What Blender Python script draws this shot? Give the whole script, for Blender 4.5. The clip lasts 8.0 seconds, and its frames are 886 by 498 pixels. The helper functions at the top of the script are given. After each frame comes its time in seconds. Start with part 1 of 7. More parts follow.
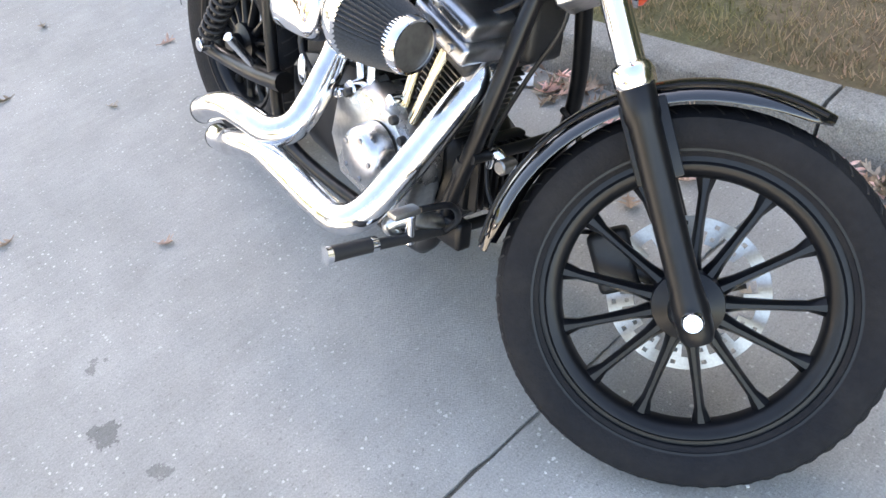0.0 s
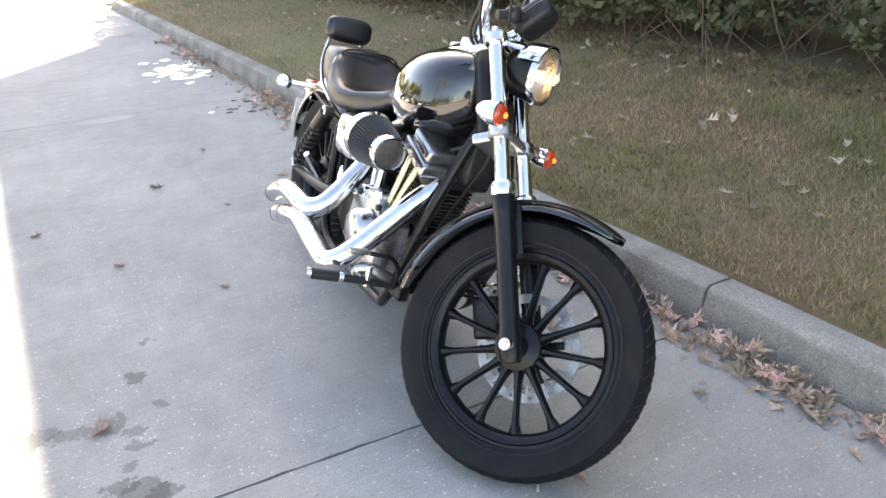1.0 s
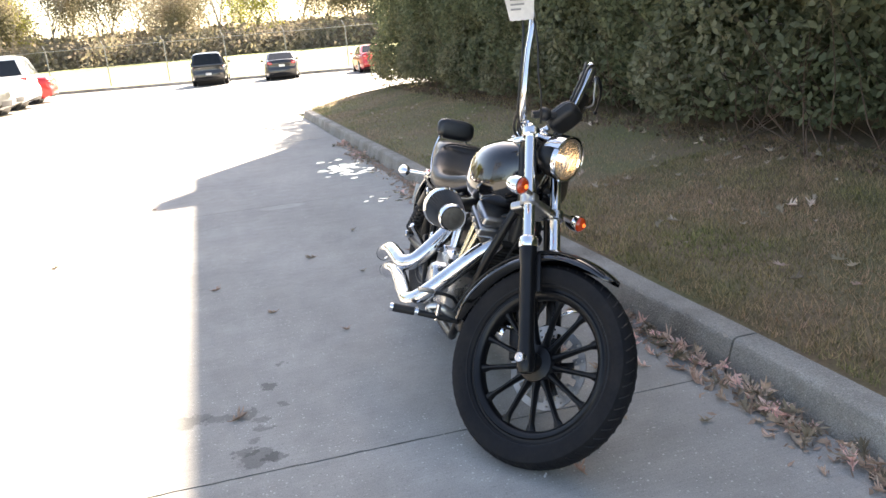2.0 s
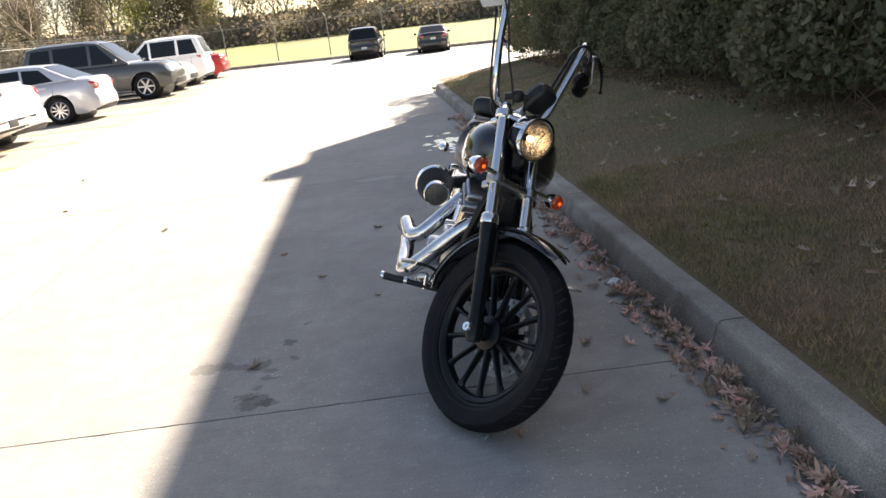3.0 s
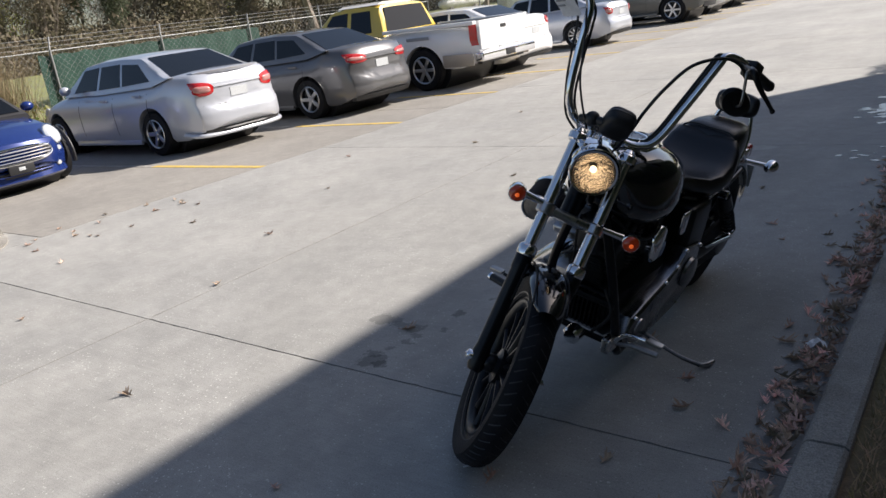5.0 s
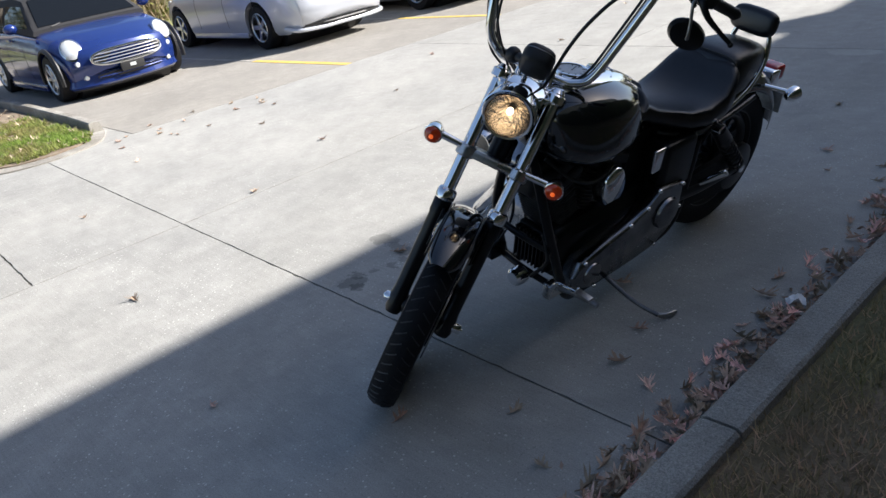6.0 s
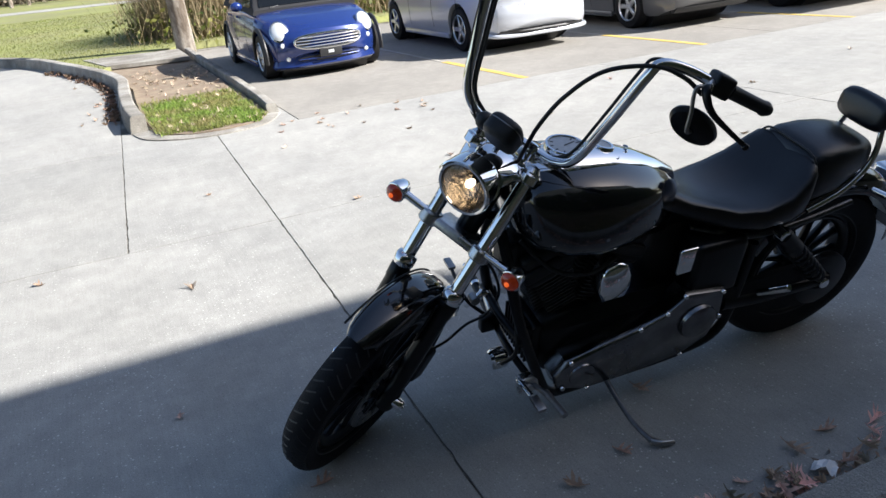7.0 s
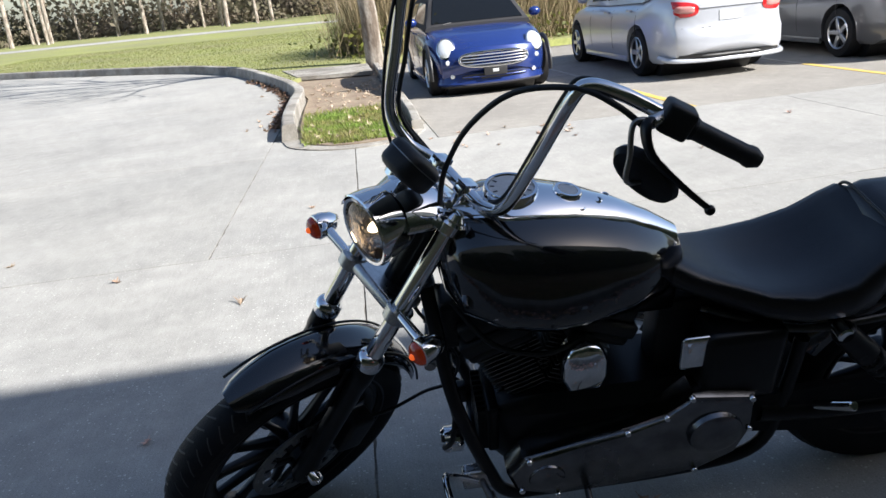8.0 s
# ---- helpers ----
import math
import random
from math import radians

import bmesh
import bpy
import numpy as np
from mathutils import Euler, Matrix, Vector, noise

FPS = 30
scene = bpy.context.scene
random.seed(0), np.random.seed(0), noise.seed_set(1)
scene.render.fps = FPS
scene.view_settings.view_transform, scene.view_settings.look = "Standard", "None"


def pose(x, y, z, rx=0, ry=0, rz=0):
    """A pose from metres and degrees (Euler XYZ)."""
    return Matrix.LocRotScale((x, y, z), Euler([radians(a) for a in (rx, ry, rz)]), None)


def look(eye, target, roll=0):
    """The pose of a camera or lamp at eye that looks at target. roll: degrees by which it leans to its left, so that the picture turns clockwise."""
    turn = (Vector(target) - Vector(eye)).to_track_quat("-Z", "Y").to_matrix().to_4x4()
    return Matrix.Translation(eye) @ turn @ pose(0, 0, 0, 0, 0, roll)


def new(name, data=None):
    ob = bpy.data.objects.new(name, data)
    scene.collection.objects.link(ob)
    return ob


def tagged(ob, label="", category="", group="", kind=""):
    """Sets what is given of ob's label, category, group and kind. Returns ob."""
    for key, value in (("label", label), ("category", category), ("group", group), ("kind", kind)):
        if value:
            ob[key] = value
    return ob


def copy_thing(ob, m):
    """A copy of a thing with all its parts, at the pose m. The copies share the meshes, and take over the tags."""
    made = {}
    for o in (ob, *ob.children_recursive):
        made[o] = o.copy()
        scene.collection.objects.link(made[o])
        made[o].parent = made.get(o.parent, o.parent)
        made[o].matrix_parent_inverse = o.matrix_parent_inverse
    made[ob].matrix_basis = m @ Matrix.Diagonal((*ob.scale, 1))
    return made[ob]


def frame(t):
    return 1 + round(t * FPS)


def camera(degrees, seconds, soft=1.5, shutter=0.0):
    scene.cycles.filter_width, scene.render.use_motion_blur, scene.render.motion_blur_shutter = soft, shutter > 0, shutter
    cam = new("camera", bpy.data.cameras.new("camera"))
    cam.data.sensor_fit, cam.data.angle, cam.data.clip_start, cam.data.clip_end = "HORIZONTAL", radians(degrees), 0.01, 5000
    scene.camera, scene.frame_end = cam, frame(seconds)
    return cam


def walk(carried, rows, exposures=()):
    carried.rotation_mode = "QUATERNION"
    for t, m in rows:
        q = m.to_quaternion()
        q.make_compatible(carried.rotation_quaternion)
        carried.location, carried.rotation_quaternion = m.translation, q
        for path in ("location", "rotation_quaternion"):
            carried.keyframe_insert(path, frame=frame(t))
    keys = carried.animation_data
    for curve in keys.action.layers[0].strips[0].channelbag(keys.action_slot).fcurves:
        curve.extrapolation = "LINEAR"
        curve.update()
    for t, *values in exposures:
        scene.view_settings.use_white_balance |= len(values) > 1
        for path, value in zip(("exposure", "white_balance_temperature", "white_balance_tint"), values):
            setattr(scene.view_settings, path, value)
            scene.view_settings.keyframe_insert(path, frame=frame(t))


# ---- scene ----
cam = camera(60.0, 8.0)
PATH = [
    (0, (0.106, 0.017, 1.343), (0.983, 1.235, 0.021), -12.5),
    (0.5, (0.025, -0.397, 1.365), (0.925, 0.914, 0.152), -3.6),
    (1, (-0.057, -0.914, 1.362), (0.834, 0.683, 0.552), -2.2),
    (1.5, (-0.077, -1.333, 1.383), (0.584, 0.437, 0.727), -2.3),
    (1.7, (-0.05, -1.504, 1.392), (0.554, 0.306, 0.792), -3.1),
    (2.8, (0.472, -1.996, 1.438), (0.708, -0.071, 0.952), -7.5),
    (3, (0.666, -2.027, 1.403), (0.782, -0.114, 0.83), -6.6),
    (3.5, (1.117, -2.017, 1.397), (0.933, -0.092, 0.888), -10.6),
    (4, (1.619, -1.858, 1.428), (1.044, -0.029, 0.86), -8.6),
    (4.2, (1.805, -1.807, 1.384), (1.211, 0.019, 0.826), -9.0),
    (4.5, (2.043, -1.756, 1.453), (1.118, -0.043, 0.998), -9.6),
    (5, (2.312, -1.477, 1.519), (1.144, 0.03, 0.916), -8.0),
    (5.2, (2.417, -1.312, 1.537), (1.201, 0.118, 0.847), -8.6),
    (6.3, (2.908, -0.664, 1.557), (1.404, 0.369, 0.738), -9.0),
    (6.5, (2.937, -0.48, 1.54), (1.345, 0.476, 0.797), -6.0),
    (7, (3.014, -0.037, 1.552), (1.298, 0.671, 0.807), -6.1),
    (7.5, (3.044, 0.334, 1.532), (1.208, 0.754, 0.859), -8.3),
    (8, (2.81, 0.751, 1.41), (0.931, 0.977, 0.766), -5.7),
]
EXPOSURES = [(0.0, 3.86, 7950, 14), (1.0, 3.6, 8000, 14), (1.7, 3.3, 7800, 14), (2.8, 1.93, 7550, 16), (3.5, 1.65, 7300, 16), (4.0, 1.12, 6850, 15), (4.5, 1.05, 6600, 15), (4.8, 0.82, 6500, 14), (5.2, 0.75, 6450, 14), (6.3, 1.35, 6200, 11), (8.0, 1.25, 6150, 11)]
walk(cam, [(t, look(eye, target, roll)) for t, eye, target, roll in PATH], EXPOSURES)


# ---------------------------------------------------------------- light
SUN_AZ, SUN_EL = 35.2, 36.0   # degrees from +y towards +x, and above the horizon
world = bpy.data.worlds.new("world")
scene.world = world
world.use_nodes = True
_n = world.node_tree.nodes
_sky = _n.new("ShaderNodeTexSky")
_sky.sky_type, _sky.sun_disc = "NISHITA", False
_sky.sun_elevation, _sky.sun_rotation = radians(SUN_EL), radians(SUN_AZ)
_sky.dust_density, _sky.ozone_density = 1.3, 1.0
_n["Background"].inputs[1].default_value = 0.068
world.node_tree.links.new(_sky.outputs[0], _n["Background"].inputs[0])
_sun = bpy.data.lights.new("sun", "SUN")
_sun.energy, _sun.angle, _sun.color = 5.0, radians(0.53), (1.0, 0.95, 0.86)
SUN_DIR = Vector((math.sin(radians(SUN_AZ)) * math.cos(radians(SUN_EL)), math.cos(radians(SUN_AZ)) * math.cos(radians(SUN_EL)), math.sin(radians(SUN_EL))))
new("sun", _sun).matrix_world = look(SUN_DIR * 60, (0, 0, 0))


# ---------------------------------------------------------------- materials
def mat(name, color, rough=0.5, metal=0.0, var=0.0, scale=4.0, fine=60.0, bump=0.0, bump_scale=80.0, color2=None, mix=(0.4, 0.62), coat=0.0,
        emit=None, emit_strength=0.0, alpha=None, transmission=0.0, per_object=0.0, island=0.0, rough_var=0.0, stretch=(1, 1, 1), spec=0.5):
    m = bpy.data.materials.new(name)
    m.use_nodes = True
    nt = m.node_tree
    b = nt.nodes["Principled BSDF"]
    b.inputs["Roughness"].default_value = rough
    b.inputs["Metallic"].default_value = metal
    b.inputs["Coat Weight"].default_value = coat
    b.inputs["Coat Roughness"].default_value = 0.04
    b.inputs["Transmission Weight"].default_value = transmission
    b.inputs["Specular IOR Level"].default_value = spec
    b.inputs["Base Color"].default_value = (*color, 1)
    if emit:
        b.inputs["Emission Color"].default_value = (*emit, 1)
        b.inputs["Emission Strength"].default_value = emit_strength
    co = nt.nodes.new("ShaderNodeTexCoord")
    mp = nt.nodes.new("ShaderNodeMapping")
    mp.inputs["Scale"].default_value = stretch
    nt.links.new(co.outputs["Object"], mp.inputs[0])

    def nz(s, detail=5.0, rgh=0.6):
        t = nt.nodes.new("ShaderNodeTexNoise")
        t.inputs["Scale"].default_value, t.inputs["Detail"].default_value, t.inputs["Roughness"].default_value = s, detail, rgh
        nt.links.new(mp.outputs[0], t.inputs[0])
        return t.outputs[0]

    def mixc(fac, a, c, mode="MIX"):
        x = nt.nodes.new("ShaderNodeMix")
        x.data_type, x.blend_type = "RGBA", mode
        if isinstance(fac, float):
            x.inputs[0].default_value = fac
        else:
            nt.links.new(fac, x.inputs[0])
        for k, v in ((6, a), (7, c)):
            if isinstance(v, tuple):
                x.inputs[k].default_value = (*v[:3], 1)
            else:
                nt.links.new(v, x.inputs[k])
        return x.outputs[2]

    def ramp(src, lo, hi, a=0.0, c=1.0):
        r = nt.nodes.new("ShaderNodeMapRange")
        r.inputs[1].default_value, r.inputs[2].default_value, r.inputs[3].default_value, r.inputs[4].default_value = lo, hi, a, c
        nt.links.new(src, r.inputs[0])
        return r.outputs[0]
    cur = tuple(color)
    if color2:
        cur = mixc(ramp(nz(scale), mix[0], mix[1]), cur, tuple(color2))
    if var:
        g = ramp(nz(fine, 3.0), 0.3, 0.7, 1 - var, 1 + var)
        g2 = ramp(nz(scale * 0.37, 4.0), 0.3, 0.7, 1 - var * 0.7, 1 + var * 0.7)
        mu = nt.nodes.new("ShaderNodeMath")
        mu.operation = "MULTIPLY"
        nt.links.new(g, mu.inputs[0]), nt.links.new(g2, mu.inputs[1])
        cur = mixc(1.0, cur, mu.outputs[0], "MULTIPLY")
    if per_object or island:
        src = nt.nodes.new("ShaderNodeObjectInfo").outputs["Random"] if per_object else nt.nodes.new("ShaderNodeNewGeometry").outputs["Random Per Island"]
        amt = per_object or island
        hs = nt.nodes.new("ShaderNodeHueSaturation")
        nt.links.new(ramp(src, 0, 1, 1 - amt, 1 + amt), hs.inputs["Value"])
        nt.links.new(ramp(src, 0, 1, 0.5 + amt * 0.05, 0.5 - amt * 0.05), hs.inputs["Hue"])
        if isinstance(cur, tuple):
            hs.inputs["Color"].default_value = (*cur, 1)
        else:
            nt.links.new(cur, hs.inputs["Color"])
        cur = hs.outputs[0]
    if not isinstance(cur, tuple):
        nt.links.new(cur, b.inputs["Base Color"])
    if rough_var:
        nt.links.new(ramp(nz(scale * 2), 0.3, 0.7, max(0.02, rough - rough_var), rough + rough_var), b.inputs["Roughness"])
    if bump:
        bp = nt.nodes.new("ShaderNodeBump")
        bp.inputs["Strength"].default_value, bp.inputs["Distance"].default_value = bump, 0.01
        nt.links.new(nz(bump_scale, 4.0), bp.inputs["Height"])
        nt.links.new(bp.outputs[0], b.inputs["Normal"])
    return m


def leafy(m, amount=0.42):
    """Lets some of the light through thin leaves and blades."""
    nt = m.node_tree
    b = nt.nodes["Principled BSDF"]
    tr = nt.nodes.new("ShaderNodeBsdfTranslucent")
    mx = nt.nodes.new("ShaderNodeMixShader")
    mx.inputs[0].default_value = amount
    if b.inputs["Base Color"].links:
        nt.links.new(b.inputs["Base Color"].links[0].from_socket, tr.inputs[0])
    else:
        tr.inputs[0].default_value = b.inputs["Base Color"].default_value
    nt.links.new(b.outputs[0], mx.inputs[1]), nt.links.new(tr.outputs[0], mx.inputs[2])
    nt.links.new(mx.outputs[0], nt.nodes["Material Output"].inputs[0])
    return m


def concrete_material(name, base, stain, marks=(), scale=0.55, mix=(0.35, 0.75), var=0.16, bump=0.35, bump_scale=210.0):
    """Broom-finished concrete with pale wear, stains and exposed grit; marks are soft-edged spots (x, y, radius, stretch, brightness)."""
    m = mat(name, base, 0.82, color2=stain, scale=scale, mix=mix, var=var, fine=230.0, bump=bump, bump_scale=bump_scale, per_object=0.035)
    nt = m.node_tree
    b = nt.nodes["Principled BSDF"]
    old = b.inputs["Base Color"].links[0].from_socket
    co = nt.nodes.new("ShaderNodeTexCoord")

    def nz(s, detail, stretch=(1, 1, 1), rgh=0.6):
        mp = nt.nodes.new("ShaderNodeMapping")
        mp.inputs["Scale"].default_value = stretch
        nt.links.new(co.outputs["Object"], mp.inputs[0])
        t = nt.nodes.new("ShaderNodeTexNoise")
        t.inputs["Scale"].default_value, t.inputs["Detail"].default_value, t.inputs["Roughness"].default_value = s, detail, rgh
        nt.links.new(mp.outputs[0], t.inputs[0])
        return t

    def rng_(src, lo, hi, a_, c_, smooth=False):
        r = nt.nodes.new("ShaderNodeMapRange")
        if smooth:
            r.interpolation_type = "SMOOTHSTEP"
        for k, v in ((1, lo), (2, hi), (3, a_), (4, c_)):
            r.inputs[k].default_value = v
        nt.links.new(src, r.inputs[0])
        return r.outputs[0]

    def op(kind, a_, c_):
        mu = nt.nodes.new("ShaderNodeMath")
        mu.operation = kind
        for k, v in ((0, a_), (1, c_)):
            if isinstance(v, float):
                mu.inputs[k].default_value = v
            else:
                nt.links.new(v, mu.inputs[k])
        return mu.outputs[0]
    vo = nt.nodes.new("ShaderNodeTexVoronoi")
    vo.inputs["Scale"].default_value = 88.0
    wob = nz(40.0, 2.0)
    wv0 = nt.nodes.new("ShaderNodeVectorMath")
    wv0.operation = "MULTIPLY_ADD"
    wv0.inputs[1].default_value = (0.012, 0.012, 0.0)
    nt.links.new(wob.outputs["Color"], wv0.inputs[0]), nt.links.new(co.outputs["Object"], wv0.inputs[2])
    nt.links.new(wv0.outputs[0], vo.inputs[0])
    sep = nt.nodes.new("ShaderNodeSeparateColor")
    nt.links.new(vo.outputs["Color"], sep.inputs[0])
    size = op("POWER", sep.outputs[0], 4.0)                                                    # a few large stones, many tiny
    dot = rng_(op("SUBTRACT", vo.outputs["Distance"], op("MULTIPLY", size, 0.40)), -0.08, 0.03, 0.95, 0.0)
    worn = rng_(nz(1.3, 5.0, rgh=0.7).outputs[0], 0.40, 0.60, 0.12, 1.0)
    fac = op("ADD", op("MULTIPLY", dot, worn), 1.0)
    fac = op("MULTIPLY", fac, rng_(nz(140.0, 2.0).outputs[0], 0.34, 0.66, 0.93, 1.06))
    fac = op("MULTIPLY", fac, rng_(nz(88.0, 3.0, rgh=0.5).outputs[0], 0.32, 0.38, 0.78, 1.0))      # pits
    fac = op("MULTIPLY", fac, rng_(nz(1.7, 8.0, rgh=0.7).outputs[0], 0.32, 0.7, 0.87, 1.07))       # blotches
    fac = op("MULTIPLY", fac, rng_(nz(0.7, 5.0, (2.2, 0.5, 1)).outputs[0], 0.35, 0.68, 0.95, 1.03))
    fac = op("MULTIPLY", fac, rng_(nz(7.0, 7.0, rgh=0.75).outputs[0], 0.35, 0.65, 0.90, 1.07))
    fac = op("MULTIPLY", fac, rng_(nz(14.0, 4.0, (0.22, 7.0, 1)).outputs[0], 0.35, 0.65, 0.955, 1.04))   # broom marks across the drive
    if marks:
        warp = nz(13.0, 6.0, rgh=0.72)
        wv = nt.nodes.new("ShaderNodeVectorMath")
        wv.operation = "MULTIPLY_ADD"
        wv.inputs[1].default_value = (0.16, 0.16, 0.0)
        nt.links.new(warp.outputs["Color"], wv.inputs[0])
        nt.links.new(co.outputs["Object"], wv.inputs[2])
        for x, y, r, sx, k in marks:
            mp = nt.nodes.new("ShaderNodeMapping")
            mp.inputs["Location"].default_value = (-(x + 0.08) / (r * sx), -(y + 0.08) / r, 0)
            mp.inputs["Scale"].default_value = (1 / (r * sx), 1 / r, 0)
            nt.links.new(wv.outputs[0], mp.inputs[0])
            ln = nt.nodes.new("ShaderNodeVectorMath")
            ln.operation = "LENGTH"
            nt.links.new(mp.outputs[0], ln.inputs[0])
            fac = op("MULTIPLY", fac, rng_(ln.outputs["Value"], 0.86, 1.03, k, 1.0, True))
    x = nt.nodes.new("ShaderNodeMix")
    x.data_type, x.blend_type = "RGBA", "MULTIPLY"
    x.inputs[0].default_value = 1.0
    nt.links.new(old, x.inputs[6]), nt.links.new(fac, x.inputs[7])
    nt.links.new(x.outputs[2], b.inputs["Base Color"])
    return m


# damp spots by the front wheel, and washed-out sand along the kerb
MARKS = ((0.01, 0.86, 0.075, 1.0, 0.6), (-0.04, 0.91, 0.04, 1.2, 0.62), (0.06, 0.835, 0.045, 0.9, 0.6), (-0.25, 1.265, 0.06, 1.7, 0.66), (-0.12, 1.235, 0.035, 2.0, 0.66), (-0.01, 1.215, 0.05, 1.1, 0.64), (0.04, 1.14, 0.028, 1.4, 0.66), (0.135, 1.26, 0.02, 1.7, 0.65), (0.038, 1.075, 0.026, 1.6, 0.66), (0.005, 0.985, 0.02, 1.3, 0.68), (0.09, 1.45, 0.03, 1.2, 0.55), (0.16, 1.67, 0.018, 1.3, 0.62),
         (0.55, 5.3, 0.10, 2.2, 1.2))
CONCRETE = concrete_material("concrete", (0.36, 0.35, 0.325), (0.30, 0.295, 0.28), MARKS)
STALL = concrete_material("worn_paving", (0.305, 0.285, 0.255), (0.26, 0.243, 0.215))
KERB = concrete_material("kerb_concrete", (0.36, 0.34, 0.305), (0.235, 0.215, 0.185), scale=2.6, mix=(0.40, 0.62), var=0.36, bump=1.0, bump_scale=95.0)
JOINT = mat("joint_dirt", (0.12, 0.105, 0.085), 0.9, color2=(0.30, 0.285, 0.25), scale=2.2, mix=(0.44, 0.60), var=0.3)
SOIL = mat("soil", (0.21, 0.155, 0.11), 0.95, color2=(0.26, 0.21, 0.15), scale=5, var=0.2, bump=0.6, bump_scale=60)
DRYGRASS = mat("dormant_grass", (0.215, 0.15, 0.088), 0.9, color2=(0.165, 0.15, 0.068), scale=1.1, var=0.22, fine=45, bump=0.8, bump_scale=90)
FIELD = mat("field_grass", (0.22, 0.235, 0.075), 0.9, color2=(0.20, 0.20, 0.09), scale=0.3, var=0.2, fine=12, bump=0.5, bump_scale=30)
BLADE = leafy(mat("grass_blade", (0.43, 0.31, 0.18), 0.8, color2=(0.255, 0.25, 0.09), scale=0.9, mix=(0.41, 0.58), var=0.22, fine=5.0, island=0.6))
GREENBLADE = leafy(mat("green_blade", (0.21, 0.31, 0.055), 0.75, color2=(0.27, 0.25, 0.09), scale=2.0, island=0.3))
HEDGELEAF = leafy(mat("hedge_leaf", (0.15, 0.175, 0.095), 0.75, color2=(0.205, 0.20, 0.12), scale=0.9, island=0.28))
DRYTWIG = mat("dry_twig", (0.13, 0.085, 0.06), 0.9, var=0.2)
BARK = mat("bark", (0.16, 0.125, 0.095), 0.95, color2=(0.38, 0.34, 0.29), scale=7, var=0.25, bump=0.9, bump_scale=35, stretch=(1, 1, 0.3))
GREYBARK = mat("weathered_twig", (0.20, 0.165, 0.135), 0.95, color2=(0.26, 0.22, 0.185), scale=3, var=0.15)
LEAFGREEN = leafy(mat("tree_leaf", (0.09, 0.13, 0.03), 0.6, color2=(0.19, 0.19, 0.04), scale=0.8, island=0.35))
LEAFYELLOW = leafy(mat("yellowing_leaf", (0.29, 0.27, 0.055), 0.6, color2=(0.17, 0.21, 0.05), scale=0.6, island=0.28))
FARLEAF = leafy(mat("far_leaf", (0.185, 0.172, 0.108), 0.9, color2=(0.23, 0.19, 0.14), scale=0.25, mix=(0.38, 0.6), island=0.2))
PINELEAF = leafy(mat("pine_needle", (0.12, 0.14, 0.085), 0.8, island=0.2))
OAKLEAF = mat("fallen_leaf", (0.36, 0.25, 0.18), 0.7, var=0.25, fine=60, per_object=0.4)
PALELEAF = mat("pale_fallen_leaf", (0.42, 0.33, 0.25), 0.75, var=0.2, fine=60, per_object=0.3)
BLACKPAINT = mat("gloss_black", (0.006, 0.006, 0.008), 0.08, coat=1.0, var=0.05)
SATIN = mat("satin_black", (0.007, 0.007, 0.008), 0.3, spec=0.3, var=0.2, fine=30)
MATTEBLACK = mat("matte_black", (0.011, 0.011, 0.012), 0.5, var=0.25, fine=40, bump=0.1)
RUBBER = mat("rubber", (0.0105, 0.011, 0.0135), 0.6, spec=0.13, color2=(0.016, 0.0155, 0.0165), scale=9, var=0.15, bump=0.2, bump_scale=150)
LEATHER = mat("leather", (0.010, 0.010, 0.012), 0.3, var=0.15, bump=0.12, bump_scale=260, spec=0.6)
CHROME = mat("chrome", (0.86, 0.86, 0.87), 0.06, 1.0, rough_var=0.03, scale=6)
PIPECHROME = mat("worn_pipe_chrome", (0.68, 0.68, 0.69), 0.13, 1.0, var=0.14, fine=22, rough_var=0.09, scale=14, bump=0.05, bump_scale=60)
ALU = mat("cast_aluminium", (0.55, 0.55, 0.55), 0.3, 1.0, var=0.12, fine=90, rough_var=0.08)
FINMETAL = mat("fin_metal", (0.16, 0.155, 0.145), 0.42, 0.8, var=0.2)
RIMBLACK = mat("rim_black", (0.006, 0.0065, 0.008), 0.3, spec=0.28, var=0.2, fine=30)
ROCKER = mat("polished_rocker", (0.40, 0.41, 0.43), 0.36, 1.0, var=0.12, fine=40, rough_var=0.08)
PRIMARY = mat("worn_primary", (0.2, 0.2, 0.205), 0.22, 1.0, var=0.3, fine=14, rough_var=0.12, bump=0.06, bump_scale=40)
DULLALU = mat("dull_aluminium", (0.3, 0.3, 0.31), 0.42, 1.0, var=0.15, rough_var=0.1)
DARKSTEEL = mat("dark_steel", (0.12, 0.12, 0.125), 0.35, 1.0, var=0.25, fine=30, rough_var=0.1)
STEEL = mat("brushed_steel", (0.34, 0.335, 0.33), 0.36, 1.0, var=0.1, fine=200)
BRASS = mat("plated_pushrod", (0.7, 0.63, 0.48), 0.18, 1.0)
PLEAT = mat("filter_gauze", (0.045, 0.047, 0.05), 0.7, var=0.3, fine=300)
AMBER = mat("amber_lens", (0.28, 0.035, 0.01), 0.12, coat=0.6, var=0.25, fine=160, emit=(1.0, 0.10, 0.02), emit_strength=0.02)
AMBERBULB = mat("amber_bulb", (1, 0.3, 0.05), 0.3, emit=(1.0, 0.13, 0.02), emit_strength=0.3)
REDLENS = mat("red_lens", (0.5, 0.018, 0.02), 0.12, coat=0.6, var=0.1)
LAMPGLOW = mat("lamp_bulb", (1, 0.85, 0.6), 0.3, emit=(1.0, 0.78, 0.5), emit_strength=1.5)
REFLECTOR = mat("lamp_reflector", (0.58, 0.49, 0.39), 0.18, 1.0, bump=0.4, bump_scale=60)
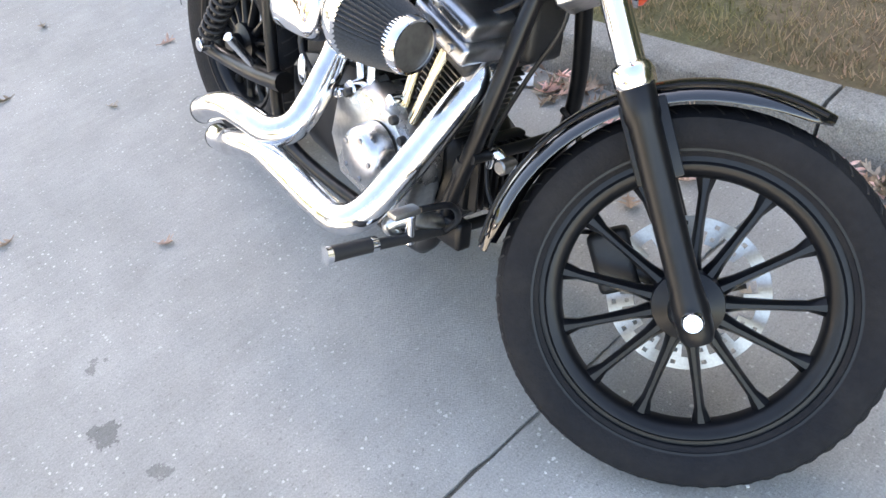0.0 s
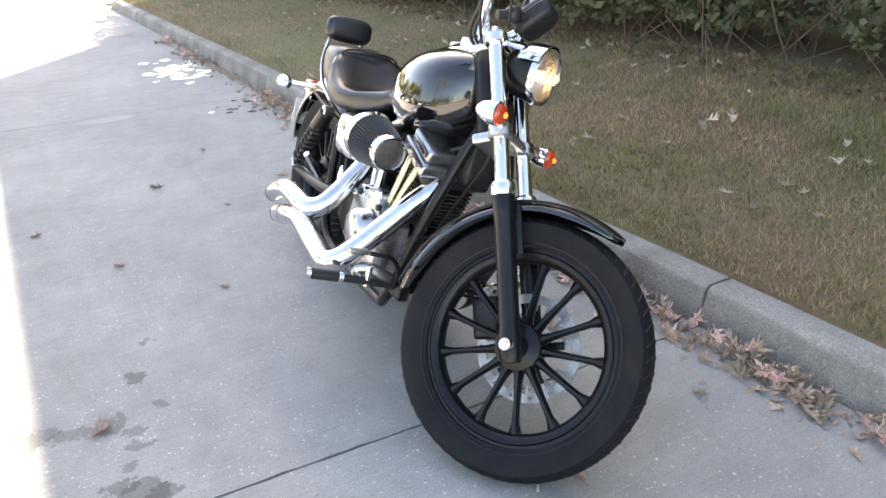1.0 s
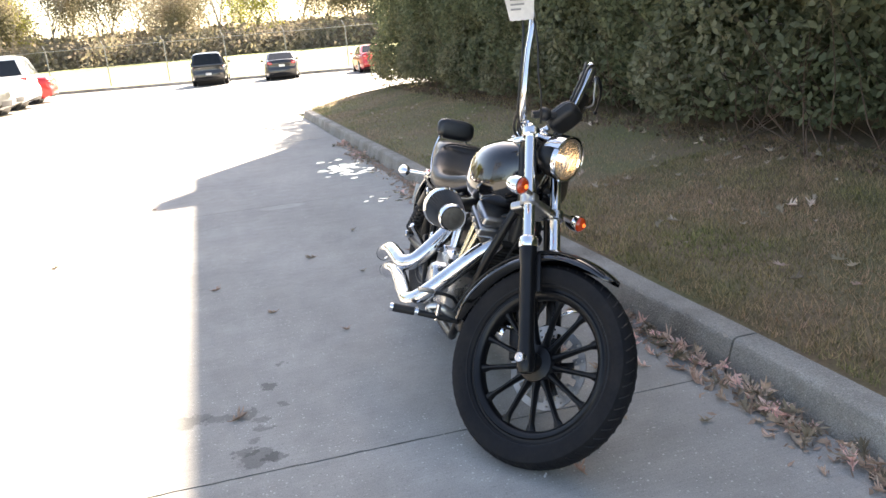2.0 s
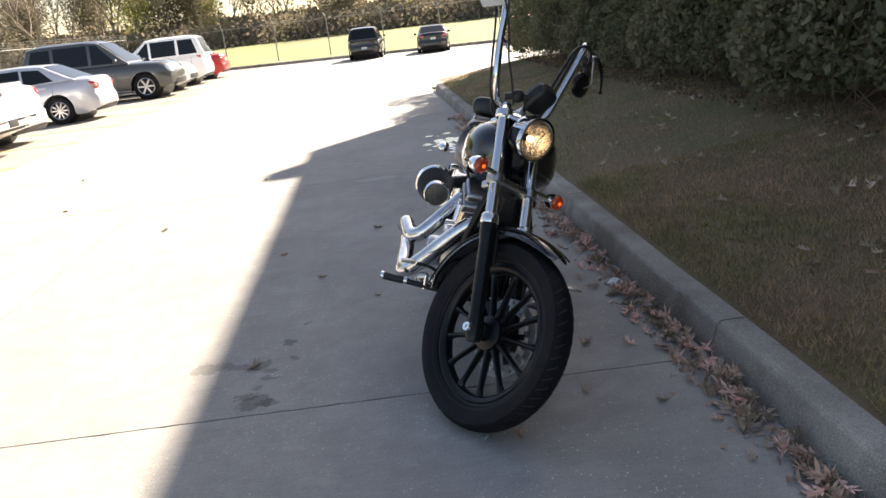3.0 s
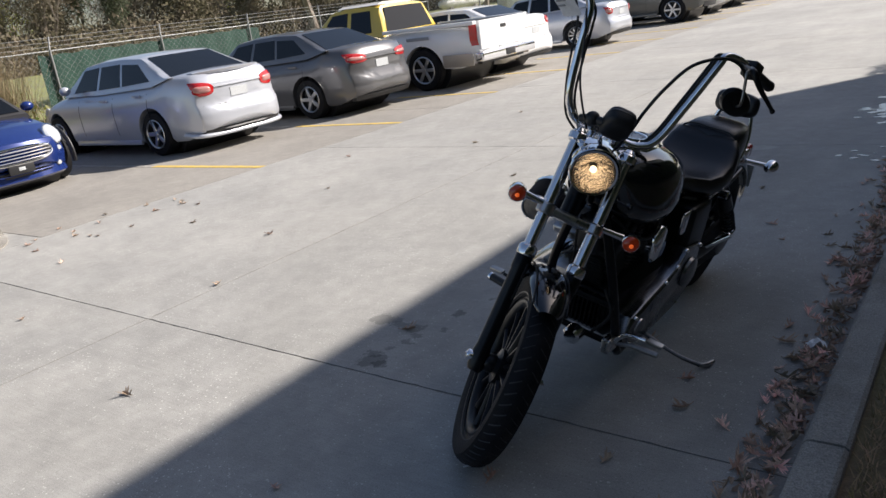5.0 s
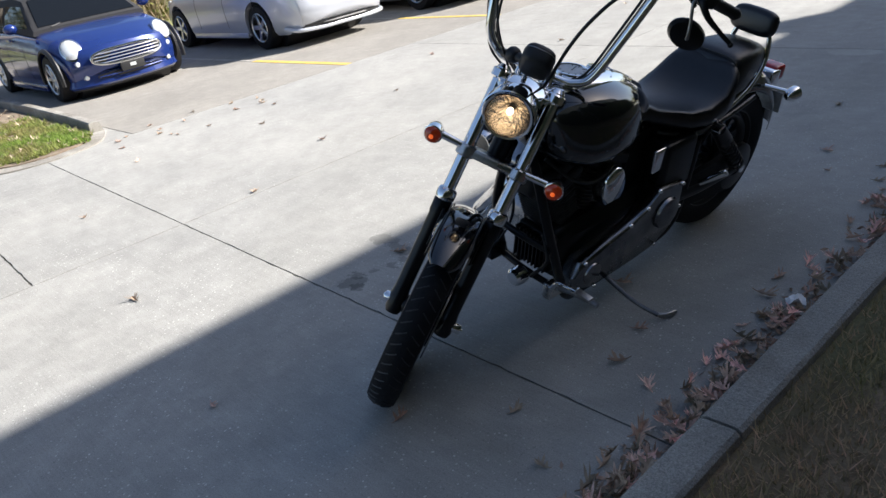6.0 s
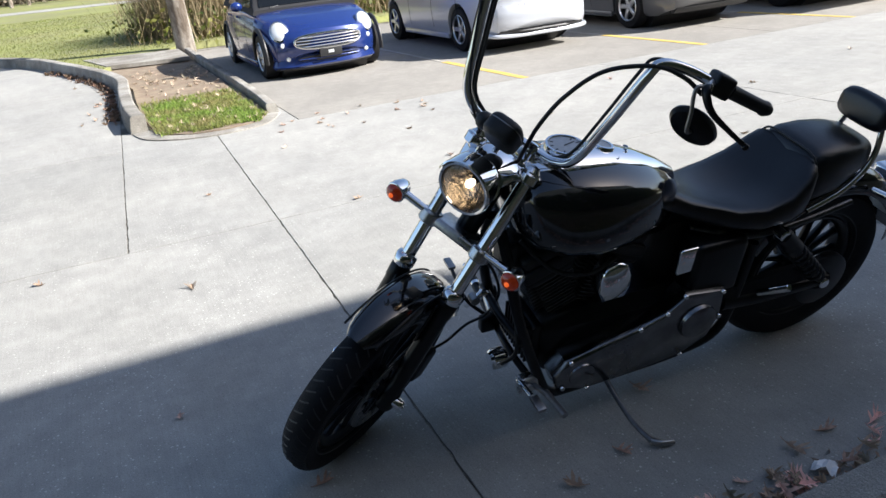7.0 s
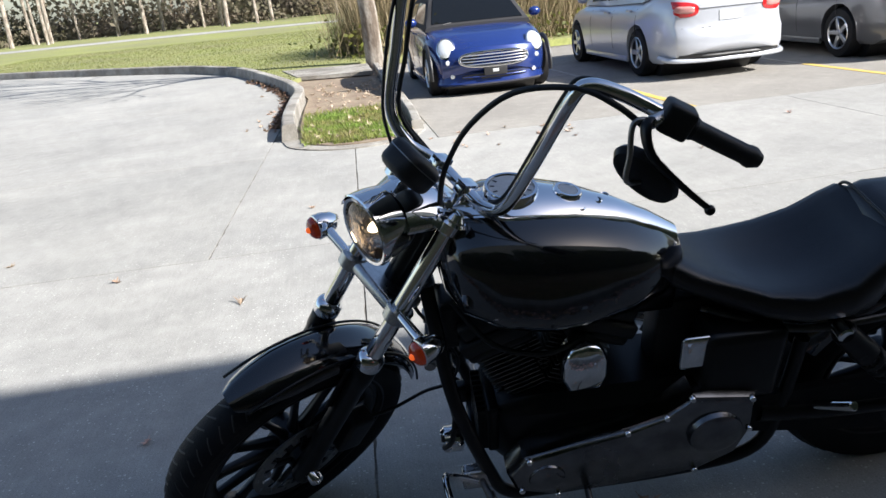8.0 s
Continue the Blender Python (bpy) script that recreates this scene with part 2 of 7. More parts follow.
PALELENS = mat("pale_lens", (0.5, 0.24, 0.22), 0.15, coat=0.6, var=0.1)
CLEAR = mat("clear_glass", (1, 1, 1), 0.02, transmission=1.0)
MIRROR = mat("mirror_glass", (0.85, 0.87, 0.9), 0.02, 1.0)
DIALFACE = mat("dial_face", (0.55, 0.56, 0.57), 0.4, var=0.1)
DARKDIAL = mat("dark_dial", (0.03, 0.03, 0.035), 0.3)
PAPER = mat("paper", (0.75, 0.76, 0.77), 0.8, var=0.06)
TAGPAPER = leafy(mat("tag_paper", (0.82, 0.83, 0.84), 0.7, var=0.06), 0.4)
INK = mat("grey_print", (0.3, 0.31, 0.33), 0.8)
TANKBAR = mat("tank_badge", (0.16, 0.13, 0.12), 0.4, var=0.2)
TINT = mat("tinted_glass", (0.006, 0.007, 0.008), 0.02, spec=0.4, rough_var=0.015, scale=1.2)
TRIM = mat("car_trim", (0.02, 0.02, 0.022), 0.5, var=0.2)
ALLOY = mat("alloy_wheel", (0.62, 0.62, 0.63), 0.28, 1.0, var=0.1)
HEADLENS = mat("headlamp_lens", (0.75, 0.78, 0.8), 0.08, 0.35, coat=1.0, var=0.1)
PLATE = mat("plate", (0.55, 0.57, 0.58), 0.5, var=0.15)
YELLOWLINE = mat("yellow_line", (0.62, 0.42, 0.07), 0.8, color2=(0.5, 0.38, 0.14), scale=14, var=0.2)
WHITELINE = mat("worn_white_line", (0.42, 0.40, 0.36), 0.85, color2=(0.27, 0.25, 0.22), scale=12, var=0.2)
GALV = mat("galvanised_steel", (0.26, 0.265, 0.265), 0.6, 0.5, var=0.15)
SCREEN = mat("green_windscreen", (0.012, 0.05, 0.035), 0.8, var=0.2, fine=30)
TANKWHITE = mat("white_tank", (0.72, 0.71, 0.68), 0.5, color2=(0.55, 0.53, 0.48), scale=1.5, var=0.08)
WALLPAINT = mat("pale_block_wall", (0.45, 0.42, 0.37), 0.85, var=0.1, bump=0.3, bump_scale=30)
ROOFING = mat("roof_sheet", (0.3, 0.3, 0.3), 0.6, var=0.15)


# ---------------------------------------------------------------- mesh helpers
I4 = Matrix.Identity(4)


def finish(bm, name, material, smooth=40):
    me = bpy.data.meshes.new(name)
    bmesh.ops.recalc_face_normals(bm, faces=bm.faces)
    bm.to_mesh(me)
    bm.free()
    me.materials.append(material)
    if smooth:
        for p in me.polygons:
            p.use_smooth = True
        me.set_sharp_from_angle(angle=radians(smooth))
    return me


def part(name, bm, material, parent, label="", smooth=40):
    ob = new(name, finish(bm, name, material, smooth))
    ob.parent = parent
    if label:
        tagged(ob, label)
    return ob


def thing(name, label, category, m=None, group="", kind=""):
    ob = new(name)
    if m is not None:
        ob.matrix_world = m
    return tagged(ob, label, category, group, kind)


def solid(name, bm, material, label, category, kind="", group="", m=None, smooth=40):
    ob = new(name, finish(bm, name, material, smooth))
    if m is not None:
        ob.matrix_world = m
    return tagged(ob, label, category, group, kind)


def B():
    return bmesh.new()


def box(bm, lo, hi, m=I4, bevel=0.0, seg=2):
    vs = [bm.verts.new(m @ Vector((x, y, z))) for x in (lo[0], hi[0]) for y in (lo[1], hi[1]) for z in (lo[2], hi[2])]
    fs = [bm.faces.new([vs[i] for i in f]) for f in ((0, 1, 3, 2), (4, 6, 7, 5), (0, 4, 5, 1), (2, 3, 7, 6), (0, 2, 6, 4), (1, 5, 7, 3))]
    if bevel:
        es = list({e for f in fs for e in f.edges})
        bmesh.ops.bevel(bm, geom=es, offset=bevel, segments=seg, affect="EDGES", profile=0.6)
    return bm


def basis(p0, p1, up=(0, 0, 1)):
    z = (Vector(p1) - Vector(p0)).normalized()
    x = Vector(up).cross(z)
    if x.length < 1e-4:
        x = Vector((1, 0, 0)).cross(z)
    x.normalize()
    m = Matrix((x, z.cross(x), z)).transposed().to_4x4()
    m.translation = Vector(p0)
    return m


def lathe(bm, profile, m=I4, seg=32, sweep=1.0):
    """Turns (radius, height) pairs round the local z axis."""
    n = seg if sweep == 1.0 else seg + 1
    rings = []
    for r, h in profile:
        if r < 1e-5:
            rings.append([bm.verts.new(m @ Vector((0, 0, h)))])
        else:
            rings.append([bm.verts.new(m @ Vector((r * math.cos(2 * math.pi * sweep * i / seg), r * math.sin(2 * math.pi * sweep * i / seg), h))) for i in range(n)])
    for a, b in zip(rings, rings[1:]):
        for i in range(seg):
            j = (i + 1) % n
            if len(a) == 1 and len(b) == 1:
                continue
            if len(a) == 1:
                bm.faces.new((a[0], b[i], b[j]))
            elif len(b) == 1:
                bm.faces.new((a[i], a[j], b[0]))
            else:
                bm.faces.new((a[i], a[j], b[j], b[i]))
    return bm


def cyl(bm, p0, p1, r0, r1=None, seg=20, m=I4, edge=0.0):
    r1 = r0 if r1 is None else r1
    d = (Vector(p1) - Vector(p0)).length
    e = min(edge, d / 3, r0 / 2, r1 / 2) if edge else 0
    prof = [(0, 0), (r0 - e, 0), (r0, e), (r1, d - e), (r1 - e, d), (0, d)] if e else [(0, 0), (r0, 0), (r1, d), (0, d)]
    return lathe(bm, prof, m @ basis(p0, p1), seg)


def smooth_path(pts, n=6):
    pts = [Vector(p) for p in pts]
    out = []
    for i in range(len(pts) - 1):
        p0, p1, p2, p3 = pts[max(i - 1, 0)], pts[i], pts[i + 1], pts[min(i + 2, len(pts) - 1)]
        for k in range(n):
            t = k / n
            out.append(0.5 * (2 * p1 + (p2 - p0) * t + (2 * p0 - 5 * p1 + 4 * p2 - p3) * t * t + (3 * p1 - p0 - 3 * p2 + p3) * t ** 3))
    return out + [pts[-1]]


def tube(bm, pts, r, seg=12, m=I4, n=6, flat=(1, 1)):
    """Sweeps a round section along a smoothed path; r may be a list of radii, one for each given point."""
    path = smooth_path(pts, n) if n > 1 else [Vector(p) for p in pts]
    rs = [r] * len(path) if not isinstance(r, (list, tuple)) else [float(v) for v in np.interp(np.linspace(0, len(r) - 1, len(path)), range(len(r)), r)]
    rings, x = [], None
    for i, p in enumerate(path):
        t = (path[min(i + 1, len(path) - 1)] - path[max(i - 1, 0)]).normalized()
        if x is None:
            x = t.orthogonal().normalized()
        x = (x - t * x.dot(t)).normalized()
        y = t.cross(x)
        rings.append([bm.verts.new(m @ (p + rs[i] * (flat[0] * math.cos(a) * x + flat[1] * math.sin(a) * y))) for a in (2 * math.pi * k / seg for k in range(seg))])
    for a, b in zip(rings, rings[1:]):
        for i in range(seg):
            bm.faces.new((a[i], a[(i + 1) % seg], b[(i + 1) % seg], b[i]))
    bm.faces.new(rings[0][::-1]), bm.faces.new(rings[-1])
    return bm


def loft(bm, rings, m=I4, caps=True):
    vs = [[bm.verts.new(m @ Vector(p)) for p in r] for r in rings]
    k = len(vs[0])
    for a, b in zip(vs, vs[1:]):
        for i in range(k):
            bm.faces.new((a[i], a[(i + 1) % k], b[(i + 1) % k], b[i]))
    if caps:
        bm.faces.new(vs[0][::-1]), bm.faces.new(vs[-1])
    return bm


def oval(cx, cy, cz, ry, rz, n=20, power=2.0, x_axis=True):
    """A superellipse in the plane x = cx."""
    out = []
    for i in range(n):
        a = 2 * math.pi * i / n
        c, s = math.cos(a), math.sin(a)
        out.append((cx, cy + ry * math.copysign(abs(c) ** (2 / power), c), cz + rz * math.copysign(abs(s) ** (2 / power), s)))
    return out


def ball(bm, c, r, m=I4, seg=16, scale=(1, 1, 1)):
    n = seg // 2
    prof = [(r * math.sin(math.pi * i / n), -r * math.cos(math.pi * i / n)) for i in range(n + 1)]
    prof[0], prof[-1] = (0, -r), (0, r)
    return lathe(bm, prof, m @ Matrix.Translation(c) @ Matrix.Diagonal((*scale, 1)), seg)


def quads(name, verts, faces, material):
    me = bpy.data.meshes.new(name)
    me.from_pydata(verts, [], faces)
    me.materials.append(material)
    return me


# ---------------------------------------------------------------- ground, drive and kerbs
def poly_prism(bm, outline, z0, z1, bevel=0.0):
    lo = [bm.verts.new((x, y, z0)) for x, y in outline]
    hi = [bm.verts.new((x, y, z1)) for x, y in outline]
    k = len(outline)
    top = bm.faces.new(hi)
    bm.faces.new(lo[::-1])
    for i in range(k):
        bm.faces.new((lo[i], lo[(i + 1) % k], hi[(i + 1) % k], hi[i]))
    if bevel:
        bmesh.ops.bevel(bm, geom=list(top.edges), offset=bevel, segments=2, affect="EDGES")
    return bm


bm = B()
box(bm, (-900, -900, -0.6), (900, 900, -0.05))
solid("ground", bm, FIELD, "wide flat ground of short grass reaching the horizon", "ground", "structure")
bm = B()
poly_prism(bm, [(1.83, -26), (1.83, 40), (40, 40), (40, 60), (-13.5, 60), (-13.5, 1.9), (-40, -40), (1.83, -40)], -0.3, -0.007)
solid("drive_base", bm, JOINT, "dirt-filled bed below the concrete slabs", "ground", "structure")

KX, KTOP = 1.847, 0.14      # the kerb's foot and height
KBACK = KX + 0.158          # where the lawn begins


def lawn_z(x):
    """The lawn climbs gently from the back of the kerb to the hedge."""
    return KTOP - 0.012 + 0.115 * np.clip(x - KBACK, 0.0, 2.2)


drive = thing("driveway", "broom-finished grey concrete driveway of large jointed slabs", "driveway", kind="structure")


def slant(x):
    """The cross joint by the front wheel, which runs a little askew."""
    return 0.688 + (1.83 - x) * 0.031


def branch_joint(x):
    """The cross joint that meets the island's nose."""
    return -0.12 - (x + 1.70) * 0.043


def slab(x0, x1, y0, y1, material=CONCRETE, g=0.0035):
    """One slab with slightly broken edges; y0 and y1 are numbers or joints that run askew."""
    rng = random.Random(int(x0 * 131 + (y0(x0) if callable(y0) else y0) * 17))
    near = x0 > -6 and (y1(x0) if callable(y1) else y1) < 12

    def edge(p, q, out):
        n = max(2, int((Vector(q) - Vector(p)).length / 0.045)) if near else 2
        pts = []
        for i in range(n):
            v = Vector(p).lerp(Vector(q), i / n)
            chip = rng.choice((0, 0, 0.0015, 0.003, 0.007)) * rng.random() if near and 0 < i else 0
            pts.append((v.x + out[0] * chip, v.y + out[1] * chip))
        return pts
    low = (y0(x0), y0(x1)) if callable(y0) else (y0, y0)
    top = (y1(x0), y1(x1)) if callable(y1) else (y1, y1)
    c = [(x0 + g, low[0] + g), (x1 - g, low[1] + g), (x1 - g, top[1] - g), (x0 + g, top[0] - g)]
    outline = edge(c[0], c[1], (0, 1)) + edge(c[1], c[2], (-1, 0)) + edge(c[2], c[3], (0, -1)) + edge(c[3], c[0], (1, 0))
    part("slab", poly_prism(B(), outline, -0.16, 0.0, 0.0 if near else 0.004), material, drive, smooth=0 if near else 40)


for a, b in ((-22, -13.2), (-13.2, -8.6), (-8.6, -3.95), (-3.95, slant), (slant, 5.4), (5.4, 10.1), (10.1, 14.9)):
    slab(-1.70, KX, a, b)
for a, b in ((-22, -14.5), (-14.5, -9.8), (-9.8, -4.9), (-4.9, branch_joint), (slant, 5.4), (5.4, 10.1), (10.1, 14.9)):
    slab(-4.72, -1.70, a, b)
slab(-5.6, -1.70, branch_joint, slant)
slab(-5.6, -4.72, slant, 1.72)
for a, b in ((14.9, 20), (20, 25.2), (25.2, 34.0), (34.0, 46.0)):
    slab(-4.72, 4.5, a, b)
    slab(4.5, 12, a, b)
    slab(12, 24, a, b)
for a, b in ((1.72, 8.2), (8.2, 15.0), (15.0, 24.0), (24.0, 46.0)):
    slab(-13.0, -4.72, a, b, STALL)
# the branch that bends away past the planted island
for a, b in ((-9.5, -4.72), (-14.2, -9.5), (-20, -14.2), (-30, -20)):
    slab(a, b, -14, -7.0)
    slab(a, b, -7.0, branch_joint if b > -5 else 0.2)
    slab(a, b, -24, -14)


def kerb_profile(h, w=0.17, batter=0.05, r=0.03):
    """Section of a kerb: offsets behind the foot line, and heights."""
    pts = [(0.0, -0.14), (0.0, 0.0), (batter, h - r)]
    for k in range(1, 5):
        a = math.pi / 2 * k / 4
        pts.append((batter + r * (1 - math.cos(a)), h - r + r * math.sin(a)))
    return pts + [(w + batter - 0.012, h), (w + batter, h - 0.012), (w + batter, -0.14)]


def kerb_run(path, h, parent, wobble=0.004, w=0.17, batter=0.05):
    """A kerb swept along (x, y) points, its back on the right hand of the path."""
    bm = B()
    prof = kerb_profile(h, w, batter)
    rings = []
    for i, p in enumerate(path):
        a, b = Vector(path[max(i - 1, 0)]), Vector(path[min(i + 1, len(path) - 1)])
        t = (b - a).normalized()
        nrm = Vector((t.y, -t.x))
        dw = noise.noise(Vector((p[0] * 1.3, p[1] * 1.3, 0))) * wobble
        rings.append([(p[0] + nrm.x * (o + dw), p[1] + nrm.y * (o + dw), z + (dw if z > 0.02 else 0)) for o, z in prof])
    loft(bm, rings)
    return part("kerb_stone", bm, KERB, parent, smooth=35)


kerb_east = thing("kerb_beside_the_lawn", "weathered concrete kerb with a battered face and cross joints", "kerb", kind="structure")
edges = [-22, -17.4, -12.9, -8.4, -5.9, -3.9, -1.7, 0.70, 3.1, 5.5, 7.9, 9.9]
for a, b in zip(edges, edges[1:]):
    kerb_run([(KX, a + 0.006 + (b - a - 0.012) * k / 12) for k in range(13)], KTOP, kerb_east, w=0.13, batter=0.028)
end_arc = [(KX, 9.906 + 0.43 * k) for k in range(10)] + [(KX + 1.6 * (1 - math.cos(a)), 13.8 + 1.6 * math.sin(a)) for a in (math.pi / 2 * k / 10 for k in range(1, 11))] + [(5, 15.4), (9, 15.4), (20, 15.4)]
kerb_run(end_arc, KTOP, kerb_east, w=0.13, batter=0.028)

# lawn between kerb and hedge
bm = B()
lawn_edge = [(KBACK, float(y)) for y in np.linspace(-22, 13.8, 37)] + [(KX + 1.6 - (1.6 - KBACK + KX) * math.cos(a), 13.8 + (1.6 - KBACK + KX) * math.sin(a)) for a in (math.pi / 2 * k / 8 for k in range(1, 9))]
columns = []
for ex, ey in lawn_edge:
    xs = [ex] + [ex + (6.4 - ex) * f for f in (0.06, 0.13, 0.2, 0.28, 0.36, 0.45, 0.55, 0.66, 0.8, 1.0)]
    columns.append([(x, ey, -0.1) for x in (xs[0],)] + [(x, ey, float(lawn_z(x)) - (0.03 if x == ex else 0.0) + 0.012 * noise.noise(Vector((x * 1.1, ey * 0.9, 2.0)))  * min(1.0, (x - ex) * 3)) for x in xs] + [(xs[-1], ey, -0.1)])
loft(bm, columns)
solid("lawn_soil", bm, DRYGRASS, "short dormant brown and green lawn beside the kerb", "lawn", "structure")
bm = B()
poly_prism(bm, [(6.395, 14.9), (20, 14.9), (20, 15.24), (6.395, 15.24)], -0.1, KTOP - 0.012)
solid("lawn_verge", bm, DRYGRASS, "strip of dormant lawn past the building's end", "lawn", "structure")

# island and far lawn on the other side
bm = B()
isl_left = [(-5.50, 0.14), (-6.3, 0.10), (-7.6, 0.12), (-8.8, 0.16), (-9.8, 0.05), (-10.9, -0.2), (-12.2, -0.55), (-14.2, -1.15), (-15.8, -2.0), (-17.4, -3.2), (-20, -6.0), (-22.7, -9.2), (-27, -15), (-33, -24)]
isl_right = [(-13.3, 1.75), (-10.3, 1.72), (-8, 1.72), (-6.2, 1.70), (-5.3, 1.66)]
kerb_west = thing("kerb_round_the_island", "curved concrete kerb edging the planted island and far lawn", "kerb", kind="structure")
kerb_run([tuple(v)[:2] for v in smooth_path([(x, y, 0) for x, y in isl_left], 4)], 0.185, kerb_west, w=0.15, batter=0.025)
kerb_run([tuple(v)[:2] for v in smooth_path([(x, y, 0) for x, y in isl_right], 4)], 0.11, kerb_west, w=0.11, batter=0.02)

# ---------------------------------------------------------------- motorcycle
LEAN, RAKE, STEER = radians(17), radians(31), radians(36)
_f, _l = Vector((-0.07, -0.9975, 0)), Vector((0.9975, -0.07, 0))
_u = Vector((0, 0, 1)) * math.cos(LEAN) + _l * math.sin(LEAN)
_s = _l * math.cos(LEAN) - Vector((0, 0, 1)) * math.sin(LEAN)
BIKE = Matrix((_f, _s, _u)).transposed().to_4x4()
BIKE.translation = (1.0, 2.17, 0.0)
# steered front end: x ahead, y left, z up along the fork, from the front axle
_n0 = Vector((math.cos(RAKE), 0, math.sin(RAKE)))
_n = _n0 * math.cos(STEER) + Vector((0, 1, 0)) * math.sin(STEER)
_a = Vector((0, 1, 0)) * math.cos(STEER) - _n0 * math.sin(STEER)
FORK = Matrix((_n, _a, Vector((-math.sin(RAKE), 0, math.cos(RAKE))))).transposed().to_4x4()
FORK.translation = (1.656, -0.013, 0.309)
AXLE = FORK @ Matrix.Rotation(-math.pi / 2, 4, "X")      # z along the axle, to the left

SPOKE_PHASE = 0.5


def wheel_axle(m, r_tyre, w, r_rim, bike, spokes, label):
    """Cast wheel with its parts; m has z along the axle."""
    hub = thing("wheel", label, "")
    hub.parent = bike
    h = w / 2
    prof = [(r_rim - 0.004, -h * 0.62), (r_rim + 0.012, -h * 0.78), (r_rim + (r_tyre - r_rim) * 0.45, -h * 0.99), (r_rim + (r_tyre - r_rim) * 0.75, -h * 0.93)]
    crown = [(r_tyre - (r_tyre - r_rim) * 0.25 * abs(k / 5) ** 2.2, h * 0.93 * k / 5) for k in range(-4, 5)]
    prof = prof + crown + [(r, -z) for r, z in prof[::-1]]
    bm = lathe(B(), prof, m, 72)
    part("tyre", bm, RUBBER, hub, "black rubber tyre with worn grooves")
    # tread blocks: shallow slanted sipes standing as dark ribs along both shoulders
    bm = B()
    for i in range(56):
        a = 2 * math.pi * i / 56
        for sgn in (-1, 1):
            pts = []
            for k in range(4):
                z = sgn * h * (0.18 + 0.2 * k)
                rr = r_tyre - (r_tyre - r_rim) * 0.25 * abs(z / (h * 0.93) ) ** 2.2 - 0.0008
                b = a + sgn * 0.004 + k * 0.022
                pts.append((rr * math.cos(b), rr * math.sin(b), z))
            tube(bm, pts, 0.0032, 4, m, 1, (1, 0.55))
    tagged(part("tread", bm, MATTEBLACK, hub), kind="stuff")
    half = [(r_rim - 0.042, h * 0.25), (r_rim - 0.036, h * 0.42), (r_rim - 0.026, h * 0.56), (r_rim - 0.018, h * 0.58), (r_rim - 0.013, h * 0.50), (r_rim - 0.003, h * 0.50), (r_rim + 0.002, h * 0.60), (r_rim + 0.005, h * 0.74), (r_rim + 0.011, h * 0.76), (r_rim + 0.014, h * 0.7), (r_rim + 0.012, h * 0.5), (r_rim - 0.018, h * 0.2)]
    prof = half + [(r, -z) for r, z in half[::-1]] + half[:1]
    part("rim", lathe(B(), prof, m, 72), RIMBLACK, hub, "black cast rim")
    part("hub", lathe(B(), [(0, -0.075), (0.028, -0.075), (0.034, -0.066), (0.034, -0.04), (0.062, -0.03), (0.066, 0.0), (0.062, 0.03), (0.04, 0.045), (0.04, 0.07), (0, 0.07)], m, 36), RIMBLACK, hub)
    sp = None
    for i in range(spokes):
        t = m @ Matrix.Rotation(2 * math.pi * (i + SPOKE_PHASE) / spokes, 4, "Z")
        bm = B()
        rings = []
        for r, wd, th in ((0.05, 0.017, 0.02), (0.09, 0.0105, 0.017), (0.15, 0.0085, 0.014), (r_rim - 0.07, 0.0092, 0.013), (r_rim - 0.036, 0.019, 0.014)):
            rings.append([(r, wd * c, th * s_) for c, s_ in ((1, -0.35), (0.35, -1), (-0.35, -1), (-1, -0.35), (-1, 0.35), (-0.35, 1), (0.35, 1), (1, 0.35))])
        if sp is None:
            sp = part("spoke", loft(bm, rings), RIMBLACK, hub)
            sp.matrix_local = t
        else:
            bm.free()
            o = new("spoke", sp.data)
            o.parent, o.matrix_local = hub, t
    return hub


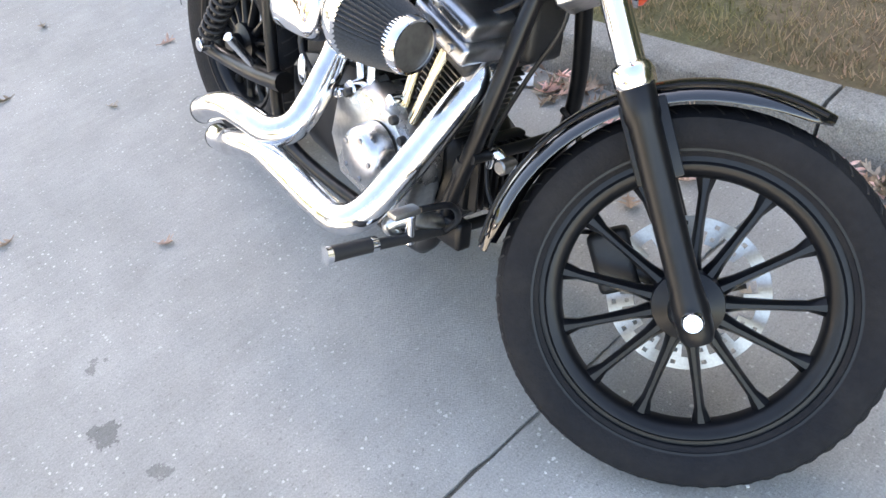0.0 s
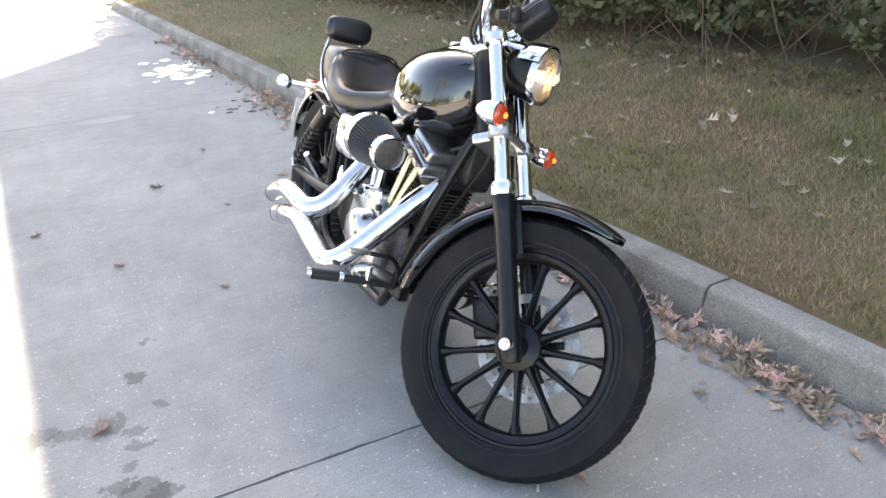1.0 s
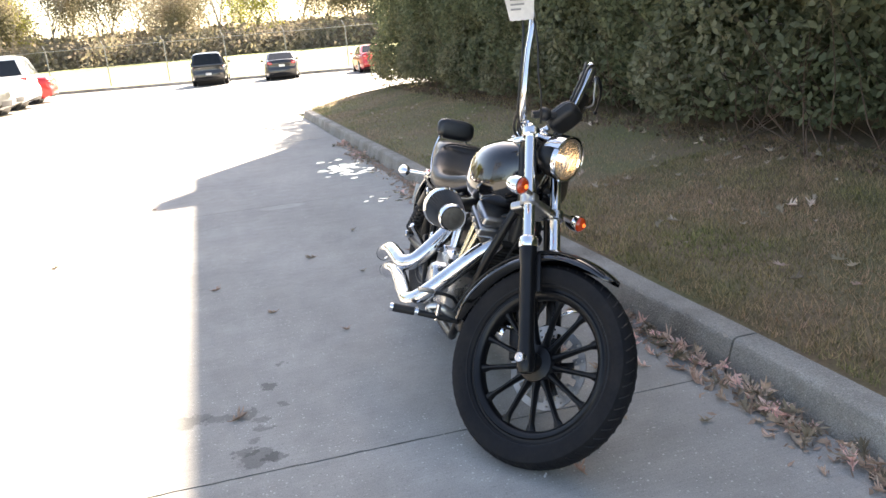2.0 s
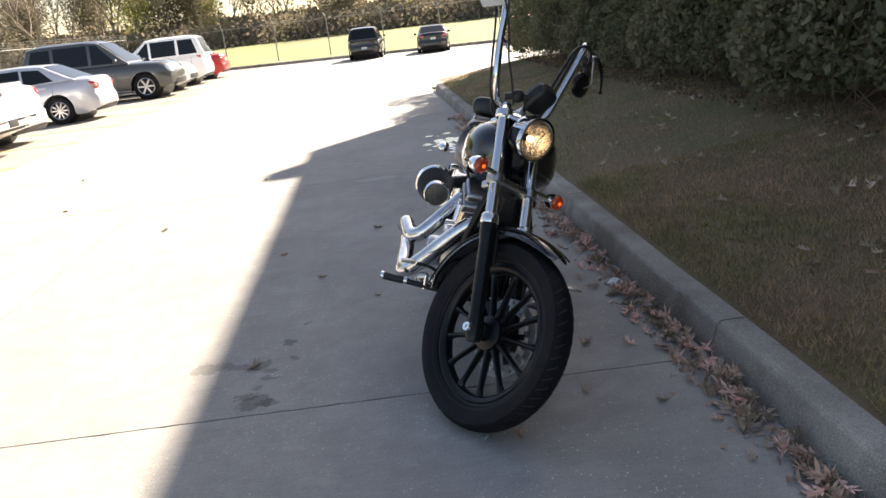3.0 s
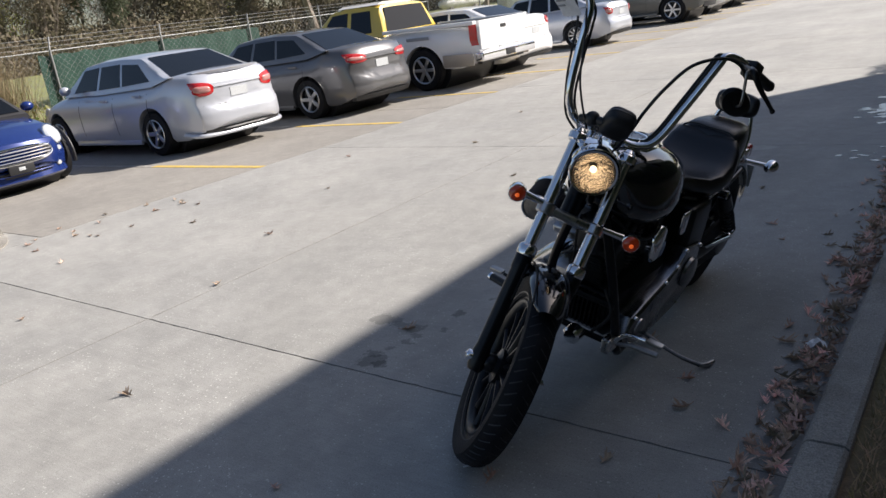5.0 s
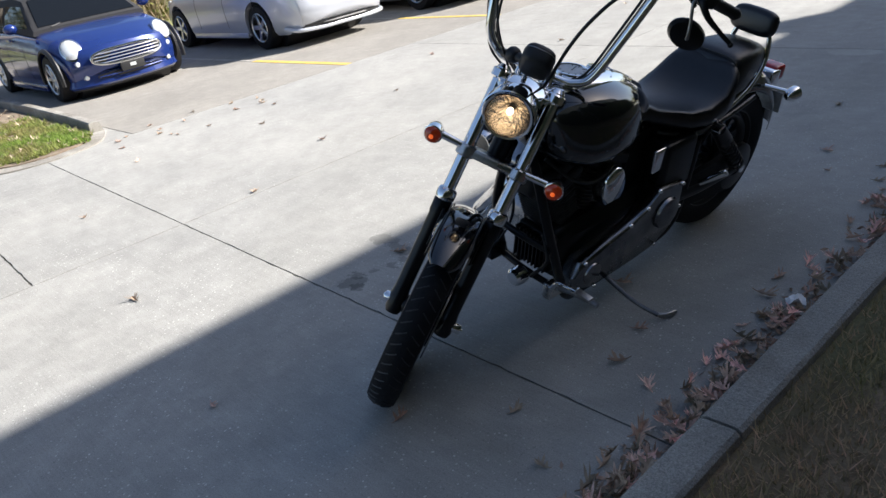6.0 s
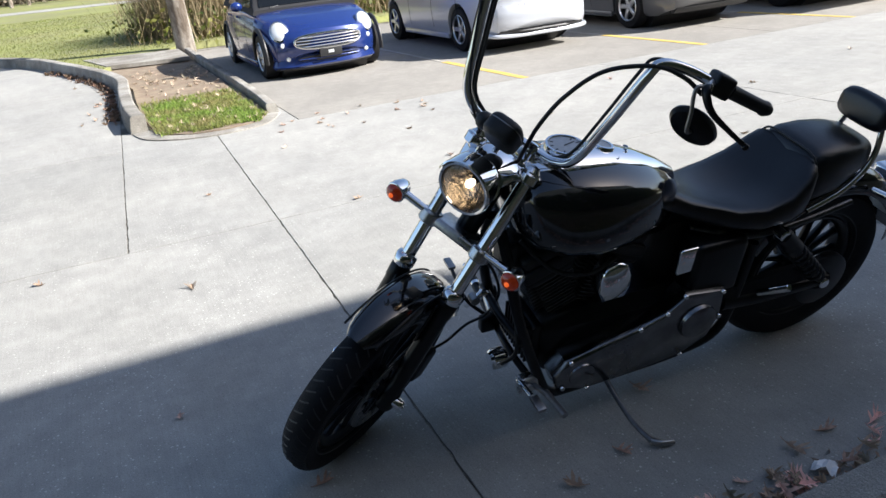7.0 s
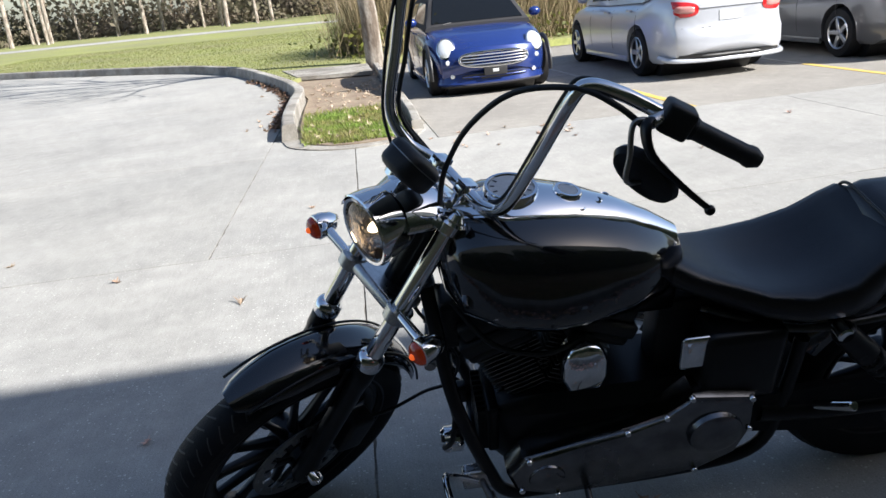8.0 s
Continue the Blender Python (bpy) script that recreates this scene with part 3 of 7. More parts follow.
def motorcycle():
    bike = thing("motorcycle", "black cruiser motorcycle with tall chrome handlebars leaning on its kickstand", "motorcycle", BIKE)
    # wheels
    fw = wheel_axle(AXLE, 0.347, 0.105, 0.266, bike, 13, "front wheel with thin black spokes turned towards the kerb")
    rw = wheel_axle(Matrix.Translation((0, 0, 0.335)) @ Matrix.Rotation(-math.pi / 2, 4, "X"), 0.335, 0.15, 0.225, bike, 13, "wide black rear wheel")
    # brake disc on the left of the front wheel, with its holes and carrier
    bm = B()
    seg, radii = 90, (0.098, 0.106, 0.114, 0.122, 0.130, 0.138, 0.147)
    grid = {(i, k, z): bm.verts.new(AXLE @ Vector((r * math.cos(2 * math.pi * i / seg), r * math.sin(2 * math.pi * i / seg), z))) for i in range(seg) for k, r in enumerate(radii) for z in (0.058, 0.063)}
    hole = lambda i, k: (i % 6 in (0, 1, 2) and k in (0, 1, 2)) or (i % 6 == 4 and k in (1, 4))
    for i in range(seg):
        j = (i + 1) % seg
        for k in range(6):
            if hole(i, k):
                continue
            a, b, c, d = (i, k), (i, k + 1), (j, k + 1), (j, k)
            bm.faces.new([grid[(*q, 0.058)] for q in (a, b, c, d)]), bm.faces.new([grid[(*q, 0.063)] for q in (d, c, b, a)])
            for p, q, out in ((a, b, hole((i - 1) % seg, k)), (c, d, hole(j, k)), (b, c, k == 5 or hole(i, k + 1)), (d, a, k == 0 or hole(i, k - 1))):
                if out:
                    bm.faces.new((grid[(*p, 0.058)], grid[(*q, 0.058)], grid[(*q, 0.063)], grid[(*p, 0.063)]))
    part("brake_disc", bm, STEEL, fw, "drilled steel brake disc")
    bm = B()
    for i in range(5):
        t = AXLE @ Matrix.Rotation(2 * math.pi * i / 5, 4, "Z")
        box(bm, (0.04, -0.011, 0.052), (0.104, 0.011, 0.06), t, 0.003)
    part("disc_carrier", bm, SATIN, fw)
    bm = B()
    box(bm, (-0.155, 0.046, 0.03), (-0.075, 0.105, 0.15), FORK, 0.014, 3)
    part("brake_caliper", bm, MATTEBLACK, bike, "black front brake caliper")
    bm = B()
    tube(bm, [(-0.11, 0.085, 0.14), (-0.2, 0.1, 0.165), (-0.3, 0.105, 0.21), (-0.335, 0.135, 0.27), (-0.3, 0.14, 0.37), (-0.2, 0.11, 0.46), (-0.1, 0.06, 0.53), (-0.06, 0.04, 0.6)], 0.005, 8, FORK)
    part("brake_hose", bm, MATTEBLACK, bike)
    # axle ends
    for sgn in (-1, 1):
        part("axle_nut", lathe(B(), [(0, 0.148), (0.006, 0.148), (0.007, 0.143), (0.015, 0.143), (0.018, 0.139), (0.018, 0.11), (0, 0.11)], FORK @ Matrix.Translation((0.006, 0, 0)) @ Matrix.Rotation(-sgn * math.pi / 2, 4, "X"), 24), CHROME, bike, "polished axle nut")
    # fork legs
    for y in (-0.098, 0.088):
        leg = part("fork_slider", lathe(B(), [(0, -0.045), (0.024, -0.045), (0.03, -0.03), (0.031, 0.02), (0.027, 0.05), (0.027, 0.33), (0.03, 0.34), (0.031, 0.385), (0.028, 0.392), (0, 0.392)], FORK @ Matrix.Translation((0.006, y, 0)), 28), SATIN, bike, "black painted fork slider")
        part("fork_collar", lathe(B(), [(0.02, 0.386), (0.031, 0.388), (0.0335, 0.394), (0.0335, 0.418), (0.029, 0.426), (0.0215, 0.43)], FORK @ Matrix.Translation((0.006, y, 0)), 28), CHROME, leg)
        part("fork_tube", cyl(B(), (0.006, y, 0.38), (0.006, y, 0.845), 0.0215, None, 28, FORK, 0.003), CHROME, bike, "chrome fork tube")
        part("fork_cap", lathe(B(), [(0, 0.86), (0.014, 0.86), (0.018, 0.855), (0.0245, 0.848), (0.0245, 0.838), (0, 0.838)], FORK @ Matrix.Translation((0.006, y, 0)), 20), CHROME, bike)
        # fender bracket
        bm = B()
        box(bm, (-0.03, y + 0.012 if y < 0 else y - 0.02, 0.23), (0.048, y + 0.02 if y < 0 else y - 0.012, 0.365), FORK, 0.004)
        part("fender_bracket", bm, SATIN, bike)
    # triple trees
    for s0, s1, nm in ((0.548, 0.58, "lower_tree"), (0.815, 0.84, "upper_tree")):
        bm = B()
        box(bm, (-0.085, -0.085, s0), (0.025, 0.075, s1), FORK, 0.012, 3)
        for y in (-0.098, 0.088):
            cyl(bm, (0.006, y, s0 - 0.004), (0.006, y, s1 + 0.004), 0.033, None, 24, FORK, 0.005)
        part(nm, bm, ALU if nm[0] == "l" else CHROME, bike, "polished fork clamp")
    # steering head and stem
    part("steering_stem", cyl(B(), (-0.06, -0.005, 0.555), (-0.06, -0.005, 0.84), 0.034, None, 24, FORK, 0.004), SATIN, bike)
    # front fender
    bm = B()
    rings = []
    for i in range(27):
        ang = radians(41 + (151 - 41) * i / 26)
        tip = min(1.0, 0.45 + math.sqrt(i / 26) * 1.25) * min(1.0, 0.6 + (26 - i) / 6)
        hw = 0.072 * tip
        ring = []
        for k in range(13):
            q = -1 + 2 * k / 12
            drop = 0.034 * abs(q) ** 3 * tip
            ring.append(((0.391 - drop) * math.cos(ang), hw * q, (0.391 - drop) * math.sin(ang)))
        for k in range(12, -1, -1):
            q = -1 + 2 * k / 12
            drop = 0.034 * abs(q) ** 3 * tip + 0.004
            ring.append(((0.391 - drop) * math.cos(ang), hw * q * 0.985, (0.391 - drop) * math.sin(ang)))
        rings.append(ring)
    loft(bm, rings, FORK @ Matrix.Translation((0, -0.005, 0)))
    part("front_fender", bm, BLACKPAINT, bike, "gloss black front fender", 60)
    bm = B()
    for y in (-0.063, 0.053):
        tube(bm, [(0.394 * math.cos(radians(a)) * 0.965, y, 0.394 * math.sin(radians(a)) * 0.965) for a in range(44, 150, 8)], 0.0035, 8, FORK, 2)
    part("fender_trim", bm, SATIN, bike)
    # headlight
    hm = FORK @ Matrix.Translation((0.060, -0.022, 0.752)) @ Matrix.Rotation(radians(90 + 27), 4, "Y") @ Matrix.Scale(0.87, 4)
    hl = part("headlight_shell", lathe(B(), [(0, -0.07), (0.03, -0.068), (0.06, -0.05), (0.08, -0.015), (0.088, 0.03), (0.088, 0.06), (0.083, 0.06), (0.083, 0.03), (0.05, -0.02), (0, -0.03)], hm, 40), SATIN, bike, "black headlight shell")
    part("headlight_rim", lathe(B(), [(0.086, 0.05), (0.0935, 0.054), (0.095, 0.066), (0.090, 0.076), (0.083, 0.074), (0.082, 0.06)], hm, 48), CHROME, hl, "chrome headlight ring")
    part("reflector", lathe(B(), [(0.012, -0.02), (0.04, -0.008), (0.065, 0.018), (0.08, 0.052), (0.0825, 0.062)], hm, 40), REFLECTOR, hl, "faceted bright reflector")
    part("bulb", ball(B(), (0, 0, 0.012), 0.012, hm, 12, (1, 1, 1.8)), LAMPGLOW, hl, "glowing halogen bulb")
    o = part("lens", lathe(B(), [(0.083, 0.066), (0.07, 0.074), (0.045, 0.081), (0.02, 0.084), (0, 0.085)], hm, 40), CLEAR, hl)
    o.visible_shadow = False
    # visor and chrome nacelle over the headlight
    bm = B()
    for sgn, r in ((1, 0.101),):
        lathe(bm, [(0.094, 0.0), (0.099, 0.03), (0.101, 0.075), (0.097, 0.078), (0.094, 0.04), (0.09, 0.0)], hm @ Matrix.Rotation(radians(100), 4, "Z"), 24, 0.45)
    part("headlight_visor", bm, CHROME, bike, "chrome visor above the headlight")
    bm = B()
    loft(bm, [[(x, -0.012 + y * w, z + h_ * (1 - abs(y) ** 2.2)) for y in np.linspace(-1, 1, 11)] + [(x, -0.012 + y * w, z - 0.012 + h_ * 0.8 * (1 - abs(y) ** 2.2)) for y in np.linspace(1, -1, 11)]
              for x, z, w, h_ in ((-0.075, 0.825, 0.06, 0.02), (-0.02, 0.83, 0.085, 0.03), (0.04, 0.815, 0.088, 0.035), (0.085, 0.792, 0.07, 0.03))], FORK)
    part("nacelle_cover", bm, CHROME, bike, "chrome cover over the headlight mount", 50)
    # turn signals
    for y, sg in ((-0.215, -1), (0.211, 1)):
        m = FORK @ Matrix.Translation((0.03, y, 0.575)) @ Matrix.Rotation(radians(90 + 25), 4, "Y")
        ts = part("turn_signal", lathe(B(), [(0, -0.05), (0.012, -0.046), (0.024, -0.03), (0.031, -0.006), (0.032, 0.016), (0.029, 0.018), (0, 0.018)], m, 28), CHROME, bike, "chrome bullet turn signal with a lit amber lens")
        part("signal_lens", lathe(B(), [(0.0285, 0.018), (0.026, 0.026), (0.016, 0.033), (0, 0.035)], m, 24), AMBER, ts)
        part("signal_bulb", ball(B(), (0.0, 0.0, 0.034), 0.008, m, 10), AMBERBULB, ts)
        bm = B()
        cyl(bm, (0.02, sg * 0.1 - 0.005, 0.575), (0.025, y - sg * 0.02, 0.578), 0.011, 0.013, 16, FORK, 0.002)
        part("signal_stem", bm, CHROME, ts)
    # handlebars
    for sg in (-1, 1):
        y0 = -0.005
        pts = [(-0.045, y0 + sg * 0.0, 0.885), (-0.043, y0 + sg * 0.06, 0.885), (-0.035, y0 + sg * 0.12, 0.893), (-0.02, y0 + sg * 0.167, 0.935), (0.03, y0 + sg * 0.197, 1.07), (0.085, y0 + sg * 0.222, 1.215), (0.086, y0 + sg * 0.235, 1.258), (0.06, y0 + sg * 0.285, 1.276), (0.01, y0 + sg * 0.35, 1.281), (-0.09, y0 + sg * 0.475, 1.290)]
        if sg < 0:
            pts = pts[:2] + [(-0.01, -0.13, 0.885), (0.03, -0.188, 0.935), (0.06, -0.222, 1.06), (0.085, -0.24, 1.15), (0.095, -0.254, 1.21), (0.093, -0.283, 1.243), (0.058, -0.345, 1.256), (-0.035, -0.5, 1.262)]
        hb = part("handlebar", tube(B(), pts, 0.0132, 16, FORK, 8), CHROME, bike, "tall chrome ape-hanger handlebar")
        d = (Vector(pts[-1]) - Vector(pts[-2])).normalized()
        gend = Vector(pts[-1]) + d * 0.016
        g0 = gend - d * 0.13
        part("grip", lathe(B(), [(0, 0), (0.019, 0), (0.021, 0.006), (0.018, 0.012), (0.0175, 0.105), (0.0195, 0.112), (0.0195, 0.12), (0.012, 0.135), (0, 0.136)], FORK @ basis(g0, gend), 20), MATTEBLACK, hb, "black rubber grip")
        g1 = g0 - d * 0.045
        bm = B()
        bmm = FORK @ basis(g1, g0)
        box(bm, (-0.027, -0.026, -0.012), (0.027, 0.03, 0.045), bmm, 0.011, 3)
        part("switch_housing", bm, MATTEBLACK, hb, "black switch housing")
        # lever
        bm = B()
        f = Vector((0.05, sg * 0.0, -0.02))
        tube(bm, [g1 + f * 0.4, g1 + f * 1.0, g1 + f * 1.15 + d * 0.05 + Vector((0.02, 0, -0.035)), g1 + f * 1.1 + d * 0.13 + Vector((0.03, 0, -0.06)), g1 + f + d * 0.185 + Vector((0.035, 0, -0.075))], [0.010, 0.012, 0.0095, 0.0075, 0.007], 10, FORK, 5, (1, 0.6))
        ball(bm, g1 + f + d * 0.19 + Vector((0.035, 0, -0.077)), 0.0095, FORK, 12)
        part("lever", bm, SATIN, hb, "black control lever with ball end")
        bm = B()
        cyl(bm, g1 + Vector((0.0, 0, 0)), g1 + f * 0.8, 0.014, 0.012, 14, FORK, 0.003)
        part("lever_perch", bm, ALU, hb)
        # one mirror, hung below the clutch-side bar on a bowed stem
        if sg > 0:
            mc = Vector((-0.028, y0 + 0.367, 1.168))
            mr = part("mirror_stem", tube(B(), [g1 + Vector((0.012, 0, -0.012)), g1 + Vector((0.048, -0.02, -0.03)), mc + Vector((0.07, -0.015, 0.03)), mc + Vector((0.055, 0.0, -0.012)), mc + Vector((0.012, 0.004, -0.012))], 0.0052, 10, FORK), STEEL, hb, "bowed steel mirror stem")
            mm = FORK @ Matrix.Translation(mc) @ Matrix.Rotation(radians(30), 4, "Z") @ Matrix.Rotation(radians(-10), 4, "X") @ Matrix.Rotation(radians(-52), 4, "Y") @ Matrix.Diagonal((0.9, 1.32, 1.2, 1))
            part("mirror", lathe(B(), [(0, -0.016), (0.03, -0.015), (0.048, -0.008), (0.053, 0.003), (0.051, 0.009), (0.048, 0.008), (0.048, 0.004), (0, 0.004)], mm, 36), SATIN, mr, "black oval mirror")
            part("mirror_glass", lathe(B(), [(0, 0.006), (0.047, 0.006), (0.047, 0.0045), (0, 0.0045)], mm, 36), MIRROR, mr)
        # riser and clamp
        bm = B()
        cyl(bm, (-0.045, y0 + sg * 0.045, 0.835), (-0.045, y0 + sg * 0.045, 0.884), 0.017, 0.019, 16, FORK, 0.002)
        box(bm, (-0.068, y0 + sg * 0.045 - 0.016, 0.872), (-0.022, y0 + sg * 0.045 + 0.016, 0.905), FORK, 0.007)
        part("riser", bm, CHROME, bike)
        # cables along the bar
        for j, (off, rr) in enumerate((((-0.022, -0.012, 0.0), 0.0052), ((-0.012, -0.024, 0.0), 0.0045))):
            o = Vector((off[0], sg * off[1], 0))
            bm = tube(B(), [Vector(p) + o for p in [(-0.04, y0 + sg * 0.03, 0.83), (-0.05, y0 + sg * 0.1, 0.87)] + [tuple(p) for p in pts[3:8]]], rr, 8, FORK, 5)
            part("cable", bm, MATTEBLACK, hb)
        if sg < 0:
            for path, rr in (([(0.07, -0.315, 1.235), (0.066, -0.272, 1.17), (0.05, -0.245, 1.07), (0.022, -0.212, 0.97), (-0.012, -0.165, 0.885), (-0.04, -0.09, 0.845), (-0.05, -0.03, 0.82)], 0.0042), ([(0.10, -0.262, 1.20), (0.10, -0.225, 1.10), (0.085, -0.19, 1.0), (0.075, -0.15, 0.93), (0.04, -0.09, 0.86)], 0.0038)):
                part("cable", tube(B(), path, rr, 8, FORK, 6), MATTEBLACK, hb, "loose black throttle cable")
    # clutch and brake lines that arch in front of the bars
    part("clutch_cable", tube(B(), [(0.02, 0.34, 1.245), (0.07, 0.29, 1.258), (0.10, 0.22, 1.245), (0.12, 0.13, 1.175), (0.115, 0.08, 1.075), (0.085, 0.055, 0.98), (0.045, 0.045, 0.895), (-0.09, 0.02, 0.72)], 0.0058, 10, FORK, 8), MATTEBLACK, bike, "black clutch cable arching over the bars")
    # small gauge box on the bars
    gm = FORK @ Matrix.Translation((0.095, -0.012, 0.905)) @ Matrix.Rotation(radians(64), 4, "Y")

    def pebble(x, inset, hy=0.05, hz=0.06, power=3.4):
        return [(x, (hy - inset) * math.copysign(abs(math.cos(a)) ** (2 / power), math.cos(a)), (hz - inset) * math.copysign(abs(math.sin(a)) ** (2 / power), math.sin(a))) for a in (2 * math.pi * k / 32 for k in range(32))]
    gb = part("gauge_box", loft(B(), [[tuple(gm @ Vector(p)) for p in pebble(x, i)] for x, i in ((-0.033, 0.016), (-0.031, 0.009), (-0.025, 0.003), (-0.016, 0.0), (0.016, 0.0), (0.024, 0.003), (0.030, 0.010), (0.032, 0.018))]), MATTEBLACK, bike, "rounded black plastic device on the bars")
    part("gauge_band", loft(B(), [[tuple(gm @ Vector(p)) for p in pebble(x, i)] for x, i in ((-0.0125, 0.001), (-0.0125, -0.0012), (-0.010, -0.0012), (-0.010, 0.001))]), STEEL, gb, "thin pale seam round the device")
    part("gauge_clamp", ball(B(), (0.055, -0.088, 0.895), 0.026, FORK, 16), MATTEBLACK, gb, "black ball clamp")
    part("clamp_arm", tube(B(), [(0.085, -0.05, 0.895), (0.055, -0.088, 0.895), (0.02, -0.12, 0.888)], 0.014, 12, FORK), MATTEBLACK, gb)
    part("gauge_bracket", tube(B(), [(0.04, -0.03, 0.87), (0.0, -0.03, 0.86), (-0.03, -0.02, 0.87)], 0.011, 10, FORK), CHROME, gb)

    # frame
    for sg in (-1, 1):
        p = [(1.255, sg * 0.04, 0.82), (1.245, sg * 0.075, 0.73), (1.215, sg * 0.13, 0.52), (1.145, sg * 0.155, 0.29), (1.10, sg * 0.155, 0.2), (1.0, sg * 0.14, 0.165), (0.6, sg * 0.13, 0.165), (0.42, sg * 0.13, 0.22), (0.38, sg * 0.13, 0.4), (0.37, sg * 0.13, 0.6)]
        part("frame_tube", tube(B(), p, 0.0175, 14, I4, 6), SATIN, bike, "black steel frame tube")
        part("rear_rail", tube(B(), [(0.62, sg * 0.09, 0.70), (0.4, sg * 0.125, 0.63), (0.2, sg * 0.13, 0.635), (-0.02, sg * 0.125, 0.665)], 0.0065, 12, I4, 6, (1, 1.6)), DARKSTEEL if sg > 0 else SATIN, bike)
        part("swingarm", tube(B(), [(0.44, sg * 0.13, 0.36), (0.25, sg * 0.135, 0.34), (-0.03, sg * 0.135, 0.335)], [0.03, 0.026, 0.022], 12), SATIN, bike)
        # shock with coil
        s0, s1 = Vector((0.03, sg * 0.165, 0.36)), Vector((0.30, sg * 0.165, 0.64))
        sh = part("shock", cyl(B(), s0, s1, 0.014, None, 14), SATIN, bike, "black coil-over rear shock")
        bmx = basis(s0, s1)
        ln = (s1 - s0).length
        part("spring", tube(B(), [(0.029 * math.cos(a), 0.029 * math.sin(a), 0.05 + (ln - 0.13) * k / 96) for k, a in ((k, 2 * math.pi * 8 * k / 96) for k in range(97))], 0.0058, 8, bmx, 1), MATTEBLACK, sh)
        part("shock_cover", cyl(B(), s0.lerp(s1, 0.7), s1, 0.034, 0.03, 20, I4, 0.006), SATIN, sh)
        for c in (s0, s1):
            part("shock_bolt", cyl(B(), c - Vector((0, 0.022, 0)), c + Vector((0, 0.022, 0)), 0.02, None, 16, I4, 0.004), CHROME, sh)
    # battery and oil boxes either side
    bm = B()
    box(bm, (0.45, -0.185, 0.52), (0.66, -0.06, 0.68), I4, 0.05, 5)
    part("oil_tank", bm, CHROME, bike, "polished side cover beside the seat")
    bm = B()
    box(bm, (0.42, 0.05, 0.44), (0.62, 0.165, 0.66), I4, 0.025, 3)
    part("battery_box", bm, SATIN, bike)
    # added black block: stands in for the darkness in the gap under the seat
    part("battery_case", box(B(), (0.43, -0.055, 0.42), (0.70, 0.045, 0.685), I4, 0.015, 2), MATTEBLACK, bike, "plain black backing that keeps the gap under the seat dark")
    part("battery_badge", box(B(), (0.59, 0.13, 0.555), (0.675, 0.15, 0.655), I4, 0.012, 3), CHROME, bike, "chrome side cover")

    # tank
    bm = B()
    rings = []
    for x, zc, hw, hh, p in ((1.225, 0.885, 0.03, 0.04, 2.0), (1.213, 0.885, 0.095, 0.085, 2.2), (1.18, 0.88, 0.148, 0.118, 2.4), (1.10, 0.868, 0.185, 0.142, 2.5), (1.0, 0.855, 0.195, 0.146, 2.5), (0.9, 0.842, 0.18, 0.138, 2.4), (0.8, 0.826, 0.148, 0.118, 2.3), (0.72, 0.81, 0.108, 0.09, 2.2), (0.665, 0.80, 0.06, 0.058, 2.0), (0.645, 0.795, 0.025, 0.025, 2.0)):
        ring = oval(x, 0, zc, hw, hh, 32, p)
        # a flatter, wider belly
        rings.append([(a, b * (1 + 0.12 * max(0, (zc - c) / max(hh, 1e-3))), c) for a, b, c in ring])
    loft(bm, rings)
    tk = part("fuel_tank", bm, BLACKPAINT, bike, "gloss black teardrop fuel tank", 60)
    for sg in (-1, 1):
        part("tank_badge", box(B(), (0.84, sg * 0.199 - 0.004, 0.80), (1.08, sg * 0.199 + 0.004, 0.822), Matrix.Rotation(radians(sg * -2.5), 4, "Z") , 0.003), TANKBAR, tk, "faded lettering strip drawn as a plain bar")
    # console along the tank with round dials
    top = lambda x: float(np.interp(x, (0.66, 0.72, 0.8, 0.9, 1.0, 1.1, 1.19), (0.862, 0.905, 0.950, 0.986, 1.008, 1.016, 0.99)))
    bm = B()
    rings = []
    for x, w in ((1.19, 0.04), (1.165, 0.07), (1.08, 0.092), (1.0, 0.09), (0.92, 0.078), (0.82, 0.064), (0.74, 0.05), (0.67, 0.034)):
        z = top(x)
        rings.append([(x, w * q, z - 0.022 + 0.036 * (1 - abs(q) ** 2.4)) for q in np.linspace(-1, 1, 11)] + [(x, w, z - 0.06), (x, -w, z - 0.06)])
    loft(bm, rings)
    cs = part("console", bm, CHROME, tk, "chrome instrument console along the tank top", 50)
    def tilt(x):
        return Matrix.Translation((x, 0, top(x) + 0.012)) @ Matrix.Rotation(radians(-(top(x - 0.03) - top(x + 0.03)) / 0.06 * -57), 4, "Y")
    m = tilt(1.05)
    part("speedometer", lathe(B(), [(0, 0.006), (0.05, 0.006), (0.052, 0.012), (0.058, 0.012), (0.061, 0.004), (0.061, -0.012)], m, 40), CHROME, cs)
    part("speedometer_face", lathe(B(), [(0, 0.0085), (0.049, 0.0085), (0.049, 0.006), (0, 0.006)], m, 36), DIALFACE, cs, "pale round speedometer face")
    bm = B()
    for k in range(9):
        a = radians(-40 + 260 * k / 8)
        box(bm, (0.036, -0.002, 0.0086), (0.046, 0.002, 0.0096), m @ Matrix.Rotation(a, 4, "Z"))
    box(bm, (-0.006, -0.0015, 0.009), (0.036, 0.0015, 0.0105), m @ Matrix.Rotation(radians(200), 4, "Z"))
    part("speedometer_marks", bm, DARKDIAL, cs)
    m = tilt(0.925)
    part("fuel_gauge_ring", lathe(B(), [(0.022, 0.004), (0.023, 0.008), (0.03, 0.008), (0.033, 0.004), (0.034, -0.006)], m, 32), CHROME, cs)
    part("fuel_dial", lathe(B(), [(0, 0.006), (0.023, 0.006), (0.023, 0.0), (0, 0.0)], m, 28), DIALFACE, cs, "small pale fuel dial")
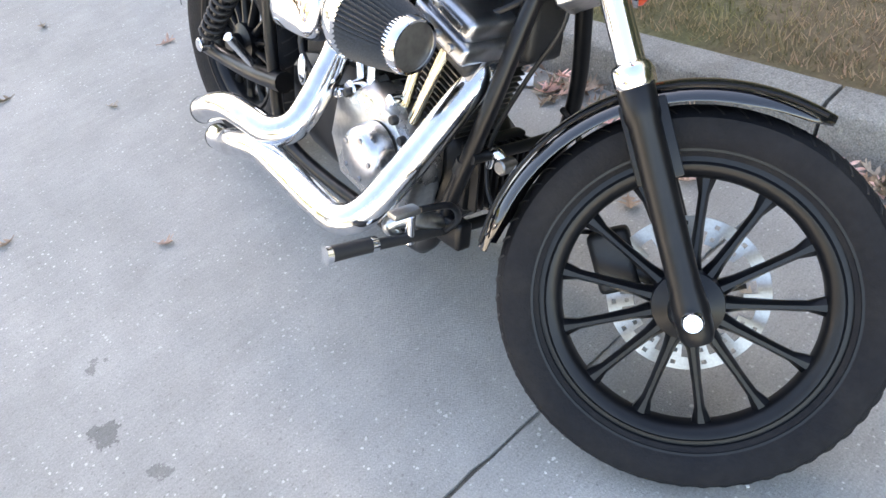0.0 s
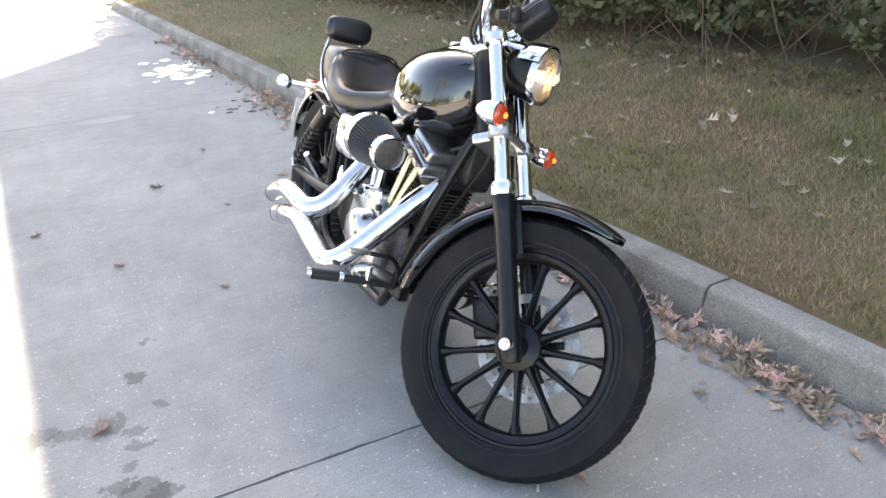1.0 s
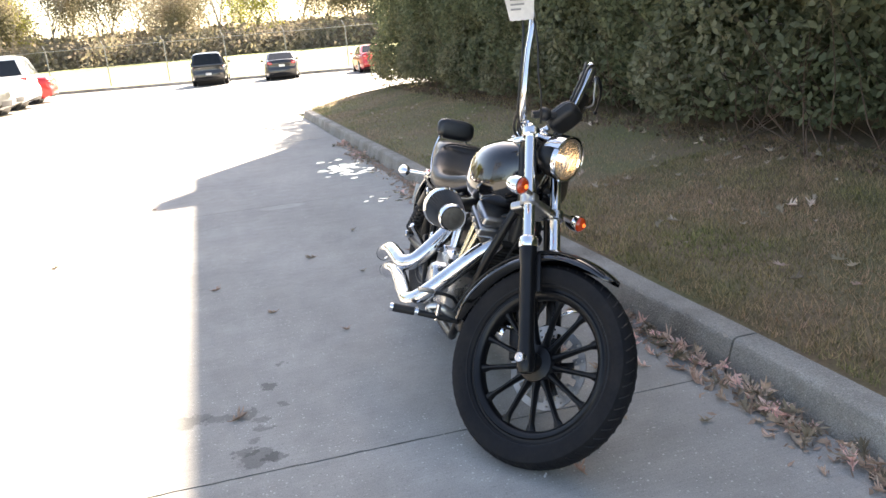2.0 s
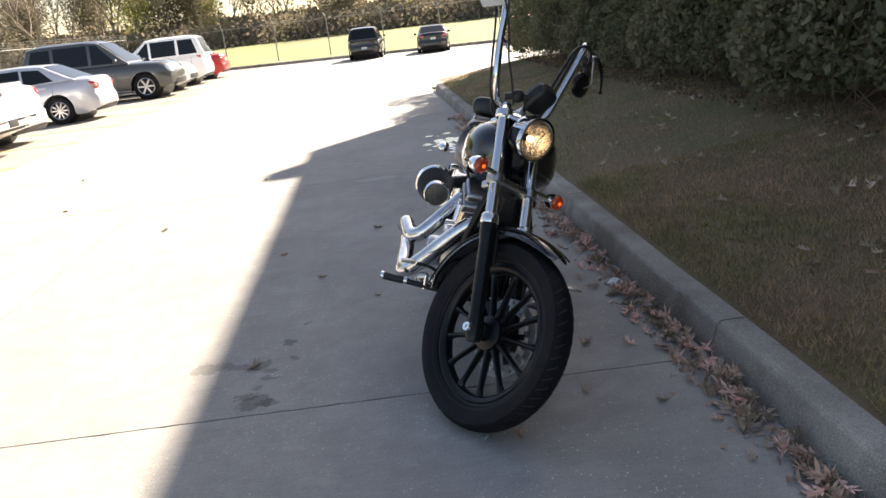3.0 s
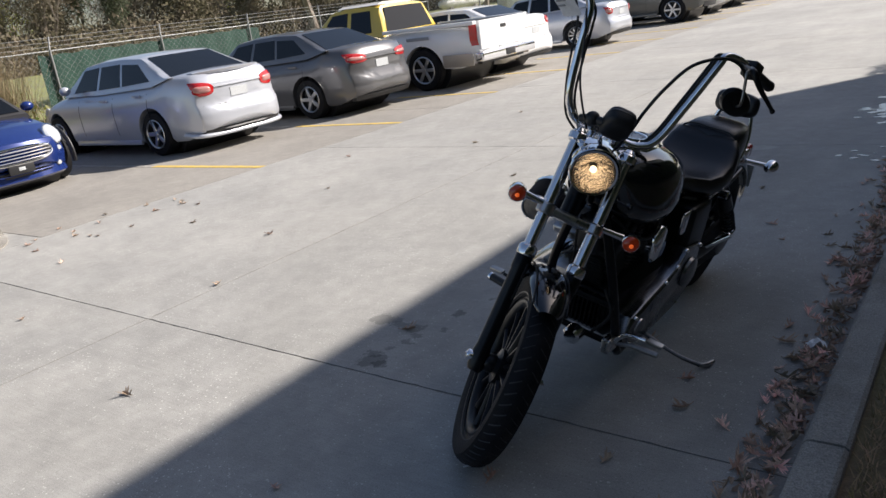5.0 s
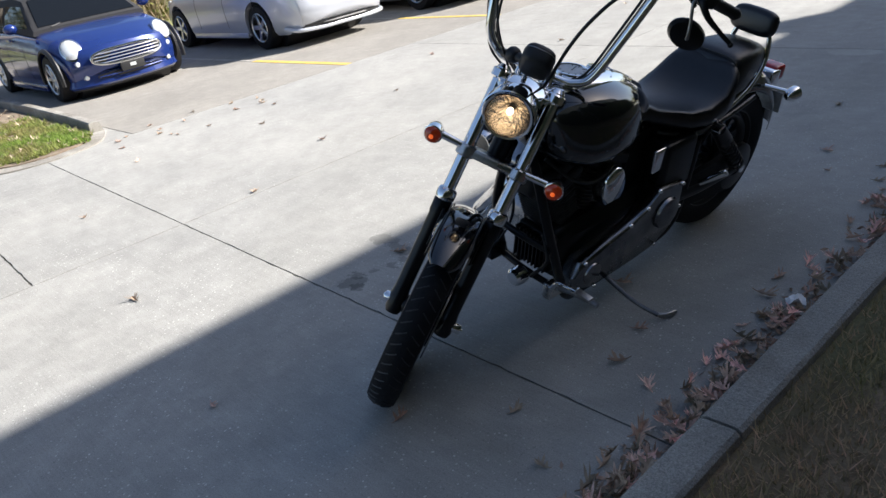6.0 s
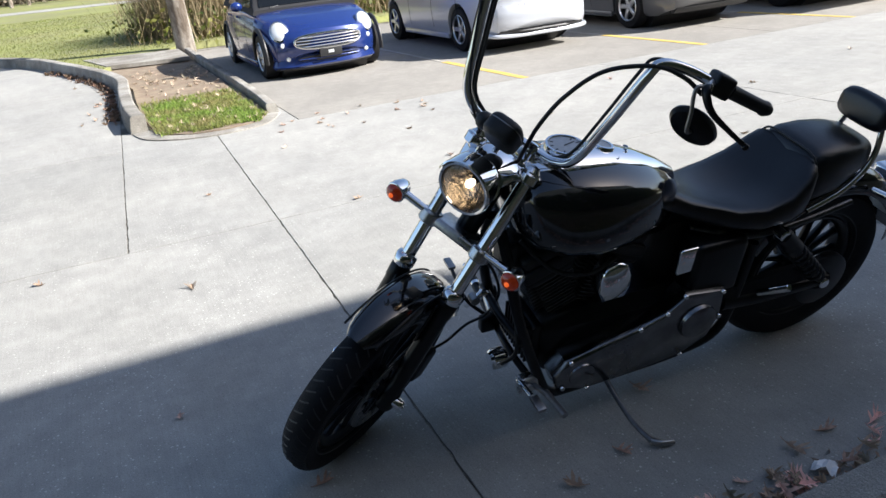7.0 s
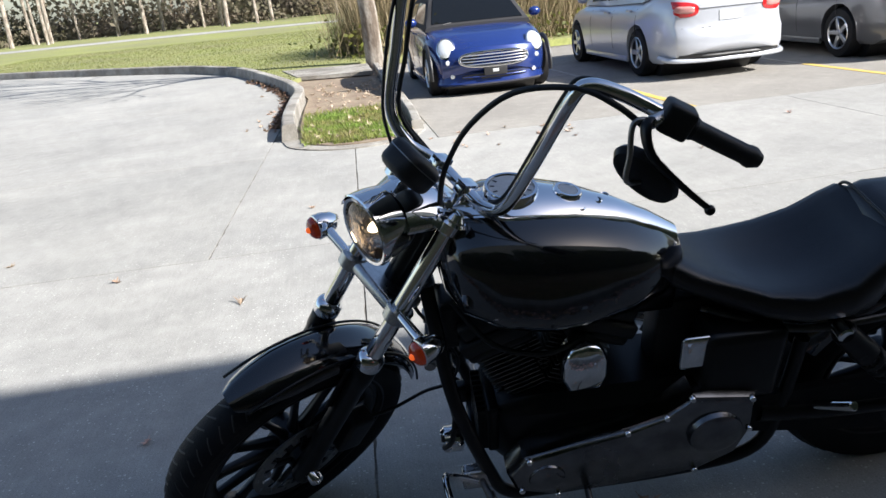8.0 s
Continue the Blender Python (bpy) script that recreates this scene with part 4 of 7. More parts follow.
    for x, y in ((0.972, 0.04), (0.905, 0.04), (0.86, 0.012), (0.835, -0.02)):
        ind = part("indicator", lathe(B(), [(0.0085, 0.0), (0.0115, 0.0), (0.0125, 0.004), (0.0105, 0.0065), (0.0085, 0.005)], Matrix.Translation((x, y, top(x) + 0.008 - 9.0 * y * y)), 20), CHROME, cs, "chrome-ringed indicator lamp")
        part("indicator_lens", cyl(B(), (x, y, top(x) - 9.0 * y * y), (x, y, top(x) + 0.012 - 9.0 * y * y), 0.0088, None, 16), DARKDIAL, ind)

    # seat
    bm = B()
    rings = []
    for x, w, zt, zb in ((0.752, 0.03, 0.812, 0.785), (0.742, 0.06, 0.838, 0.772), (0.70, 0.084, 0.835, 0.755), (0.63, 0.10, 0.802, 0.72), (0.55, 0.125, 0.768, 0.69), (0.48, 0.155, 0.752, 0.675), (0.39, 0.176, 0.752, 0.662), (0.30, 0.18, 0.782, 0.662), (0.24, 0.17, 0.835, 0.668), (0.21, 0.152, 0.868, 0.68), (0.198, 0.13, 0.87, 0.69)):
        ring = []
        for k in range(24):
            a = 2 * math.pi * k / 24
            c, s_ = math.cos(a), math.sin(a)
            y = w * math.copysign(abs(c) ** 0.62, c)
            z = (zt + zb) / 2 + (zt - zb) / 2 * math.copysign(abs(s_) ** 0.62, s_)
            if s_ > 0:
                z += 0.02 * (abs(y) / w) ** 2 * min(1, max(0, (0.68 - x) / 0.1)) * (x < 0.6) - 0.016 * (1 - min(1.0, abs(y) / w))*(x < 0.6)
            ring.append((x, y, z))
        rings.append(ring)
    loft(bm, rings)
    seat = part("seat", bm, LEATHER, bike, "black leather bucket saddle", 70)
    bm = B()
    rings = []
    for x, w, zt, zb in ((0.216, 0.09, 0.84, 0.72), (0.204, 0.125, 0.874, 0.70), (0.16, 0.135, 0.888, 0.69), (0.08, 0.13, 0.890, 0.70), (0.0, 0.115, 0.882, 0.74), (-0.06, 0.095, 0.868, 0.755), (-0.085, 0.06, 0.845, 0.775)):
        rings.append([(x, w * math.copysign(abs(math.cos(a)) ** 0.5, math.cos(a)), (zt + zb) / 2 + (zt - zb) / 2 * math.copysign(abs(math.sin(a)) ** 0.55, math.sin(a))) for a in (2 * math.pi * k / 24 for k in range(24))])
    loft(bm, rings)
    part("pillion_seat", bm, LEATHER, bike, "black leather passenger pad", 70)
    for x, w, zt in ((0.206, 0.142, 0.877),):
        part("seat_seam", tube(B(), [(x, -w, 0.72), (x - 0.002, -w * 0.97, 0.82), (x, -w * 0.7, zt), (x, 0, zt + 0.006), (x, w * 0.7, zt), (x - 0.002, w * 0.97, 0.82), (x, w, 0.72)], 0.004, 8), MATTEBLACK, seat)
    # backrest on its chrome bar
    bm = B()
    rings = [[(x, w * math.copysign(abs(math.cos(a)) ** 0.6, math.cos(a)), 1.0 + dz + h_ * math.copysign(abs(math.sin(a)) ** 0.6, math.sin(a))) for a in (2 * math.pi * k / 28 for k in range(28))]
             for x, w, h_, dz in ((-0.045, 0.085, 0.035, 0), (-0.05, 0.112, 0.055, 0), (-0.07, 0.12, 0.062, 0), (-0.092, 0.112, 0.056, 0), (-0.098, 0.08, 0.035, 0))]
    loft(bm, rings, Matrix.Translation((-0.045, 0, 0.945)) @ Matrix.Rotation(radians(-9), 4, "Y") @ Matrix.Diagonal((1, 0.86, 0.9, 1)) @ Matrix.Translation((0.03, 0, -1.0)))
    br = part("backrest", bm, LEATHER, bike, "black padded passenger backrest", 60)
    for sg in (-1, 1):
        bm = tube(B(), [(0.16, sg * 0.112, 0.66), (0.02, sg * 0.108, 0.71), (-0.075, sg * 0.095, 0.79), (-0.1, sg * 0.075, 0.88), (-0.104, sg * 0.05, 0.915), (-0.104, 0, 0.92)], 0.008, 10, I4, 6, (1, 1.3))
        part("backrest_bar", bm, CHROME, br, "chrome backrest bar")
    # rear fender
    bm = B()
    rings = []
    for i in range(25):
        ang = radians(28 + (172 - 28) * i / 24)
        hw = 0.098 * min(1.0, 0.8 + (24 - i) / 20)
        ring = []
        for q in np.linspace(-1, 1, 13):
            r = 0.415 - 0.075 * abs(q) ** 4
            ring.append((r * math.cos(ang), hw * q, 0.335 + r * math.sin(ang)))
        for q in np.linspace(1, -1, 13):
            r = 0.410 - 0.075 * abs(q) ** 4
            ring.append((r * math.cos(ang), hw * q * 0.98, 0.335 + r * math.sin(ang)))
        rings.append(ring)
    loft(bm, rings)
    part("rear_fender", bm, BLACKPAINT, bike, "gloss black rear fender", 60)
    tl = part("tail_light", box(B(), (-0.42, -0.045, 0.60), (-0.335, 0.045, 0.675), I4, 0.022, 4), REDLENS, bike, "red tail lamp on the rear fender")
    part("tail_light_base", box(B(), (-0.37, -0.05, 0.585), (-0.30, 0.05, 0.665), I4, 0.015, 3), CHROME, tl)
    bm = B()
    box(bm, (-0.425, -0.09, 0.42), (-0.415, 0.09, 0.54), Matrix.Rotation(radians(6), 4, "Y"), 0.003)
    part("rear_plate", bm, PLATE, bike, "blank pale plate with plain bars")
    for sg in (-1, 1):
        m = Matrix.Translation((-0.17, sg * 0.212, 0.665)) @ Matrix.Rotation(radians(-90), 4, "Y")
        ts = part("turn_signal", lathe(B(), [(0, -0.05), (0.012, -0.046), (0.024, -0.03), (0.031, -0.006), (0.032, 0.016), (0.029, 0.018), (0, 0.018)], m, 28), CHROME, bike, "chrome bullet rear turn signal")
        part("signal_lens", lathe(B(), [(0.0285, 0.018), (0.026, 0.026), (0.016, 0.033), (0, 0.035)], m, 24), REDLENS, ts)
        part("signal_stem", cyl(B(), (-0.13, sg * 0.1, 0.672), (-0.165, sg * 0.19, 0.667), 0.01, 0.012, 14, I4, 0.002), CHROME, ts)

    # engine
    part("crankcase", loft(B(), [[(x, y, 0.335 + dz) for y, dz in ((-w, -h_ * 0.6), (-w * 0.8, -h_), (w * 0.8, -h_), (w, -h_ * 0.6), (w, h_ * 0.7), (w * 0.7, h_), (-w * 0.7, h_), (-w, h_ * 0.7))] for x, w, h_ in ((1.13, 0.07, 0.07), (1.08, 0.10, 0.115), (0.95, 0.12, 0.135), (0.8, 0.125, 0.14), (0.65, 0.12, 0.135), (0.52, 0.115, 0.12), (0.44, 0.10, 0.1))]), SATIN, bike, "black cast engine case")
    for tilt_deg, name in ((22.5, "front_cylinder"), (-22.5, "rear_cylinder")):
        cm = Matrix.Translation((1.005 if tilt_deg > 0 else 0.95, 0, 0.42)) @ Matrix.Rotation(radians(tilt_deg), 4, "Y")
        c = part(name, cyl(B(), (0, 0, 0), (0, 0, 0.22), 0.055, None, 24, cm), MATTEBLACK, bike, "black finned cylinder")
        for k in range(11):
            bm = B()
            box(bm, (-0.082, -0.13 if tilt_deg > 0 else -0.08, 0.05 + k * 0.0145), (0.082, 0.06, 0.0535 + k * 0.0145), cm, 0.0)
            bmesh.ops.bevel(bm, geom=[e for e in bm.edges if abs((cm.inverted() @ e.verts[0].co).z - (cm.inverted() @ e.verts[1].co).z) > 0.003], offset=0.03, segments=4, affect="EDGES")
            part("fin", bm, FINMETAL, c)
        bm = B()
        box(bm, (-0.085, -0.15 if tilt_deg > 0 else -0.11, 0.215), (0.085, 0.085, 0.255), cm, 0.02, 3)
        part("cylinder_head", bm, MATTEBLACK, c)
        bm = B()
        yo = -0.172 if tilt_deg > 0 else -0.13
        box(bm, (-0.085, yo, 0.25), (0.085, 0.03, 0.292), cm, 0.012, 3)
        box(bm, (-0.07, yo + 0.01, 0.288), (0.07, 0.025, 0.335), cm, 0.02, 4)
        for x in (-0.045, 0.0, 0.045):
            cyl(bm, (x, yo - 0.001, 0.27), (x, yo - 0.007, 0.27), 0.008, None, 10, cm)
        part("rocker_cover", bm, ROCKER, c, "polished dark rocker cover")
        # left half of the polished cover, in black to paint in the shade below the tank
        bm = B()
        box(bm, (-0.085, 0.033, 0.25), (0.085, 0.095, 0.292), cm, 0.012, 3)
        box(bm, (-0.07, 0.028, 0.288), (0.07, 0.085, 0.335), cm, 0.02, 4)
        part("rocker_cover", bm, MATTEBLACK, c, "left half of the rocker cover, blackened to match the shade under the tank")
        bm = B()
        for y in (yo + 0.009,):
            box(bm, (-0.045, y - 0.003, 0.302), (0.045, y + 0.002, 0.318), cm, 0.003)
        part("rocker_trim", bm, ALU, c)
        for k, x in enumerate((-0.03, 0.035)):
            part("pushrod_tube", cyl(B(), cm @ Vector((x * 0.4 + (0.0 if tilt_deg > 0 else -0.07), -0.172, 0.0)), cm @ Vector((x + (-0.025 if tilt_deg > 0 else -0.03), -0.14, 0.235)), 0.0125, None, 16, I4, 0.002), BRASS if tilt_deg > 0 else CHROME, c, "bright pushrod tube")
    # right side cam cover
    cc = part("cam_cover", loft(B(), [[(x * k + 0.93 * (1 - k), y, z * k + 0.38 * (1 - k)) for x, z in ((1.08, 0.35), (1.06, 0.27), (0.96, 0.24), (0.82, 0.27), (0.78, 0.36), (0.81, 0.46), (0.91, 0.51), (1.02, 0.49), (1.08, 0.43))] for y, k in ((-0.11, 1.0), (-0.18, 1.0), (-0.205, 0.93), (-0.21, 0.8))]), ALU, bike, "polished cam cover")
    tm_ = Matrix.Translation((0.985, -0.215, 0.388)) @ Matrix.Rotation(math.pi / 2, 4, "X")
    part("timing_cover", lathe(B(), [(0, 0.055), (0.045, 0.055), (0.058, 0.05), (0.066, 0.036), (0.069, 0.0)], tm_, 36), ALU, cc, "round polished timing cover")
    for k in range(5):
        part("cover_bolt", cyl(B(), (0.045, 0, 0.052), (0.045, 0, 0.058), 0.006, None, 10, tm_ @ Matrix.Rotation(2 * math.pi * k / 5, 4, "Z"), 0.001), DULLALU, cc)
    for x, z in ((1.06, 0.44), (1.03, 0.475), (0.86, 0.48)):
        part("cover_bolt", cyl(B(), (x, -0.2, z), (x, -0.216, z), 0.011, 0.010, 12, I4, 0.002), MATTEBLACK, cc)
    for x, z, r in ((0.853, 0.482, 0.024), (0.80, 0.46, 0.016), (1.0, 0.505, 0.014)):
        part("lifter_cap", cyl(B(), (x, -0.10, z), (x, -0.2, z), r, r * 0.92, 20, I4, 0.004), CHROME, cc)
    part("oil_filter", cyl(B(), (1.195, 0.02, 0.27), (1.255, 0.02, 0.268), 0.036, None, 24, I4, 0.01), CHROME, bike, "chrome oil filter")
    part("side_reflector", ball(B(), (0.683, -0.215, 0.48), 0.02, I4, 14, (0.8, 0.5, 1.9)), CHROME, bike)
    # voltage regulator and black plate at the front of the frame
    reg = part("regulator", box(B(), (1.10, -0.085, 0.27), (1.135, 0.085, 0.43), I4, 0.012, 3), SATIN, bike, "black finned regulator between the frame tubes")
    for k in range(9):
        y = -0.074 + 0.0185 * k
        part("regulator_fin", box(B(), (1.133, y - 0.003, 0.28), (1.158, y + 0.003, 0.42)), SATIN, reg)
    for z in (0.255, 0.445):
        part("cross_tube", tube(B(), [(1.155 + (z - 0.255) * 0.28, -0.15, z), (1.165 + (z - 0.255) * 0.28, 0, z), (1.155 + (z - 0.255) * 0.28, 0.15, z)], 0.013, 12), SATIN, bike)
    part("coil_box", box(B(), (1.17, -0.05, 0.62), (1.235, 0.05, 0.76), I4, 0.02, 3), MATTEBLACK, bike)
    part("backbone", box(B(), (0.66, -0.05, 0.66), (1.22, 0.05, 0.76), I4, 0.02, 3), SATIN, bike)
    # coil cover and horn on the left
    part("horn_cover", loft(B(), [[(0.905 + 1.28 * cx * s_, y, 0.60 + 1.22 * cz * s_) for cx, cz in ((-0.032, -0.055), (0.032, -0.055), (0.044, -0.02), (0.042, 0.025), (0.026, 0.055), (0.0, 0.064), (-0.026, 0.055), (-0.042, 0.025), (-0.044, -0.02))] for y, s_ in ((0.09, 0.9), (0.135, 1.0), (0.15, 0.96), (0.158, 0.8))]), CHROME, bike, "chrome horn cover between the cylinders", 50)
    # primary cover
    outline = [(1.08, 0.22), (1.10, 0.28), (1.06, 0.335), (0.95, 0.37), (0.80, 0.40), (0.70, 0.44), (0.64, 0.50), (0.48, 0.475), (0.47, 0.36), (0.50, 0.27), (0.60, 0.215), (0.80, 0.195), (0.98, 0.185)]
    cx, cz = 0.76, 0.32
    pr = part("primary_cover", loft(B(), [[(cx + (x - cx) * k, y, cz + (z - cz) * k) for x, z in outline] for y, k in ((0.11, 1.0), (0.165, 1.0), (0.18, 0.965), (0.186, 0.9))]), PRIMARY, bike, "polished primary cover", 35)
    for i, (x, z) in enumerate(outline):
        if i % 2 == 0 or z > 0.4:
            part("cover_bolt", cyl(B(), (cx + (x - cx) * 0.95, 0.175, cz + (z - cz) * 0.95), (cx + (x - cx) * 0.95, 0.19, cz + (z - cz) * 0.95), 0.009, 0.008, 12, I4, 0.002), CHROME, pr)
    part("derby_cover", lathe(B(), [(0, 0.026), (0.05, 0.024), (0.066, 0.018), (0.072, 0)], Matrix.Translation((0.575, 0.18, 0.365)) @ Matrix.Rotation(-math.pi / 2, 4, "X"), 36), PRIMARY, pr, "round clutch cover")
    part("inspection_cover", lathe(B(), [(0, 0.016), (0.035, 0.015), (0.045, 0.01), (0.048, 0)], Matrix.Translation((1.0, 0.182, 0.27)) @ Matrix.Rotation(-math.pi / 2, 4, "X"), 30), PRIMARY, pr)
    # air filter: pleated cone with a chrome end
    f0, f1 = Vector((1.03, -0.287, 0.69)), Vector((1.174, -0.277, 0.674))
    fm = basis(f0, f1)
    L = (f1 - f0).length
    bm = B()
    rings = []
    for h_, r in ((0.0, 0.074), (L * 0.5, 0.064), (L - 0.02, 0.052)):
        rings.append([((r + (0.004 if k % 2 else -0.004)) * math.cos(2 * math.pi * k / 96), (r + (0.004 if k % 2 else -0.004)) * math.sin(2 * math.pi * k / 96), h_) for k in range(96)])
    loft(bm, rings, fm)
    af = part("air_filter", bm, PLEAT, bike, "dark pleated cone air filter", 20)
    part("filter_end_cap", lathe(B(), [(0.048, L - 0.034), (0.0525, L - 0.03), (0.053, L - 0.004), (0.05, L + 0.002), (0.0455, L + 0.001), (0.0445, L - 0.002)], fm, 40), CHROME, af, "bright filter end ring")
    # end face in darker metal: the dark reflection on the cap is put into its colour
    part("filter_end_mesh", lathe(B(), [(0.0455, L - 0.004), (0.03, L - 0.001), (0, L)], fm, 36), FINMETAL, af, "filter end face in dark metal, with its dark reflection in the colour")
    part("filter_base", lathe(B(), [(0, -0.06), (0.05, -0.06), (0.068, -0.035), (0.079, -0.012), (0.081, 0.006), (0.073, 0.01)], fm, 40), CHROME, af, "chrome filter base")
    part("intake", tube(B(), [f0 - (f1 - f0) * 0.2, (0.90, -0.10, 0.70), (0.85, -0.02, 0.69)], 0.03, 14), ALU, bike)

    # exhaust: two chrome pipes
    ex1 = tube(B(), [(1.09, -0.03, 0.60), (1.13, -0.06, 0.603), (1.165, -0.10, 0.59), (1.163, -0.15, 0.545), (1.147, -0.21, 0.472), (1.126, -0.27, 0.395), (1.10, -0.325, 0.328), (1.05, -0.352, 0.297), (0.97, -0.352, 0.295), (0.84, -0.348, 0.31), (0.72, -0.346, 0.322), (0.61, -0.352, 0.305), (0.54, -0.345, 0.275), (0.462, -0.337, 0.259)], 0.034, 22, I4, 7)
    part("front_exhaust_pipe", ex1, PIPECHROME, bike, "chrome front exhaust pipe with a sharp bend")
    ex2 = tube(B(), [(0.72, -0.06, 0.66), (0.745, -0.11, 0.62), (0.775, -0.185, 0.53), (0.79, -0.255, 0.445), (0.785, -0.30, 0.395), (0.74, -0.335, 0.375), (0.67, -0.352, 0.385), (0.60, -0.362, 0.39), (0.53, -0.366, 0.37), (0.455, -0.366, 0.335)], 0.034, 22, I4, 7)
    part("rear_exhaust_pipe", ex2, PIPECHROME, bike, "chrome rear exhaust pipe")
    for p, d in (((0.462, -0.337, 0.259), (-1, 0.1, -0.17)), ((0.455, -0.366, 0.335), (-1, 0.0, -0.4))):
        d = Vector(d).normalized()
        part("pipe_mouth", lathe(B(), [(0.031, -0.001), (0.0345, -0.001), (0.035, 0.004), (0.031, 0.004), (0.028, -0.004), (0, -0.0042)], basis(Vector(p), Vector(p) + d), 24), MATTEBLACK, bike)
    # forward controls
    for sg in (-1, 1):
        yb = 0.14
        mount = part("footpeg_mount", box(B(), (1.135, sg * 0.15 - 0.02, 0.235), (1.215, sg * 0.15 + 0.02, 0.30), I4, 0.012, 3), SATIN if sg < 0 else ALU, bike, "cast footpeg mount")
        if sg < 0:
            part("peg_clevis", tube(B(), [(1.15, -0.165, 0.275), (1.15, -0.215, 0.30), (1.14, -0.255, 0.312), (1.13, -0.285, 0.30), (1.14, -0.27, 0.275)], [0.022, 0.02, 0.02, 0.017, 0.012], 12), ALU, mount, "cast clevis of the footpeg")
            part("clevis_bolt", cyl(B(), (1.16, -0.255, 0.262), (1.16, -0.255, 0.328), 0.011, None, 12, I4, 0.002), CHROME, mount)
            part("linkage", tube(B(), [(1.20, -0.09, 0.41), (1.215, -0.10, 0.445), (1.235, -0.105, 0.455), (1.26, -0.10, 0.44)], [0.008, 0.012, 0.012, 0.008], 10), CHROME, bike, "chrome linkage lever")
            part("linkage_bolt", cyl(B(), (1.262, -0.125, 0.44), (1.262, -0.085, 0.44), 0.016, None, 12, I4, 0.003), STEEL, bike)
            part("hose_clamp", cyl(B(), (1.186, -0.141, 0.43), (1.178, -0.144, 0.40), 0.0205, None, 14), MATTEBLACK, bike)
        tipy = 0.44 if sg < 0 else 0.33
        part("footpeg", tube(B(), [(1.165, sg * 0.17, 0.27), (1.155, sg * (tipy - 0.11), 0.282), (1.15, sg * (tipy - 0.1), 0.283), (1.141, sg * tipy, 0.287)], [0.012, 0.012, 0.0165, 0.017] if sg < 0 else [0.009, 0.009, 0.012, 0.011], 14, I4, 4), MATTEBLACK if sg < 0 else DULLALU, mount, "black ridged footpeg" if sg < 0 else "thin metal footpeg")
        if sg < 0:
            part("peg_end", tube(B(), [(1.1425, -tipy + 0.008, 0.2865), (1.141, -tipy - 0.004, 0.287)], 0.018, 14, I4, 1), CHROME, mount, "chrome end of the footpeg")
            part("peg_collar", tube(B(), [(1.1515, -tipy + 0.108, 0.2828), (1.150, -tipy + 0.094, 0.2835)], 0.017, 14, I4, 1), CHROME, mount, "chrome collar of the footpeg")
        part("pedal_arm", tube(B(), [(1.18, sg * 0.175, 0.28), (1.24, sg * 0.2, 0.34), (1.26, sg * 0.24, 0.39), (1.255, sg * 0.31, 0.40)], 0.007 if sg < 0 else 0.009, 10), SATIN if sg < 0 else CHROME, mount)
        part("pedal_pad", box(B(), (1.238, sg * 0.345 - 0.03, 0.396), (1.266, sg * 0.345 + 0.03, 0.41), I4, 0.006), STEEL, mount)
        # passenger peg
        part("passenger_peg", cyl(B(), (0.30, sg * 0.15, 0.375), (0.262, sg * 0.235, 0.455) if sg > 0 else (0.33, sg * 0.23, 0.47), 0.012, 0.014, 14, I4, 0.003), CHROME, bike, "folded passenger peg")
    # kickstand
    ks = part("kickstand", tube(B(), [(0.885, 0.12, 0.205), (0.89, 0.2, 0.185), (0.885, 0.33, 0.158), (0.865, 0.42, 0.148)], [0.011, 0.009, 0.008, 0.009], 12), DARKSTEEL, bike, "dark steel kickstand swung out")
    part("stand_foot", tube(B(), [(0.865, 0.42, 0.148), (0.84, 0.44, 0.149), (0.80, 0.45, 0.152)], [0.010, 0.013, 0.008], 10), STEEL, ks)
    # belt guard and belt on the left
    part("drive_belt", loft(B(), [[(0.5 + x, 0.12 + dy, 0.36 + z) for dy in (0, 0.022) for x, z in ((0, 0.06),)] + [(0.5, 0.142, 0.30), (0.5, 0.12, 0.30)], [(0, 0.12, 0.445), (0, 0.142, 0.445), (0, 0.142, 0.225), (0, 0.12, 0.225)]]), RUBBER, bike)
    part("pulley", lathe(B(), [(0.04, -0.012), (0.105, -0.012), (0.112, -0.008), (0.112, 0.014), (0.105, 0.018), (0.04, 0.018)], Matrix.Translation((0, 0.125, 0.335)) @ Matrix.Rotation(-math.pi / 2, 4, "X"), 36), SATIN, rw)
    # wires and hoses under the tank
    for p in ([(1.2, 0.06, 0.78), (1.12, 0.13, 0.7), (1.0, 0.14, 0.66), (0.9, 0.12, 0.68)], [(1.23, -0.03, 0.76), (1.14, -0.1, 0.7), (1.02, -0.12, 0.72)], [(0.62, -0.12, 0.66), (0.6, -0.17, 0.52), (0.66, -0.15, 0.42)], [(1.21, 0.1, 0.5), (1.23, 0.15, 0.42), (1.25, 0.1, 0.33)]):
        part("hose", tube(B(), p, 0.007, 8), MATTEBLACK, bike)
    return bike


motorcycle()

# ---------------------------------------------------------------- building behind the hedge, which shades the drive
bm = B()
box(bm, (6.2, -30, 0), (22, 16.76, 8.15))
wall = solid("building_wall", bm, WALLPAINT, "tall pale plain-walled building behind the hedge", "building", "structure")
# unseen block added on the roof edge to cast the notch in the shadow
bm = B()
box(bm, (6.25, 15.62, 8.15), (6.6, 16.04, 8.68), I4, 0.02)
part("roof_vent", bm, ROOFING, wall)

